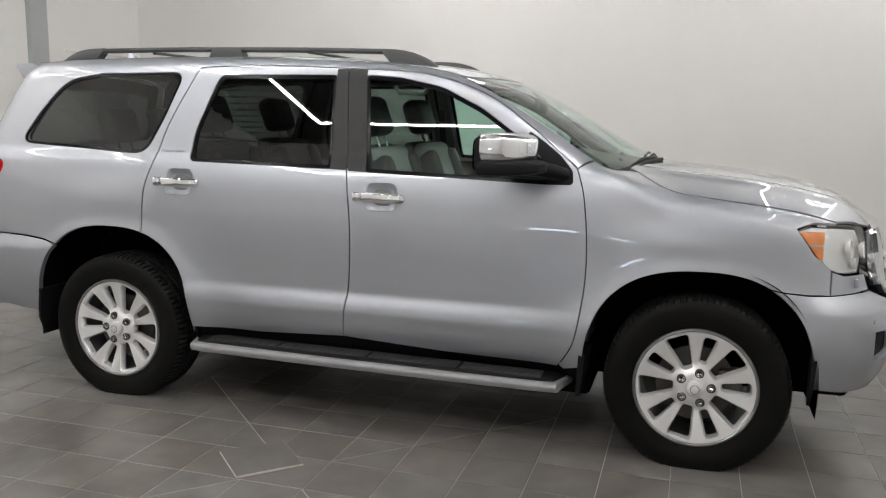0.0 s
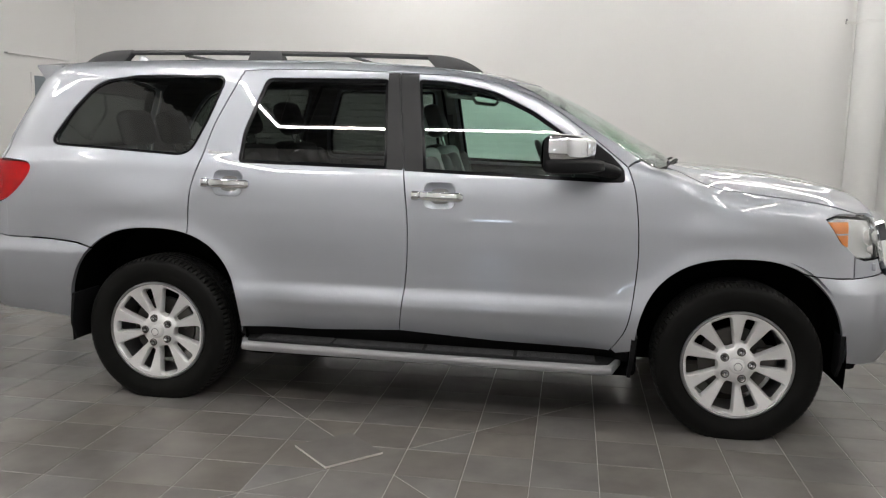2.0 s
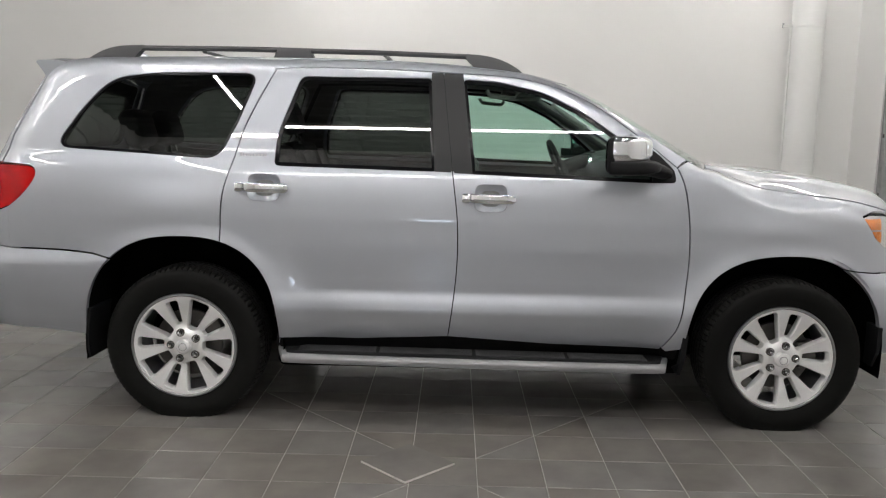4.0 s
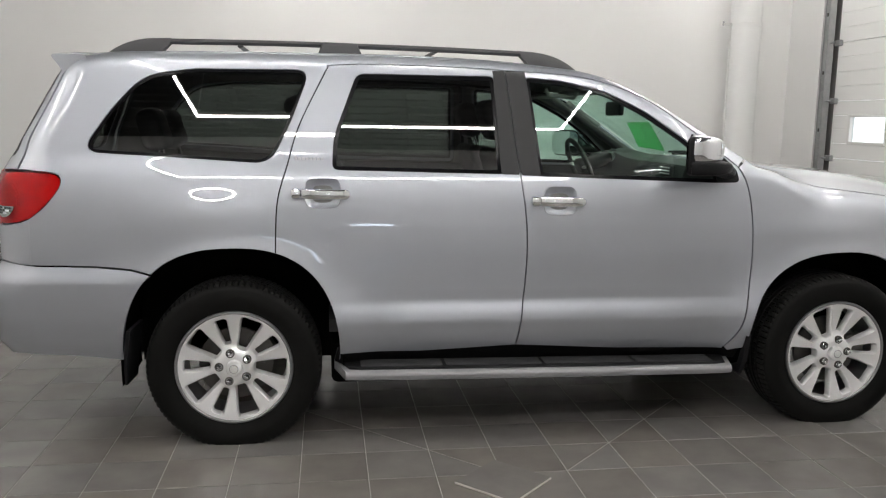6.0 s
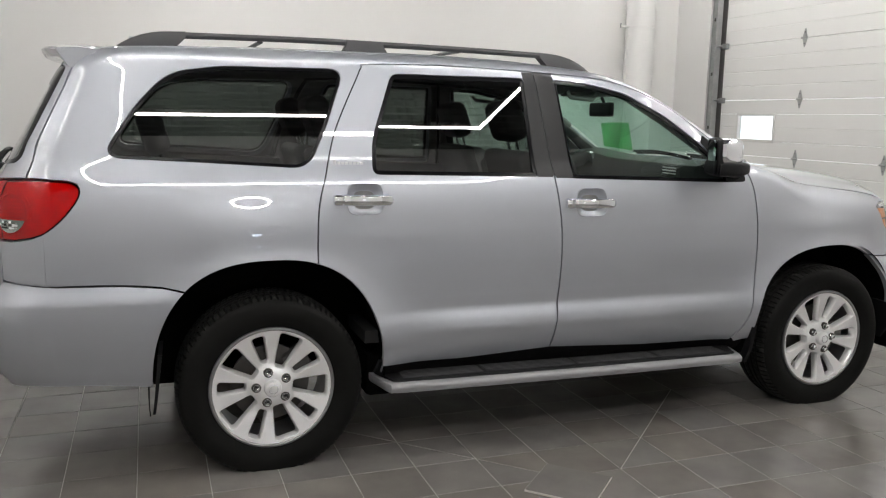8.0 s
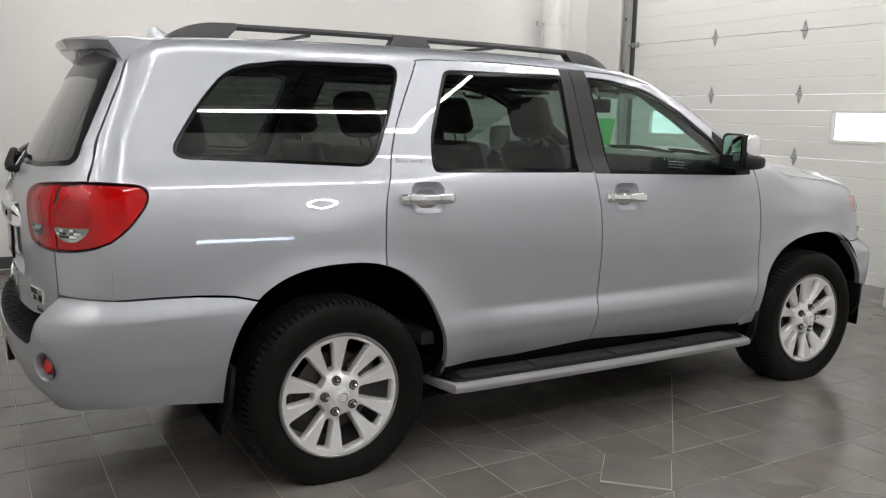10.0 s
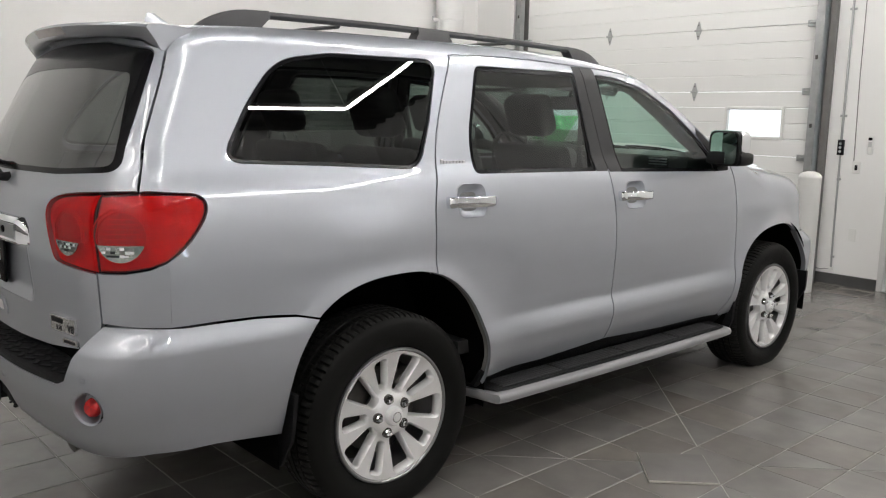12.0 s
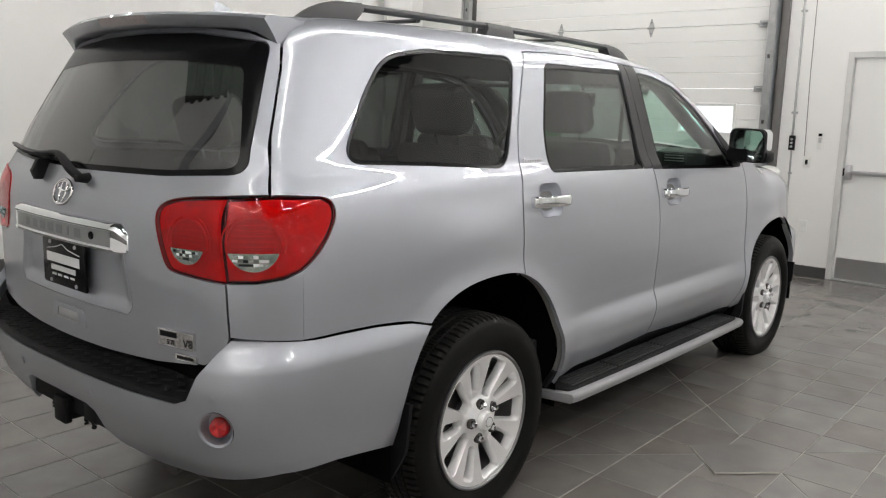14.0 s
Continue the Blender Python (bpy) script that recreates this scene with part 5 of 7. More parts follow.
for mirror in (False, True):
    s = 1 if mirror else -1
    lamp = panel("head_lamp", HEAD, NOSE_CORNER, front, LENS_CLEAR, car, lift=0.003, edge=0.015, gap=0.003, mirror=mirror, label="clear head lamp with an amber side section")
    lamp.visible_shadow = False
    panel("lamp_housing", HEAD, NOSE_CORNER, front, REFLECTOR, lamp, lift=-0.030, edge=0, gap=0.004, mirror=mirror)
    panel("lamp_seal", HEAD, NOSE_CORNER, front, BLACK_GLOSS, lamp, lift=-0.034, edge=0.01, gap=-0.003, mirror=mirror)
    for shape in AMBER_PARTS:
        panel("side_marker", shape, NOSE_CORNER, front, AMBER, lamp, lift=-0.008, edge=0.012, gap=0.0, grid=0.02, mirror=mirror)
    for y, z, r in ((0.745, 1.03, 0.042), (0.66, 1.02, 0.040), (0.735, 0.965, 0.026)):
        c = Vector(on_nose(-y, z, front))
        n = Vector(gradient(front, np.array([tuple(c)]))[0])
        n = (n + Vector((1.2, 0, 0))).normalized()
        m = Matrix.Translation(c - 0.018 * n) @ n.to_track_quat("Z", "Y").to_matrix().to_4x4()
        bm = lathe([(r, 0.010), (r * 0.96, 0.012), (r * 0.85, 0.0), (r * 0.5, -0.012), (r * 0.4, -0.004), (r * 0.2, 0.002), (0, 0.003)], 28, "z")
        bmesh.ops.transform(bm, matrix=m, verts=bm.verts)
        if mirror:
            bmesh.ops.transform(bm, matrix=Matrix.Diagonal((1, -1, 1, 1)), verts=bm.verts)
        part("lamp_bowl", bm, REFLECTOR, lamp)
    c = Vector(on_nose(-0.755, 0.885, front))
    part("washer_cap", box((c.x - 0.012, s * 0.755 - 0.024, 0.865), (c.x + 0.006, s * 0.755 + 0.024, 0.903), 0.006), PAINT, nose)


# ---- wheels ----
TYRE_R, RIM_R = 0.404, 0.268


def tyre_mesh():
    prof = [(0.258, 0.085), (0.262, 0.105), (0.272, 0.116), (0.280, 0.119), (0.290, 0.124), (0.315, 0.134), (0.340, 0.137), (0.365, 0.133), (0.372, 0.131), (0.382, 0.126), (0.392, 0.117),
            (0.3985, 0.106), (0.402, 0.094), (0.403, 0.080), (0.4035, 0.068), (0.4035, 0.062), (0.4035, 0.056), (0.404, 0.044), (0.404, 0.024), (0.404, 0.018), (0.404, 0.012)]
    full = prof + [(r, -h) for r, h in prof[::-1]]
    grooves = {15, 19}
    k, n = len(full), 440
    m = len(prof)
    verts = []
    for i in range(n):
        a = 2 * math.pi * i / n
        for q, (r, h) in enumerate(full):
            j = q if q < m else k - 1 - q
            rr = r
            phase = (i + (2 if q >= m else 0)) % 5
            if j in grooves:
                rr -= 0.008
            elif j in (17, 18) and phase == 3:
                rr -= 0.006
            elif j in (11, 12, 13, 14) and i % 5 == 0:
                rr -= 0.008
            elif j == 10 and i % 5 == 0:
                rr -= 0.004
            elif j == 16 and phase == 1:
                rr -= 0.005
            x, z = rr * math.cos(a), rr * math.sin(a)
            verts.append((x, -h, max(z, -0.3810 / 1.025)))
    faces = [(i * k + q, ((i + 1) % n) * k + q, ((i + 1) % n) * k + q + 1, i * k + q + 1) for i in range(n) for q in range(k - 1)]
    me = bpy.data.meshes.new("tyre")
    me.from_pydata(verts, [], faces)
    me.materials.append(RUBBER)
    me.materials.append(TREAD)
    # block faces take the paler rubber, grooves keep the darker one
    me.polygons.foreach_set("material_index", [1 if 10 <= (q if q < m else k - 2 - q) and i % 5 not in (0, 4) and (q if q < m else k - 2 - q) not in (14, 15, 18, 19) else 0 for i in range(n) for q in range(k - 1)])
    me.polygons.foreach_set("use_smooth", [True] * len(me.polygons))
    bm = bmesh.new()
    bm.from_mesh(me)
    for e in bm.edges:
        if len(e.link_faces) == 2 and e.calc_face_angle() > radians(32):
            e.smooth = False
    bm.to_mesh(me)
    bm.free()
    return me


def face_depth(r):
    """How far the spoke face stands outside the hub's plane."""
    return 0.034 - 0.045 * np.clip(1 - r / 0.262, 0, 1) ** 1.2 + 0.032 * np.exp(-((r / 0.088) ** 6))


def slot(mid, r0, r1, w0, w1, lean=0.0):
    """A rounded opening between two spokes: half widths in metres at its inner and outer end."""
    pts = []
    for r, w in ((r0, -w0), (r1, -w1), (r1, w1), (r0, w0)):
        a = radians(mid) + (w + lean * (r - r0)) / r
        pts.append((r * math.cos(a), r * math.sin(a)))
    return rounded([(*pts[0], 0.012), (*pts[1], 0.016), (*pts[2], 0.016), (*pts[3], 0.012)], 0.01, 0.006)


def rim_mesh():
    outer = [(0.2555 * math.cos(2 * math.pi * q / 120), 0.2555 * math.sin(2 * math.pi * q / 120)) for q in range(120)]
    holes = []
    for q in range(5):
        holes.append(slot(72 * q, 0.114, 0.236, 0.0155, 0.0290))
        holes.append(slot(72 * q + 36, 0.094, 0.245, 0.0215, 0.052))
    holes = [np.array([tuple(p) for p in h]) for h in holes]
    outer = np.array(outer)
    shoulder = [inset(h, -0.0055) for h in holes]
    g = np.stack(np.meshgrid(np.arange(-0.26, 0.26, 0.0095), np.arange(-0.26, 0.26, 0.0095)), -1).reshape(-1, 2) + 0.0003
    keep = np.hypot(*g.T) < 0.249
    for h in shoulder:
        keep &= ~inside(inset(h, -0.003), g)
    pts, edges, at = [outer], [(i, (i + 1) % 120) for i in range(120)], 120
    for h in (*holes, *shoulder):
        pts.append(h)
        edges += [(at + i, at + (i + 1) % len(h)) for i in range(len(h))]
        at += len(h)
    pts = np.concatenate([*pts, g[keep]])
    v2, _, f2, _, _, _ = delaunay_2d_cdt([Vector(p) for p in pts], edges, [], 0, 1e-6)
    uv = np.array([tuple(v) for v in v2])
    tri = np.array(f2)
    mid = uv[tri].mean(1)
    ok = np.hypot(*mid.T) < 0.2554
    for h in holes:
        ok &= ~inside(h, mid)
    tri = tri[ok]
    r = np.hypot(*uv.T)
    h = face_depth(r)
    for hole in shoulder:
        h = np.where(inside(inset(hole, 0.002), uv), h - 0.008, h)
    verts = [(u, -d, v) for (u, v), d in zip(uv, h)]
    faces = [tuple(int(i) for i in t) for t in tri]
    border = {}
    for t in faces:
        for a, b in zip(t, t[1:] + t[:1]):
            border[(a, b)] = 1
    tops, feet = np.concatenate(holes), np.concatenate([inset(q, 0.003) for q in holes])

    def nearest_wall(p):
        return feet[np.argmin(((tops - p) ** 2).sum(1))]
    low = {}
    for a, b in list(border):
        if (b, a) not in border and np.hypot(*uv[a]) < 0.2525:
            for i in (a, b):
                if i not in low:
                    c = nearest_wall(uv[i])
                    verts.append((c[0], -(h[i] - 0.030), c[1]))
                    low[i] = len(verts) - 1
            faces.append((b, a, low[a], low[b]))
    bm = bmesh.new()
    vs = [bm.verts.new(v) for v in verts]
    for f in faces:
        bm.faces.new([vs[i] for i in f])
    return bm


def wheel_parts():
    wheel = part("wheel", rim_mesh(), ALLOY, None, "silver ten-spoke alloy wheel", angle=30)
    barrel = lathe([(0.2555, -0.034), (0.262, -0.040), (0.2685, -0.038), (0.271, -0.030), (0.270, -0.022), (0.262, -0.018), (0.252, -0.022), (0.246, 0.0), (0.238, 0.06), (0.236, 0.17), (0.262, 0.185)], 96)
    part("barrel", barrel, BARREL, wheel)
    part("brake_disc", lathe([(0.075, 0.052), (0.172, 0.052), (0.172, 0.075), (0.075, 0.075)], 64), IRON, wheel)
    part("hub", lathe([(0.0, -0.020), (0.072, -0.018), (0.080, 0.02), (0.080, 0.12), (0.0, 0.12)], 40), BARREL, wheel)
    cap = part("centre_cap", lathe([(0.0, -0.058), (0.022, -0.057), (0.034, -0.053), (0.038, -0.047), (0.039, -0.030)], 40), ALLOY, wheel)
    part("cap_emblem", lathe([(0.021, -0.0575), (0.0205, -0.0595), (0.018, -0.0595), (0.0175, -0.0570)], 32), CHROME, cap, "plain raised oval ring")
    for q in range(5):
        a = radians(72 * q)
        m = Matrix.Translation((0.0695 * math.cos(a), 0, 0.0695 * math.sin(a)))
        bm = lathe([(0.0, -0.054), (0.006, -0.0535), (0.0105, -0.050), (0.0115, -0.036), (0.0135, -0.033), (0.0135, -0.020)], 6)
        bmesh.ops.transform(bm, matrix=m, verts=bm.verts)
        part("lug_nut", bm, CHROME, wheel, smooth=False)
        # dark ring: the shading of the lug recess put into the colour
        bm = lathe([(0.0205, -0.022), (0.0200, -0.0335), (0.0150, -0.0345), (0.0140, -0.024)], 22)
        bmesh.ops.transform(bm, matrix=m, verts=bm.verts)
        part("lug_well", bm, IRON, wheel)
    part("caliper", box((0.10, 0.02, -0.07), (0.20, 0.10, 0.07), 0.015), IRON, wheel)
    return wheel


wheel = wheel_parts()
wheel.parent = car
TYRE = tyre_mesh()
HUB_Z, HUB_Y = 0.3810, 0.897
SPOTS = ((0.0, -1, 33.0), (3.10, -1, 4.0), (0.0, 1, 15.0), (3.10, 1, 50.0))
for i, (x, s, turn) in enumerate(SPOTS):
    m = Matrix.Translation((x, s * HUB_Y, HUB_Z)) @ Matrix.Rotation(math.pi if s > 0 else 0, 4, "Z") @ Matrix.Rotation(radians(-turn), 4, "Y") @ Matrix.Scale(1.025, 4)
    w = wheel if i == 0 else copy_thing(wheel, m)
    w.matrix_basis = m
    t = new("tyre", TYRE)
    t.parent = w
    t.matrix_basis = Matrix.Rotation(radians(turn), 4, "Y") @ Matrix.Translation((0, 0.085, 0))
    tagged(t, "black all-season tyre with grooved tread")

# wheel wells, underbody, flaps
for i in (0, 1):
    cx, cz, a, b = ARCHES[i]
    for s in (-1, 1):
        rings = []
        for y in (0.925, 0.90, 0.80, 0.62, 0.48):
            k = 1.035 if y > 0.9 else 1.045
            rings.append([(cx + (p.x - cx) * k, s * y, cz + (p.y - cz) * k) for p in arch_line(i, -12, 192, 40)])
        bm = loft(rings, closed=False, caps=False)
        part("wheel_well", bm, LINER, car)
        part("well_back", box((cx - a * 1.02, s * 0.47 - 0.01, 0.30), (cx + a * 1.02, s * 0.47 + 0.01, cz + b * 1.02)), LINER, car)
part("underbody", box((0.46, -0.80, 0.245), (2.62, 0.80, 0.46), 0.03), LINER, car)
part("rear_floor", box((-1.02, -0.46, 0.36), (0.5, 0.46, 0.60), 0.03), LINER, car)
part("engine_tray", box((2.55, -0.46, 0.26), (3.82, 0.46, 0.95), 0.03), LINER, car)
part("spare_wheel", box((-0.85, -0.35, 0.29), (-0.35, 0.35, 0.50), 0.06), LINER, car)
part("axle", tube([(0, -0.85, 0.385), (0, 0.85, 0.385)], 0.05, 14), IRON, car)
part("axle", tube([(3.10, -0.85, 0.385), (3.10, 0.85, 0.385)], 0.04, 14), IRON, car)
part("load_floor", box((-1.02, -0.46, 0.66), (0.45, 0.46, 0.70)), TRIM, car)


def flap(x, top, bottom, thick, lean, s, y0, y1, taper):
    rings = []
    for q in range(9):
        u = q / 8
        z = top + (bottom - top) * u
        x0 = x + lean * u
        t = thick * (1 - 0.4 * u)
        w = taper * max(0, u - 0.6)
        rings.append([(x0 - t / 2, s * (y1 - w), z), (x0 + t / 2, s * (y1 - w), z), (x0 + t / 2 + 0.01, s * y0, z), (x0 - t / 2 + 0.01, s * y0, z)])
    return loft(rings)


for s in (-1, 1):
    part("mud_flap", flap(-0.470, 0.58, 0.305, 0.018, -0.030, s, 0.74, 0.975, 0.14), BLACK, car, "black moulded mud flap")
    part("mud_flap", flap(2.590, 0.50, 0.285, 0.03, -0.018, s, 0.76, 0.965, 0.08), BLACK, car, "black moulded mud flap")
    part("arch_flap", flap(3.585, 0.56, 0.345, 0.022, -0.006, s, 0.80, 0.945, 0.12), BLACK, car)


# ---- running boards, rack, mirrors, wipers, badges ----
for s in (-1, 1):
    X0, X1 = 0.475, 2.535
    rings = []
    for q in range(41):
        u = q / 40
        x = X0 + (X1 - X0) * u
        end = min(1, (1 - abs(2 * u - 1)) / 0.06)
        out = 0.86 + 0.170 * (1 - (1 - end) ** 2.2)
        out -= 0.012 * (2 * u - 1) ** 2
        top = 0.372 - 0.018 * u
        low = 0.324 - 0.016 * u + 0.01 * (1 - end)
        rings.append([(x, s * 0.78, top - 0.004), (x, s * (out - 0.030), top), (x, s * (out - 0.012), top - 0.003), (x, s * (out - 0.002), top - 0.012), (x, s * out, (top + low) / 2), (x, s * (out - 0.006), low + 0.006), (x, s * (out - 0.02), low), (x, s * 0.78, low)])
    board = part("running_board", loft(rings), BOARD, car, "silver running board with a black ribbed tread", angle=40)
    rings = []
    for q in range(41):
        u = q / 40
        x = X0 + 0.02 + (X1 - X0 - 0.04) * u
        end = min(1, (1 - abs(2 * u - 1)) / 0.07)
        out = 0.84 + 0.158 * (1 - (1 - end) ** 2.2) - 0.012 * (2 * u - 1) ** 2
        top = 0.3755 - 0.018 * u
        rings.append([(x, s * 0.79, top - 0.02), (x, s * 0.79, top + 0.004), (x, s * (out - 0.03), top + 0.006), (x, s * (out - 0.010), top + 0.004), (x, s * out, top - 0.006)])
    part("tread_pad", loft(rings, closed=False, caps=False), BLACK, board, "black rubber tread pad")
    for k in range(6):
        y = 0.865 + 0.019 * k
        for x0, x1 in ((0.60, 1.00), (1.02, 1.50), (1.52, 1.98), (2.00, 2.40)):
            za, zb = 0.3755 - 0.018 * (x0 - X0) / 2.06, 0.3755 - 0.018 * (x1 - X0) / 2.06
            r = [[(x, s * (y - 0.004), z + 0.003), (x, s * (y - 0.003), z + 0.0115), (x, s * (y + 0.003), z + 0.0115), (x, s * (y + 0.004), z + 0.003)] for x, z in ((x0, za), (x1, zb))]
            part("tread_rib", loft(r), RACK, board)
    for x in (0.75, 1.5, 2.25):
        part("board_bracket", box((x - 0.03, s * 0.78 - 0.04, 0.29), (x + 0.03, s * 0.78 + 0.06, 0.33), 0.01), BLACK, board)

    # roof rack
    y = s * 0.530
    rack = part("roof_rack", tube([(x, y, z) for x, z in along([(-0.32, 1.926), (0.2, 1.930), (0.55, 1.927), (1.0, 1.922), (1.45, 1.911)], 0.06)], 0.019, 12, flat=0.75), RACK, car, "dark grey roof rack rail with three feet")

    def foot(x0, x1, zt0, zt1, nose0, nose1, name):
        rings = []
        for q in range(17):
            u = q / 16
            x = x0 + (x1 - x0) * u
            base = on_top(x, -0.53)[2] - 0.006
            up = zt0 + (zt1 - zt0) * u
            shape = 1.0
            if nose0:
                shape = min(shape, 1 - (1 - min(1, u / nose0)) ** 2.2)
            if nose1:
                shape = min(shape, 1 - (1 - min(1, (1 - u) / nose1)) ** 2.2)
            top = base + 0.006 + (up - base - 0.006) * shape
            w = 0.030 * (0.55 + 0.45 * shape)
            slant = 0.040 * u * (1 if nose0 else 0) - 0.040 * (1 - u) * (1 if nose1 else 0)
            if q in (0, 16) and not (nose0 or nose1):
                slant = 0.022 if q else -0.022
            ring_low = x - (slant if nose0 or nose1 else -slant)
            rings.append([(ring_low, y - w, base), (x, y - w * 0.95, base + (top - base) * 0.6), (x, y - w * 0.55, top - 0.002), (x, y, top), (x, y + w * 0.55, top - 0.002), (x, y + w * 0.95, base + (top - base) * 0.6), (ring_low, y + w, base)])
        part(name, loft(rings), RACK, rack, angle=50)
    foot(-0.605, -0.31, 1.932, 1.943, 0.75, 0, "rack_foot")
    foot(0.425, 0.600, 1.943, 1.941, 0, 0, "rack_foot")
    foot(1.44, 1.745, 1.926, 1.910, 0, 0.85, "rack_foot")

    # door mirror
    base = -on_side(2.46, 1.31)[1]
    arm = part("mirror_arm", tube([(2.455, s * (base - 0.02), 1.322), (2.42, s * (base + 0.03), 1.335), (2.34, s * (base + 0.09), 1.352), (2.28, s * (base + 0.15), 1.358)], [0.046, 0.050, 0.052, 0.050], 16, flat=0.72), BLACK, car, "black mirror arm")
    def pod(x0, x1, yc, wide, z0, z1, rows=12):
        """A rounded shell: blunt at the back, well rounded to the front."""
        rings = []
        for q in range(rows + 1):
            u = (q / rows) ** 1.6
            x = x1 + (x0 - x1) * u
            k = max(0.02, 1 - (1 - min(1, u / 0.75)) ** 2.4) ** 0.42
            if q == rows:
                k *= 0.97
            ring_pts = []
            for g in range(32):
                a = 2 * math.pi * g / 32
                cy, sz = math.cos(a), math.sin(a)
                py = wide * k * math.copysign(abs(cy) ** 0.38, cy)
                pz = 0.5 * (z1 - z0) * (0.25 + 0.75 * k) * math.copysign(abs(sz) ** 0.40, sz)
                ring_pts.append((x + 0.024 - 0.40 * py * s, yc + py, 0.5 * (z0 + z1) + pz))
            rings.append(ring_pts)
        return rings

    mid = Vector((2.232, s * 1.055, 1.412))
    cap = pod(2.158, 2.318, mid.y, 0.128, 1.372, 1.512)
    low = pod(2.150, 2.365, mid.y, 0.138, 1.322, 1.396)
    mirror_ob = part("door_mirror", loft(cap), CHROME, car, "large chrome-capped door mirror")
    part("mirror_shell", loft(low), BLACK, mirror_ob, "black lower mirror shell")
    face = []
    for g in range(36):
        a = 2 * math.pi * g / 36
        cy, sz = math.cos(a), math.sin(a)
        py, pz = 0.124 * math.copysign(abs(cy) ** 0.4, cy), 0.092 * math.copysign(abs(sz) ** 0.42, sz)
        face.append((2.170 - 0.48 * py * s, mid.y + py, 1.415 + pz))
    back = [[(x + 0.030, yy, zz) for x, yy, zz in face], face, [(x - 0.004, mid.y + (yy - mid.y) * 0.93, 1.415 + (zz - 1.415) * 0.93) for x, yy, zz in face], [(x + 0.010, mid.y + (yy - mid.y) * 0.90, 1.415 + (zz - 1.415) * 0.90) for x, yy, zz in face]]
    part("mirror_rim", loft(back, caps=False), BLACK, mirror_ob)
    bm = bmesh.new()
    bm.faces.new([bm.verts.new((x + 0.006 - 0.14 * (yy - mid.y) * s, mid.y + (yy - mid.y) * 0.915, 1.415 + (zz - 1.415) * 0.915)) for x, yy, zz in face])
    part("mirror_glass", bm, material("mirror_silver", (0.75, 0.77, 0.78), rough=0.01, metal=1.0) if s < 0 else bpy.data.materials["mirror_silver"], mirror_ob, smooth=False)

# cross bars of the rack
for x in (0.02, 1.0):
    part("rack_cross_bar", tube([(x, yy, 1.915 - 0.004 * (yy / 0.6) ** 2) for yy in np.linspace(-0.52, 0.52, 13)], 0.014, 10, flat=0.6), RACK, car, "dark grey cross bar")

# spoiler over the tailgate
rings = []
for q in range(57):
    y = -0.664 + 1.328 * q / 56
    a = abs(y) / 0.664
    fall = max(0, (a - 0.84) / 0.16) ** 1.6
    root = on_top(-0.70, min(max(y, -0.62), 0.62))
    tip_x, tip_z = -0.945 + 0.112 * a ** 2, 1.866 - 0.026 * a ** 2
    rx, rz = -0.690 + 0.018 * a, root[2] + 0.004 - 0.006 * fall
    th = 0.040 - 0.006 * a
    thin = [(tip_x + 0.022, tip_z - th), (tip_x + 0.036, tip_z - th - 0.006), (tip_x + 0.09, tip_z - th - 0.004), (rx - 0.03, rz - 0.050)]
    fin = [(tip_x + 0.030, tip_z - 0.046), (tip_x + 0.052, tip_z - 0.082), (tip_x + 0.068, tip_z - 0.088), (rx - 0.035, rz - 0.052)]
    under = [(p[0] + (g[0] - p[0]) * fall, y, p[1] + (g[1] - p[1]) * fall) for p, g in zip(thin, fin)]
    rings.append([(rx, y, rz), (rx + (tip_x - rx) * 0.35, y, rz + (tip_z - rz) * 0.26 + 0.006), (rx + (tip_x - rx) * 0.75, y, rz + (tip_z - rz) * 0.70 + 0.006), (tip_x + 0.008, y, tip_z + 0.003), (tip_x, y, tip_z - 0.006), *under])
spoiler = part("spoiler", loft(rings), PAINT, car, "silver roof spoiler with a brake light", angle=40)
rings = [[(-0.9478 + 0.112 * (y / 0.664) ** 2, y, 1.8575), (-0.9308 + 0.112 * (y / 0.664) ** 2, y, 1.830)] for y in np.linspace(-0.16, 0.16, 17)]
part("brake_light", loft(rings, closed=False, caps=False), material("smoked_red_lens", (0.34, 0.30, 0.30), rough=0.2, coat=0.8, vary=0.3, scale=80), spoiler, "smoked red high brake light", smooth=False)
rings = []
for q in range(9):
    u = q / 8
    z = 1.870 + 0.084 * u
    x0, x1, w = -0.36 - 0.165 * u ** 0.8, -0.575 + 0.022 * u ** 2, 0.030 * (1 - u) ** 0.8 + 0.003
    rings.append([(x0 + (x1 - x0) * g, y * w * math.sin(math.pi * min(max(g, 0.02), 0.98)) ** 0.6, z) for y, gs in ((-1, np.linspace(0, 1, 7)), (1, np.linspace(1, 0, 7)[1:-1])) for g in gs])
part("antenna_fin", loft(rings), PAINT, car, "silver shark-fin antenna")

# rear wiper
def off_gate(y, z, out):
    return Vector(on_back(y, z)) - Vector((out, 0, 0))


c = Vector(on_back(-0.11, 1.318))
arm_line = along([off_gate(-0.11, 1.320, 0.030), off_gate(-0.055, 1.343, 0.050), off_gate(0.080, 1.388, 0.052), off_gate(0.20, 1.384, 0.044), off_gate(0.325, 1.378, 0.030)], 0.02)
wiper = part("rear_wiper", tube(arm_line, [0.019 - 0.010 * q / (len(arm_line) - 1) for q in range(len(arm_line))], 10, flat=0.7), BLACK, car, "black rear wiper arm at rest")
part("wiper_blade", tube([off_gate(y, z, 0.014) for y, z in ((0.14, 1.366), (0.3, 1.370), (0.5, 1.374), (0.715, 1.386))], 0.009, 8), BLACK, wiper)
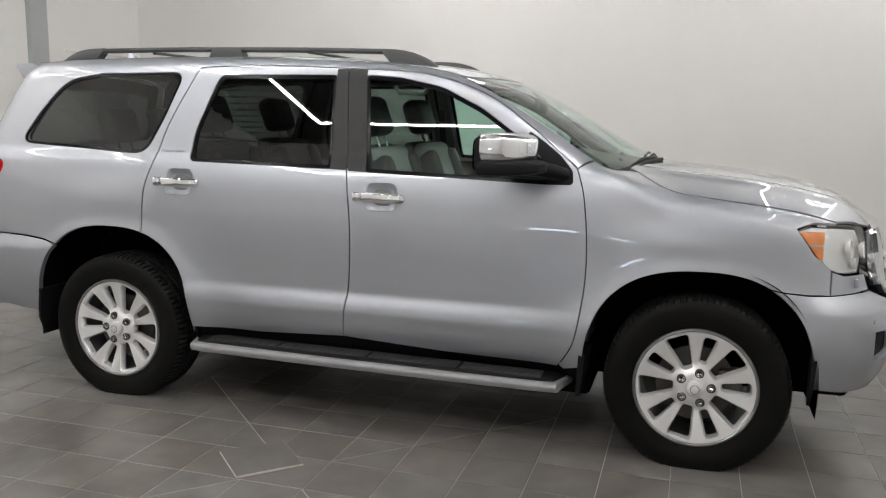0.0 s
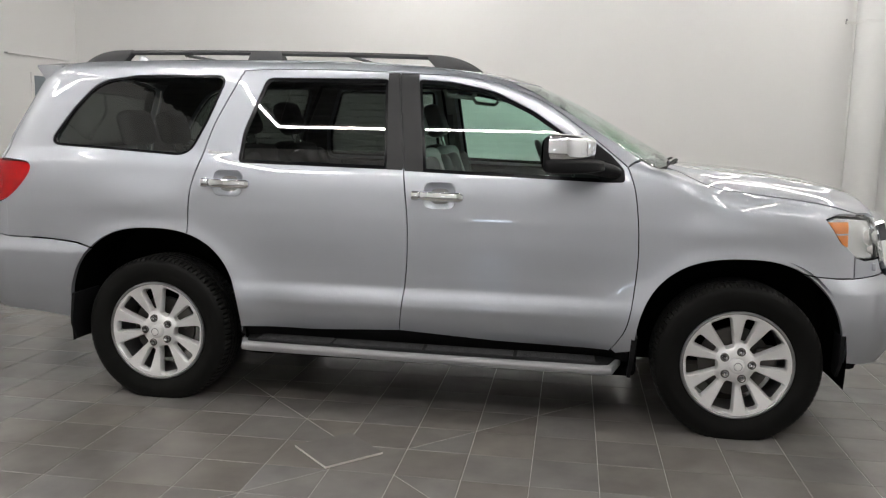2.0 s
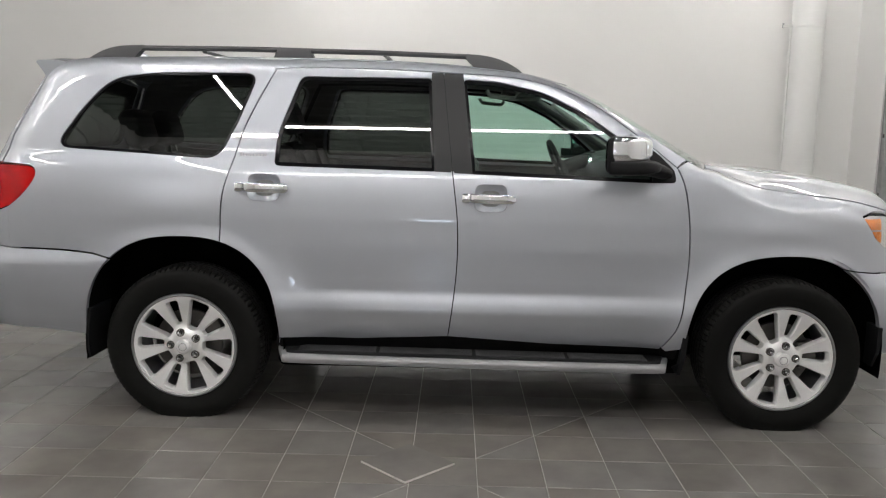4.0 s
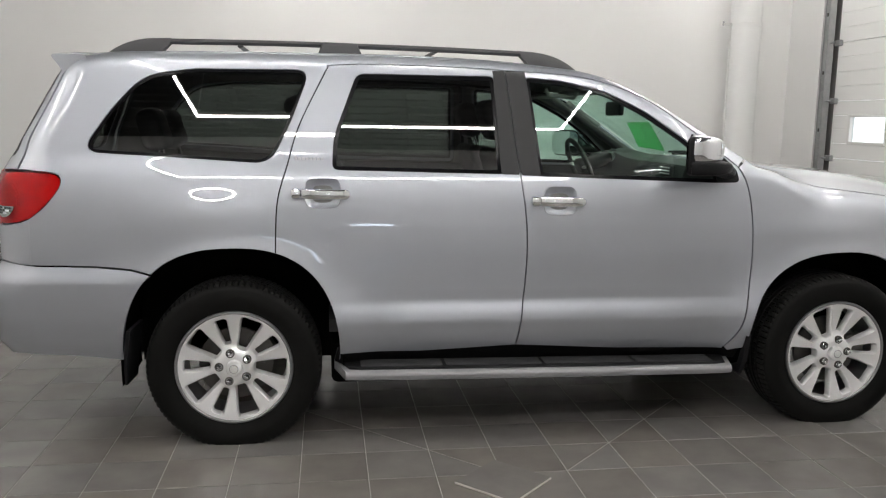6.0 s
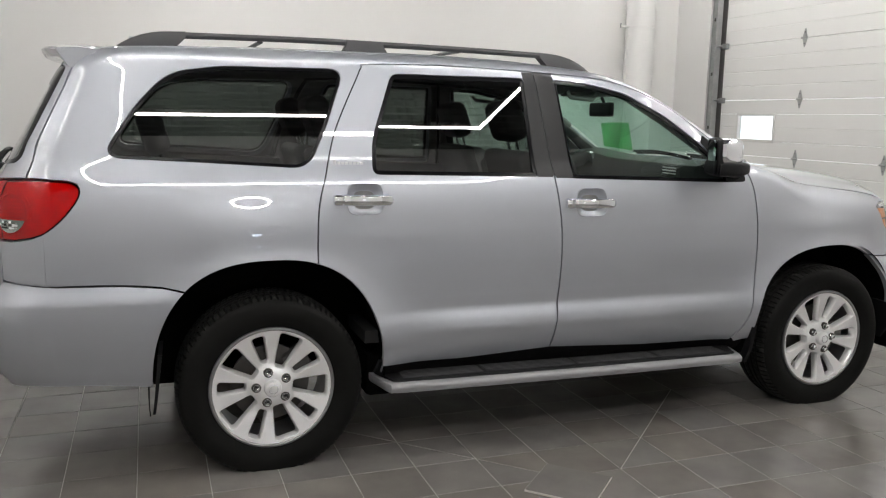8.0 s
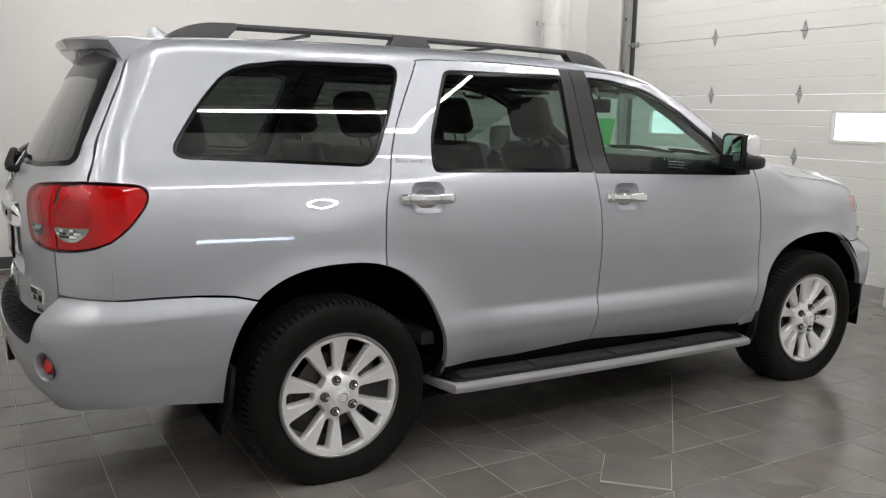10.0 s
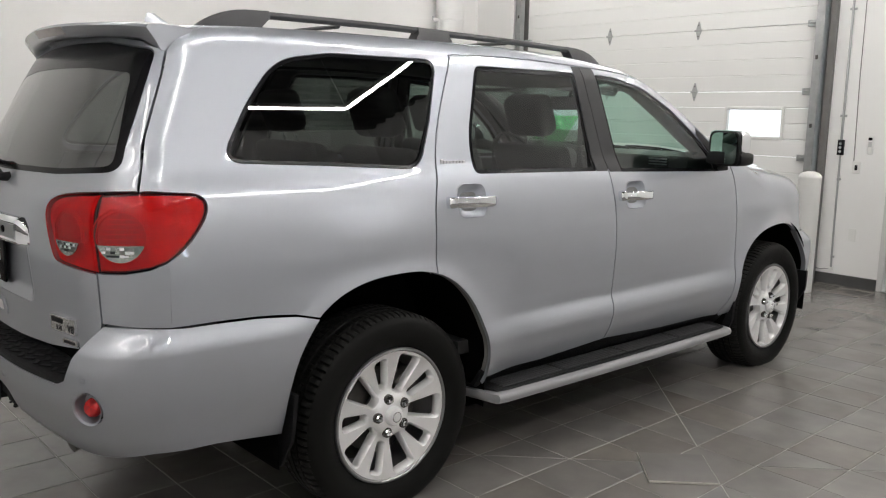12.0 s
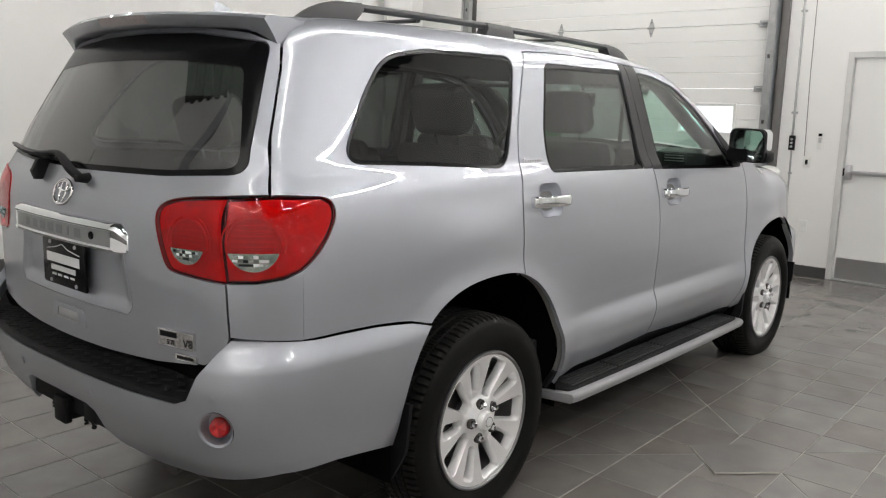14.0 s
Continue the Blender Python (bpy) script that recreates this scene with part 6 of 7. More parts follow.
part("blade_carrier", tube([off_gate(y, z, 0.026) for y, z in ((0.16, 1.374), (0.32, 1.380), (0.5, 1.383), (0.69, 1.393))], 0.006, 8), BLACK_GLOSS, wiper)
part("wiper_stay", loft([[off_gate(0.235 - w, 1.362, 0.004), off_gate(0.235 - w, 1.362, 0.050), off_gate(0.222 - w, 1.320, 0.052), off_gate(0.205 - w, 1.292, 0.030), off_gate(0.205 - w, 1.292, 0.004)] for w in (-0.011, 0.011)]), BLACK, wiper)
part("wiper_cap", lathe([(0.0, -0.050), (0.011, -0.047), (0.016, -0.02), (0.018, 0.0)], 20, "x"), BLACK, wiper).matrix_basis = Matrix.Translation(c)

# windscreen wipers
for y0, y1, x0, x1 in ((0.06, -0.62, 2.865, 2.735), (0.60, -0.02, 2.80, 2.80)):
    pts = [Vector((x0 + (x1 - x0) * q / 6, y0 + (y1 - y0) * q / 6, on_top(2.80, 0, front)[2] + 0.006 + 0.016 * math.sin(math.pi * q / 6) - 0.045 * (q / 6) * (1 if x1 < 2.75 else 0.3))) for q in range(7)]
    w = part("windscreen_wiper", tube(pts, 0.010, 8), BLACK, car, "black windscreen wiper")
    part("wiper_blade", tube([p + Vector((-0.03, 0, 0.012)) for p in pts], 0.007, 8), BLACK, w)
# tailgate: name bar, plate, badges, handle
def bent_bar(y0, y1, z0, z1, out, thick, mat, parent, name, slope=0.0, n=14, bevel=0.004, label=""):
    rings = []
    for q in range(n + 1):
        y = y0 + (y1 - y0) * q / n
        a, b = Vector(on_back(y, z0)), Vector(on_back(y, z1))
        o = Vector((-1, 0, 0))
        rings.append([a + o * (out - thick), a + o * out + Vector((0, 0, bevel)), b + o * out - Vector((0, 0, bevel)), b + o * (out - thick)])
    return part(name, loft([[tuple(p) for p in r] for r in rings]), mat, parent, label, smooth=False)


rings = []
for q in range(29):
    y = -0.386 + 0.772 * q / 28
    w = max(0.0, (abs(y) - 0.351) / 0.035)
    top, low_z, out = 1.196 - 0.030 * w ** 2, 1.104, 0.030 * (1 - 0.75 * w ** 2)
    a, b = Vector(on_back(y, low_z)), Vector(on_back(y, top))
    o = Vector((-1, 0, 0))
    rings.append([tuple(p) for p in (a + o * -0.012, a + o * out * 0.9, a + o * out + Vector((0, 0, 0.008)), a + o * (out - 0.004) + Vector((0, 0, 0.014)), b + o * (out - 0.004) - Vector((0, 0, 0.026)), b + o * out - Vector((0, 0, 0.020)), b + o * out * 0.75 - Vector((0, 0, 0.008)), b + o * out * 0.25, b + o * -0.012)])
name_bar = part("name_bar", loft(rings), CHROME, gate, "chrome bar with a satin inlay", angle=50)
INLAY = material("grey_inlay", (0.40, 0.41, 0.42), rough=0.38, metal=0.75, vary=0.1, scale=20)
bent_bar(-0.330, 0.330, 1.1175, 1.1715, 0.0285, 0.004, INLAY, name_bar, "inlay", bevel=0.002)
for k, w in enumerate((0.036, 0.034, 0.038, 0.040, 0.040, 0.012, 0.038)):
    y = 0.222 - 0.062 * k
    bent_bar(y - w / 2, y + w / 2, 1.129, 1.161, 0.0298, 0.003, material("grey_lettering", (0.30, 0.31, 0.32), rough=0.35, metal=0.8) if k == 0 else bpy.data.materials["grey_lettering"], name_bar, "lettering_bar", n=2, bevel=0.001)
cam_at = Vector(on_back(-0.235, 1.147))
bm = lathe([(0.013, 0.0), (0.013, -0.032), (0.010, -0.034), (0.0, -0.030)], 20, "x")
bmesh.ops.translate(bm, vec=cam_at, verts=bm.verts)
part("rear_camera", bm, BLACK_GLOSS, name_bar)
panel("plate_recess", on_gate(RECESS), BACK, cabin, PAINT, gate, lift=dished([BACK.flat(p) for p in on_gate(RECESS)], 0.016, 0.050), edge=0, gap=-0.001, grid=0.018)
plate_x = on_back(0, 1.02)[0] + 0.003
plate = part("licence_plate", box((plate_x - 0.012, -0.156, 0.938), (plate_x, 0.156, 1.100), 0.008, 2), BLACK_GLOSS, car, "black dealer plate with white lettering bars")


def flat_bar(y0, y1, z0, z1, x, mat, parent, name):
    part(name, box((x - 0.0015, y0, z0), (x, y1, z1)), mat, parent, smooth=False)


for y0, y1, z0, z1 in ((-0.118, 0.118, 1.018, 1.050), (-0.088, 0.088, 0.990, 1.008), (0.052, 0.082, 0.972, 0.979), (0.012, 0.040, 0.972, 0.979), (-0.036, -0.004, 0.972, 0.979), (-0.080, -0.050, 0.972, 0.979)):
    flat_bar(y0, y1, z0, z1, plate_x - 0.0125, WHITE_INK, plate, "lettering_bar")
for a, b in (((0.11, 1.062), (0.05, 1.072)), ((0.05, 1.072), (0.0, 1.086)), ((0.0, 1.086), (-0.04, 1.070)), ((-0.04, 1.070), (-0.12, 1.060))):
    part("ridge_line", tube([(plate_x - 0.0135, a[0], a[1]), (plate_x - 0.0135, b[0], b[1])], 0.0016, 6), WHITE_INK, plate)
for y in (-0.09, 0.09):
    for z in (0.952, 1.086):
        bm = lathe([(0.0, -0.005), (0.006, -0.004), (0.007, 0.0)], 14, "x")
        bmesh.ops.translate(bm, vec=(plate_x - 0.012, y, z), verts=bm.verts)
        part("plate_screw", bm, SATIN, plate)
e = Vector(on_back(0.0, 1.262))
n = Vector(gradient(cabin, np.array([tuple(e)]))[0])
m = Matrix.Translation(e + 0.006 * n) @ n.to_track_quat("Z", "Y").to_matrix().to_4x4()


def oval(rx, ry, r, at=(0, 0)):
    pts = [m @ Vector((at[0] + rx * math.cos(a), at[1] + ry * math.sin(a), 0.002)) for a in np.linspace(0, 2 * math.pi, 41)]
    return tube(pts, r, 8, cap=False)


emblem = part("emblem", oval(0.062, 0.043, 0.0052), CHROME, gate, "plain chrome oval emblem")
part("emblem_ring", oval(0.020, 0.040, 0.0042), CHROME, emblem)
part("emblem_ring", oval(0.044, 0.016, 0.0042, (0, 0.020)), CHROME, emblem)
BADGE = material("bright_badge", (0.80, 0.80, 0.80), rough=0.22, metal=0.9, vary=0.05, scale=30)
badge = bent_bar(-0.672, -0.527, 0.838, 0.892, 0.010, 0.010, BADGE, gate, "engine_badge", n=6, bevel=0.002, label="chrome engine badge with black lettering")
small = bent_bar(-0.678, -0.592, 0.800, 0.822, 0.008, 0.008, BADGE, gate, "small_badge", n=4, bevel=0.002)
bent_bar(-0.668, -0.602, 0.806, 0.816, 0.0088, 0.002, BLACK, small, "lettering_bar", n=3, bevel=0.0005)
bent_bar(-0.605, -0.535, 0.868, 0.886, 0.0108, 0.002, BLACK, badge, "lettering_bar", n=3, bevel=0.0005)


def lettering(text, y, z, size, parent, mat, name, out, where=on_back):
    cu = bpy.data.curves.new(name, "FONT")
    cu.body, cu.size, cu.extrude, cu.align_x = text, size, 0.0008, "CENTER"
    ob = new(name, cu)
    p = Vector(where(y, z))
    q = Vector(gradient(cabin, np.array([tuple(p)]))[0])
    turn = Matrix((Vector((0, 0, 1)).cross(q).normalized(), Vector((0, 0, 1)), q)).transposed().to_4x4()
    me = bpy.data.meshes.new_from_object(ob)
    bpy.data.objects.remove(ob)
    me.transform(Matrix.Translation(p + out * q) @ turn)
    me.materials.clear()
    me.materials.append(mat)
    t = new(name, me)
    t.parent = parent
    return t


lettering("V8", -0.648, 0.846, 0.036, badge, BLACK, "badge_lettering", 0.0106)
lettering("5.7L", -0.580, 0.846, 0.022, badge, BLACK, "badge_lettering", 0.0106)
pull = rounded([(-0.13, 0.812), (-0.10, 0.872, 0.012), (0.10, 0.872, 0.012), (0.13, 0.812)], 0.012)
hole = rounded([(-0.085, 0.820), (-0.070, 0.858), (0.070, 0.858), (0.085, 0.820)], 0.01, 0.01)
handle_plate = panel("gate_handle", on_gate(pull), BACK, cabin, PAINT, gate, holes=[on_gate(hole)], lift=0.004, edge=0.006, gap=0, grid=0.03)
panel("handle_hollow", on_gate(hole), BACK, cabin, SATIN, handle_plate, lift=dished([BACK.flat(p) for p in on_gate(hole)], -0.0035, 0.004), edge=0, gap=-0.001, grid=0.012)

# trim badge on the rear door
for s in (-1, 1):
    for k in range(8):
        x0 = 0.292 + 0.0175 * k
        p = Vector(on_side(x0, 1.372))
        part("badge_lettering", box((x0, s * (-p.y) - 0.002, 1.366 if k else 1.364), (x0 + 0.013, s * (-p.y) + 0.002, 1.380 if k else 1.388), 0.001, 1), SATIN, [o for o in car.children if o.name.startswith("rear_door")][0 if s < 0 else 1])


# ---- cabin ----
def seat(x, y, name, width=0.50, z0=0.72, recline=20, mat=LEATHER_GREY, rest=True):
    s = part(name, box((-0.02, -width / 2, 0.0), (0.52, width / 2, 0.20), 0.06, 4, Matrix.Translation((x, y, z0))), mat, car, "grey leather seat with a tall headrest")
    m = Matrix.Translation((x + 0.02, y, z0 + 0.14)) @ Matrix.Rotation(radians(-recline), 4, "Y")
    part("backrest", box((-0.13, -width / 2, 0.0), (0.01, width / 2, 0.60), 0.055, 4, m), mat, s)
    part("backrest_cover", box((-0.145, -width / 2 - 0.006, 0.02), (-0.06, width / 2 + 0.006, 0.63), 0.04, 4, m), LEATHER, s)
    for sy in (-1, 1):
        part("bolster", box((-0.08, sy * width * 0.42 - 0.05, 0.03), (0.055, sy * width * 0.42 + 0.05, 0.54), 0.045, 4, m), LEATHER, s)
    if rest:
        part("headrest", box((-0.11, -0.145, 0.665), (0.01, 0.145, 0.885), 0.05, 4, m), LEATHER, s)
        for sy in (-0.06, 0.06):
            part("headrest_post", tube([m @ Vector((-0.05, sy, 0.58)), m @ Vector((-0.05, sy, 0.70))], 0.007, 8), CHROME, s)
    return s


for y in (-0.40, 0.40):
    seat(1.62, y, "front_seat")
    seat(0.60, y, "middle_seat", mat=LEATHER)
    seat(-0.22, y * 0.6, "rear_seat", width=0.44, z0=0.62, recline=16, mat=LEATHER)
part("cabin_floor", box((0.45, -0.82, 0.52), (2.6, 0.82, 0.58)), TRIM, car)
panel("headliner", [on_top(x, y) for x, y in ((-0.72, -0.60), (1.80, -0.63), (1.98, -0.3), (2.02, 0), (1.98, 0.3), (1.80, 0.63), (-0.72, 0.60), (-0.78, 0.3), (-0.78, -0.3))], TOP, cabin, HEADLINER, car, lift=-0.055, edge=0, grid=0.10)
rings = []
for q in range(21):
    y = -0.78 + 1.56 * q / 20
    b = 0.03 * math.exp(-(((y - 0.40) / 0.22) ** 2))
    rings.append([(2.62, y, 0.95), (2.67, y, 1.315), (2.52, y, 1.365), (2.38, y, 1.375 + b), (2.28, y, 1.350 + b), (2.245, y, 1.26), (2.26, y, 1.12), (2.32, y, 0.86), (2.6, y, 0.8)])
dash = part("dashboard", loft(rings), LEATHER, car, "dark dashboard with a hooded instrument panel")
for y in (0.33, 0.47):
    part("dial", lathe([(0.0, 0.0), (0.055, 0.0), (0.062, -0.012), (0.066, -0.012), (0.066, 0.01)], 28, "x"), CHROME, dash).matrix_basis = Matrix.Translation((2.262, y, 1.315))
m = Matrix.Translation((2.085, 0.40, 1.275)) @ Matrix.Rotation(radians(-24), 4, "Y")
wheel_ring = part("steering_wheel", tube([m @ Vector((0, 0.19 * math.cos(a), 0.19 * math.sin(a))) for a in np.linspace(0, 2 * math.pi, 49)], 0.016, 10, cap=False), LEATHER, car, "dark leather steering wheel")
part("wheel_boss", box((-0.02, -0.07, -0.055), (0.04, 0.07, 0.055), 0.02, 3, m), TRIM, wheel_ring)
for a, b in (((0.06, 0.0), (0.185, 0.02)), ((-0.06, 0.0), (-0.185, 0.02)), ((0.0, -0.05), (0.0, -0.185))):
    part("wheel_spoke", tube([m @ Vector((0.005, *a)), m @ Vector((0.0, *b))], 0.018, 8, flat=0.5), SATIN, wheel_ring)
part("steering_column", tube([m @ Vector((0.02, 0, 0)), m @ Vector((0.25, 0, -0.02))], 0.045, 14), TRIM, wheel_ring)
rear_view = part("inner_mirror", box((2.160, -0.07, 1.608), (2.193, 0.19, 1.694), 0.014, 3), BLACK, car, "black inner mirror")
part("mirror_stalk", tube([(2.188, 0.05, 1.675), (2.165, 0.02, 1.700), (2.140, 0.0, 1.722)], 0.010, 8), BLACK, rear_view)
for s in (-1, 1):
    part("sun_visor", box((1.74, s * 0.42 - 0.20, 1.715), (1.93, s * 0.42 + 0.20, 1.735), 0.008, 2), HEADLINER, car)
    part("grab_handle", tube([(x, s * 0.66, z) for x, z in ((1.55, 1.73), (1.57, 1.70), (1.70, 1.69), (1.72, 1.715))], 0.012, 8), HEADLINER, car)
    part("pillar_trim", tube([(x, s * y, z) for x, y, z in ((1.70, 0.600, 1.780), (1.93, 0.622, 1.715), (2.15, 0.648, 1.592), (2.36, 0.685, 1.455), (2.56, 0.730, 1.335))], [0.040, 0.046, 0.048, 0.050, 0.055], 12, flat=0.6), PILLAR_TRIM, car)
    part("pillar_handle", tube([(x, s * y, z) for x, y, z in ((2.055, 0.640, 1.690), (2.065, 0.615, 1.672), (2.12, 0.606, 1.635), (2.20, 0.618, 1.585), (2.262, 0.632, 1.545), (2.275, 0.655, 1.550))], 0.017, 10, flat=1.3), HEADLINER, car, "light grey pillar grab handle")
    vent = part("air_vent", box((2.240, s * 0.60 - 0.075, 1.285), (2.262, s * 0.60 + 0.075, 1.348), 0.010, 2), TRIM, dash)
    for k in range(3):
        part("vent_slat", box((2.234, s * 0.60 - 0.062, 1.298 + 0.016 * k), (2.246, s * 0.60 + 0.062, 1.304 + 0.016 * k), 0.002, 1), SATIN, vent)
    panel("door_lining", [(0.55, 0.55), (2.45, 0.55), (2.45, 1.285), (0.55, 1.31)], SIDE, cabin, TRIM, car, lift=-0.07, edge=0.01, gap=0, grid=0.12, mirror=s > 0, flat_in=True)
    panel("load_lining", [(-0.80, 1.00), (0.30, 1.00), (0.30, 1.35), (-0.66, 1.385)], SIDE, cabin, TRIM, car, lift=-0.07, edge=0.01, gap=0, grid=0.12, mirror=s > 0, flat_in=True)
for s, y in ((1, 0.40), (-1, -0.40)):
    part("belt", loft([[(1.36, y * 2 - s * 0.10, 1.62), (1.40, y * 2 - s * 0.10, 1.62)], [(1.40, y * 2 - s * 0.13, 1.30), (1.44, y * 2 - s * 0.13, 1.30)]], closed=False, caps=False), TRIM, car)


# ---- floor tiles ----
def tile_material(name, per_island):
    m = bpy.data.materials.new(name)
    m.use_nodes = True
    n, link = m.node_tree.nodes, m.node_tree.links.new
    b = n["Principled BSDF"]
    geo = n.new("ShaderNodeNewGeometry")
    if per_island:
        rnd = geo.outputs["Random Per Island"]
    else:
        rnd = n.new("ShaderNodeObjectInfo").outputs["Random"]
    shift, add = n.new("ShaderNodeVectorMath"), n.new("ShaderNodeVectorMath")
    shift.operation, add.operation = "SCALE", "ADD"
    shift.inputs[0].default_value = (13.0, 7.0, 3.0)
    link(rnd, shift.inputs["Scale"])
    link(geo.outputs["Position"], add.inputs[0])
    link(shift.outputs[0], add.inputs[1])
    cloud, grain, scuff = n.new("ShaderNodeTexNoise"), n.new("ShaderNodeTexNoise"), n.new("ShaderNodeTexNoise")
    for t, s, d in ((cloud, 3.5, 5), (grain, 160, 3), (scuff, 0.9, 4)):
        t.inputs["Scale"].default_value, t.inputs["Detail"].default_value = s, d
    link(add.outputs[0], cloud.inputs["Vector"])
    link(add.outputs[0], grain.inputs["Vector"])
    link(geo.outputs["Position"], scuff.inputs["Vector"])
    ramp = n.new("ShaderNodeValToRGB")
    ramp.color_ramp.elements[0].position, ramp.color_ramp.elements[0].color = 0.25, (0.122, 0.117, 0.113, 1)
    ramp.color_ramp.elements[1].position, ramp.color_ramp.elements[1].color = 0.85, (0.222, 0.211, 0.201, 1)
    a1, a2, a3 = (n.new("ShaderNodeMath") for _ in range(3))
    for a in (a1, a2, a3):
        a.operation = "MULTIPLY_ADD"
    a1.inputs[1].default_value = 0.12
    link(rnd, a1.inputs[0])
    link(cloud.outputs[0], a1.inputs[2])
    a2.inputs[1].default_value = 0.07
    link(grain.outputs[0], a2.inputs[0])
    link(a1.outputs[0], a2.inputs[2])
    link(a2.outputs[0], ramp.inputs[0])
    # some tiles lean to brown
    a3.inputs[1].default_value, a3.inputs[2].default_value = 17.3, 0.0
    link(rnd, a3.inputs[0])
    part_of, warm = n.new("ShaderNodeMath"), n.new("ShaderNodeMix")
    part_of.operation, warm.data_type, warm.blend_type = "FRACT", "RGBA", "MULTIPLY"
    link(a3.outputs[0], part_of.inputs[0])
    link(part_of.outputs[0], warm.inputs[0])
    link(ramp.outputs[0], warm.inputs[6])
    warm.inputs[7].default_value = (1.0, 0.955, 0.90, 1)
    link(warm.outputs[2], b.inputs["Base Color"])
    r = n.new("ShaderNodeMapRange")
    r.inputs[1].default_value, r.inputs[2].default_value, r.inputs[3].default_value, r.inputs[4].default_value = 0.2, 0.8, 0.17, 0.25
    link(scuff.outputs[0], r.inputs[0])
    link(r.outputs[0], b.inputs["Roughness"])
    b.inputs["Specular IOR Level"].default_value = 0.8
    bump = n.new("ShaderNodeBump")
    bump.inputs["Strength"].default_value, bump.inputs["Distance"].default_value = 0.18, 0.0010
    link(grain.outputs[0], bump.inputs["Height"])
    link(bump.outputs[0], b.inputs["Normal"])
    return m


TILE_ONE, TILE_MANY = tile_material("porcelain_tile", False), tile_material("porcelain_tiles", True)
PITCH, AX, AY, JOINT = 0.300, 0.918, -1.098, 0.0036


def tile_shape(poly, tilt=(0, 0)):
    """Top with a small chamfer, and sides down to the bed."""
    p = np.array(poly)
    inner = inset(dense([Vector(q) for q in p], 9.0), 0.0018) if len(p) > 4 else p + (p.mean(0) - p) * 0.0018 / np.linalg.norm(p - p.mean(0), axis=1).min() * 1.4
    k = len(p)
    z = lambda q: tilt[0] * q[0] + tilt[1] * q[1]
    verts = [(*q, -0.008) for q in p] + [(*q, -0.0012 + z(q)) for q in p] + [(*q, z(q)) for q in inner]
    faces = [tuple(range(2 * k, 3 * k))]
    for i in range(k):
        j = (i + 1) % k
        faces += [(i, j, k + j, k + i), (k + i, k + j, 2 * k + j, 2 * k + i)]
    return verts, faces


H = PITCH / 2 - JOINT / 2
SQUARE = [(-H, -H), (H, -H), (H, H), (-H, H)]
d = JOINT * 0.7
TRI = {1: [[(-H + d * 1.4, -H), (H, -H), (H, H - d * 1.4)], [(-H, -H + d * 1.4), (H - d * 1.4, H), (-H, H)]], -1: [[(-H, -H), (H - d * 1.4, -H), (-H, H - d * 1.4)], [(H, -H + d * 1.4), (H, H), (-H + d * 1.4, H)]]}
shapes = []
rng = random.Random(5)
for k in range(6):
    v, f = tile_shape(SQUARE, (rng.uniform(-1, 1) * 0.0012, rng.uniform(-1, 1) * 0.0012))
    me = bpy.data.meshes.new("tile")
    me.from_pydata(v, [], f)
    me.materials.append(TILE_ONE)
    shapes.append(me)
cuts = {}
for way, pair in TRI.items():
    for q, poly in enumerate(pair):
        v, f = tile_shape(poly)
        me = bpy.data.meshes.new("cut_tile")
        me.from_pydata(v, [], f)
        me.materials.append(TILE_ONE)
        cuts[way, q] = me
many_v, many_f = [], []
CX, CY = AX + 1.5 * PITCH, AY - 1.5 * PITCH
for i in range(-17, 18):
    for j in range(-28, 21):
        x, y = AX + PITCH * (i + 0.5), AY + PITCH * (j + 0.5)
        if not (WEST - 0.1 < x < EAST + 0.1 and SOUTH < y < NORTH + 0.05):
            continue
        a, b = round((x - CX) / PITCH), round((y - CY) / PITCH)
        if abs(a) == abs(b) and 0 < abs(a) <= 3:
            way = 1 if a * b > 0 else -1
            for q in (0, 1):
                t = new("cut_tile", cuts[way, q])
                t.location, t.parent = (x, y, 0), floor
        elif -2.1 < x < 4.8 and -2.75 < y < 0.75:
            t = new("tile", shapes[rng.randrange(6)])
            t.location, t.parent = (x, y, 0), floor
        else:
            v, f = tile_shape(SQUARE, (rng.uniform(-1, 1) * 0.0012, rng.uniform(-1, 1) * 0.0012))
            o = len(many_v)
            many_v += [(p[0] + x, p[1] + y, p[2]) for p in v]
            many_f += [tuple(o + q for q in g) for g in f]
tagged(mesh_object("floor_tiles", many_v, many_f, TILE_MANY, floor), "dark grey porcelain floor tiles with light joints", kind="stuff")

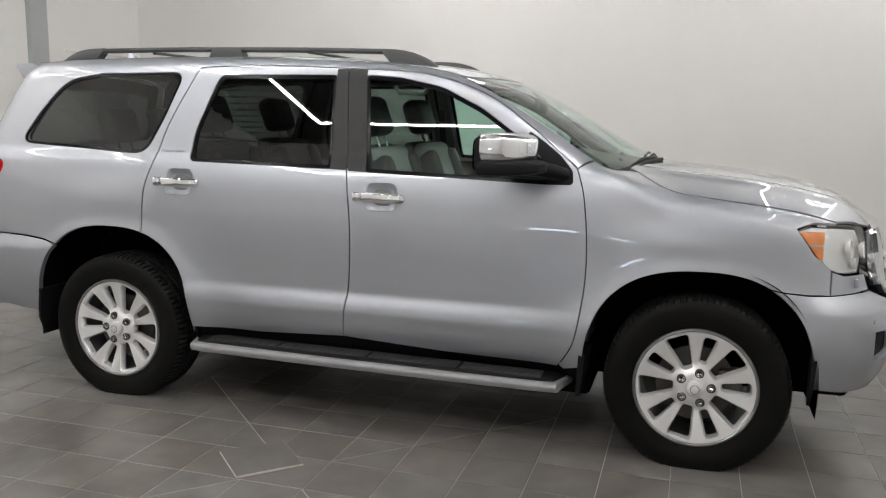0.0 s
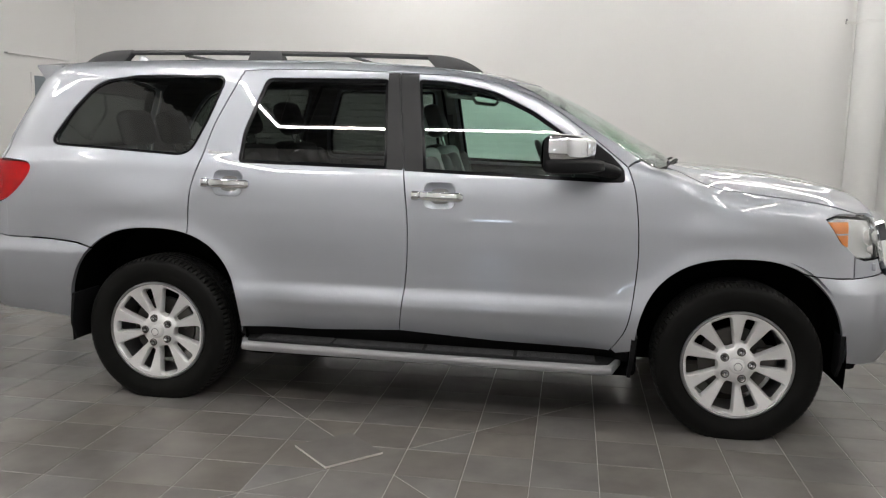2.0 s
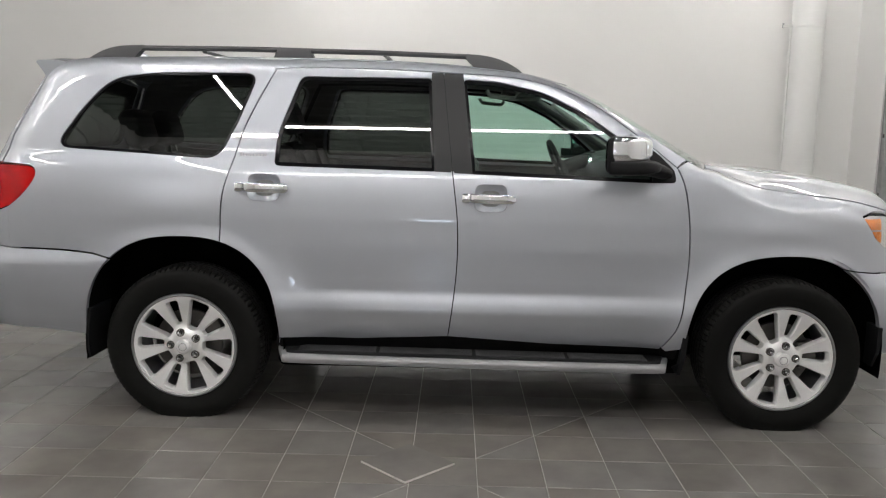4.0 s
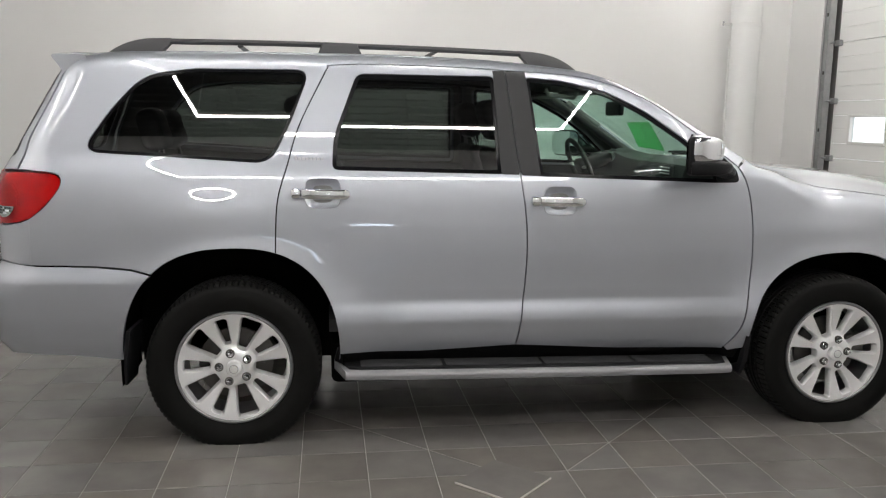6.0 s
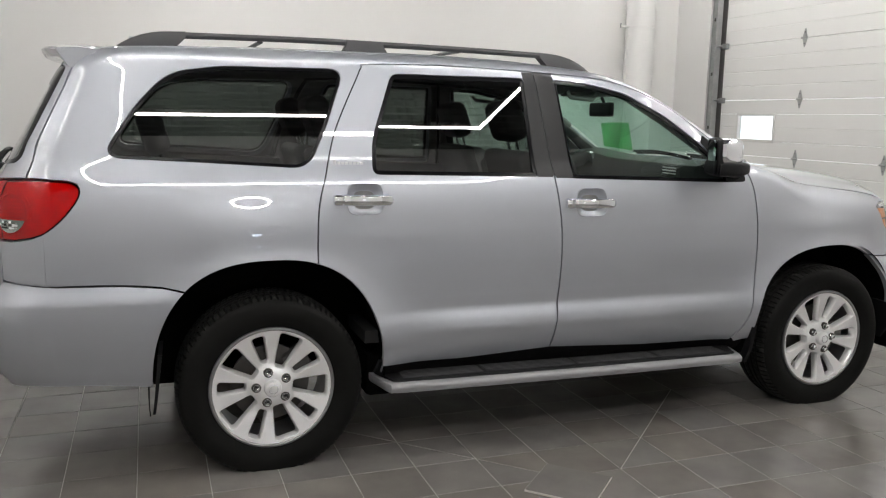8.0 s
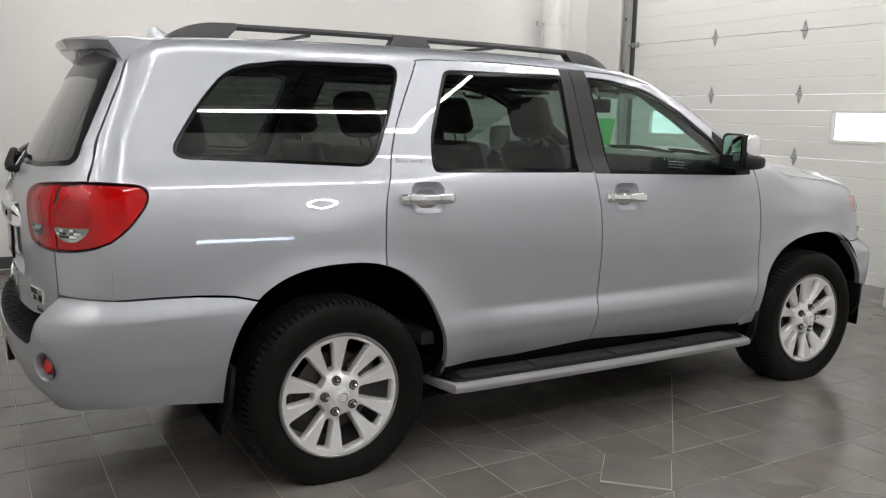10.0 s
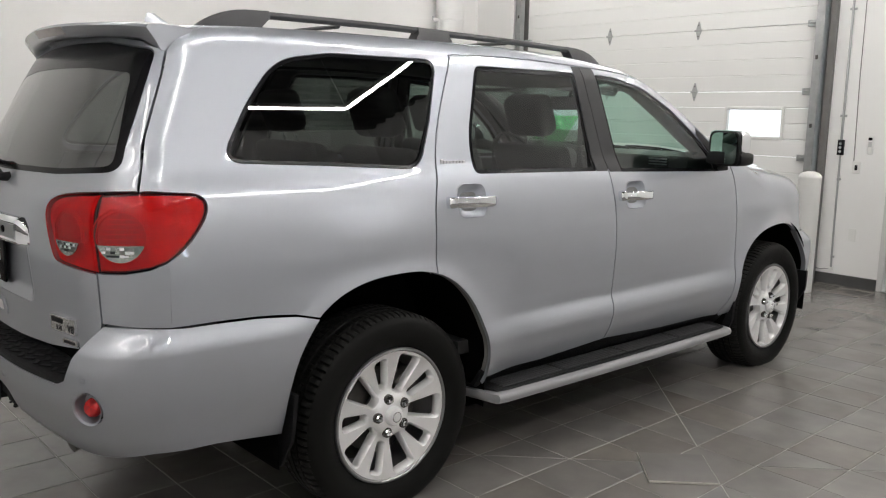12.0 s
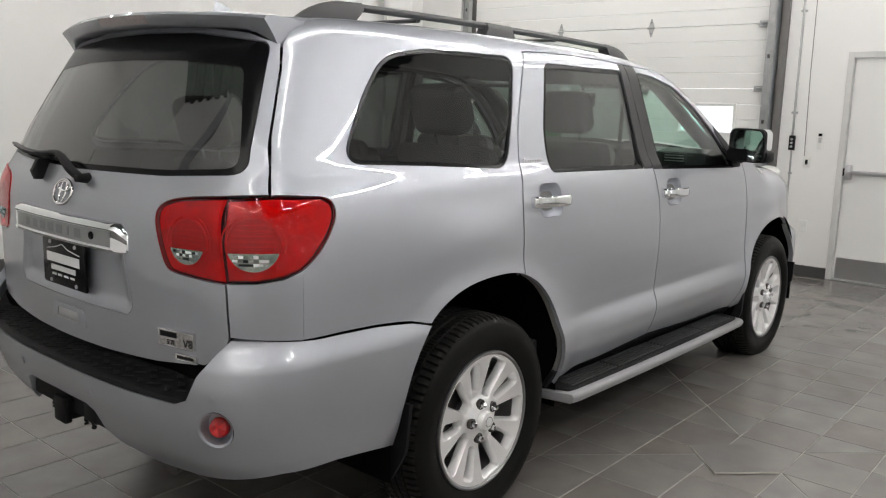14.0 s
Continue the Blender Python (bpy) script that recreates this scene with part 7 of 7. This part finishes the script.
# a loose square tile that covers the floor drain, laid cornerwise
cover = tagged(part("drain_cover", box((-0.153, -0.153, 0.0015), (0.153, 0.153, 0.011), 0.0015, 1), TILE_EDGE, smooth=False), "loose square tile laid cornerwise over the floor drain", "tile")
part("tile_face", box((-0.1505, -0.1505, 0.011), (0.1505, 0.1505, 0.0122)), TILE_ONE, cover, smooth=False)
cover.matrix_basis = Matrix.Translation((1.203, -1.485, 0)) @ Matrix.Rotation(radians(45), 4, "Z")


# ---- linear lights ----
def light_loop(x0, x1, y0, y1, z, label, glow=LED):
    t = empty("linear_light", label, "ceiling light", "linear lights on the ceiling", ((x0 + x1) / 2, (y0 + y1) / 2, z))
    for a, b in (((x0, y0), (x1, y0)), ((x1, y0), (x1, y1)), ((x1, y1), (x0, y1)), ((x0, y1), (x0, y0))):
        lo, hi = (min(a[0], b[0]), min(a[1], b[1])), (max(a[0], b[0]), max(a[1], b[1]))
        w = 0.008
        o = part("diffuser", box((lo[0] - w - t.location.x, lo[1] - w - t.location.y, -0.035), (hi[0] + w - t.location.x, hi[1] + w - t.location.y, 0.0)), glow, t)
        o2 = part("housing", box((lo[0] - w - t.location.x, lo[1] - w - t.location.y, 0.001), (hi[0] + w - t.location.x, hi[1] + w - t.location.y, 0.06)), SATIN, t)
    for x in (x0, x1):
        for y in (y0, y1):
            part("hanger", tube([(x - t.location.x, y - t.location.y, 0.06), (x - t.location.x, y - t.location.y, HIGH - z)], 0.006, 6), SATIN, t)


light_loop(-1.12, 3.0, -5.04, -1.3, 4.0, "bright white linear light loop under the ceiling")
# four further loops, unseen, added to brighten the walls and the car
light_loop(-0.95, 1.5, 2.3, 4.3, 4.0, "added linear fill light loop near the back wall", LED_FILL)
light_loop(4.2, 5.7, 0.5, 4.2, 4.0, "added linear fill light loop near the overhead door", LED_FILL)
light_loop(-3.8, -2.6, -3.4, -0.7, 4.0, "added linear fill light loop near the side wall", LED_FILL)
light_loop(4.4, 5.6, -3.4, -0.7, 4.0, "added linear fill light loop near the exit door", LED_FILL)
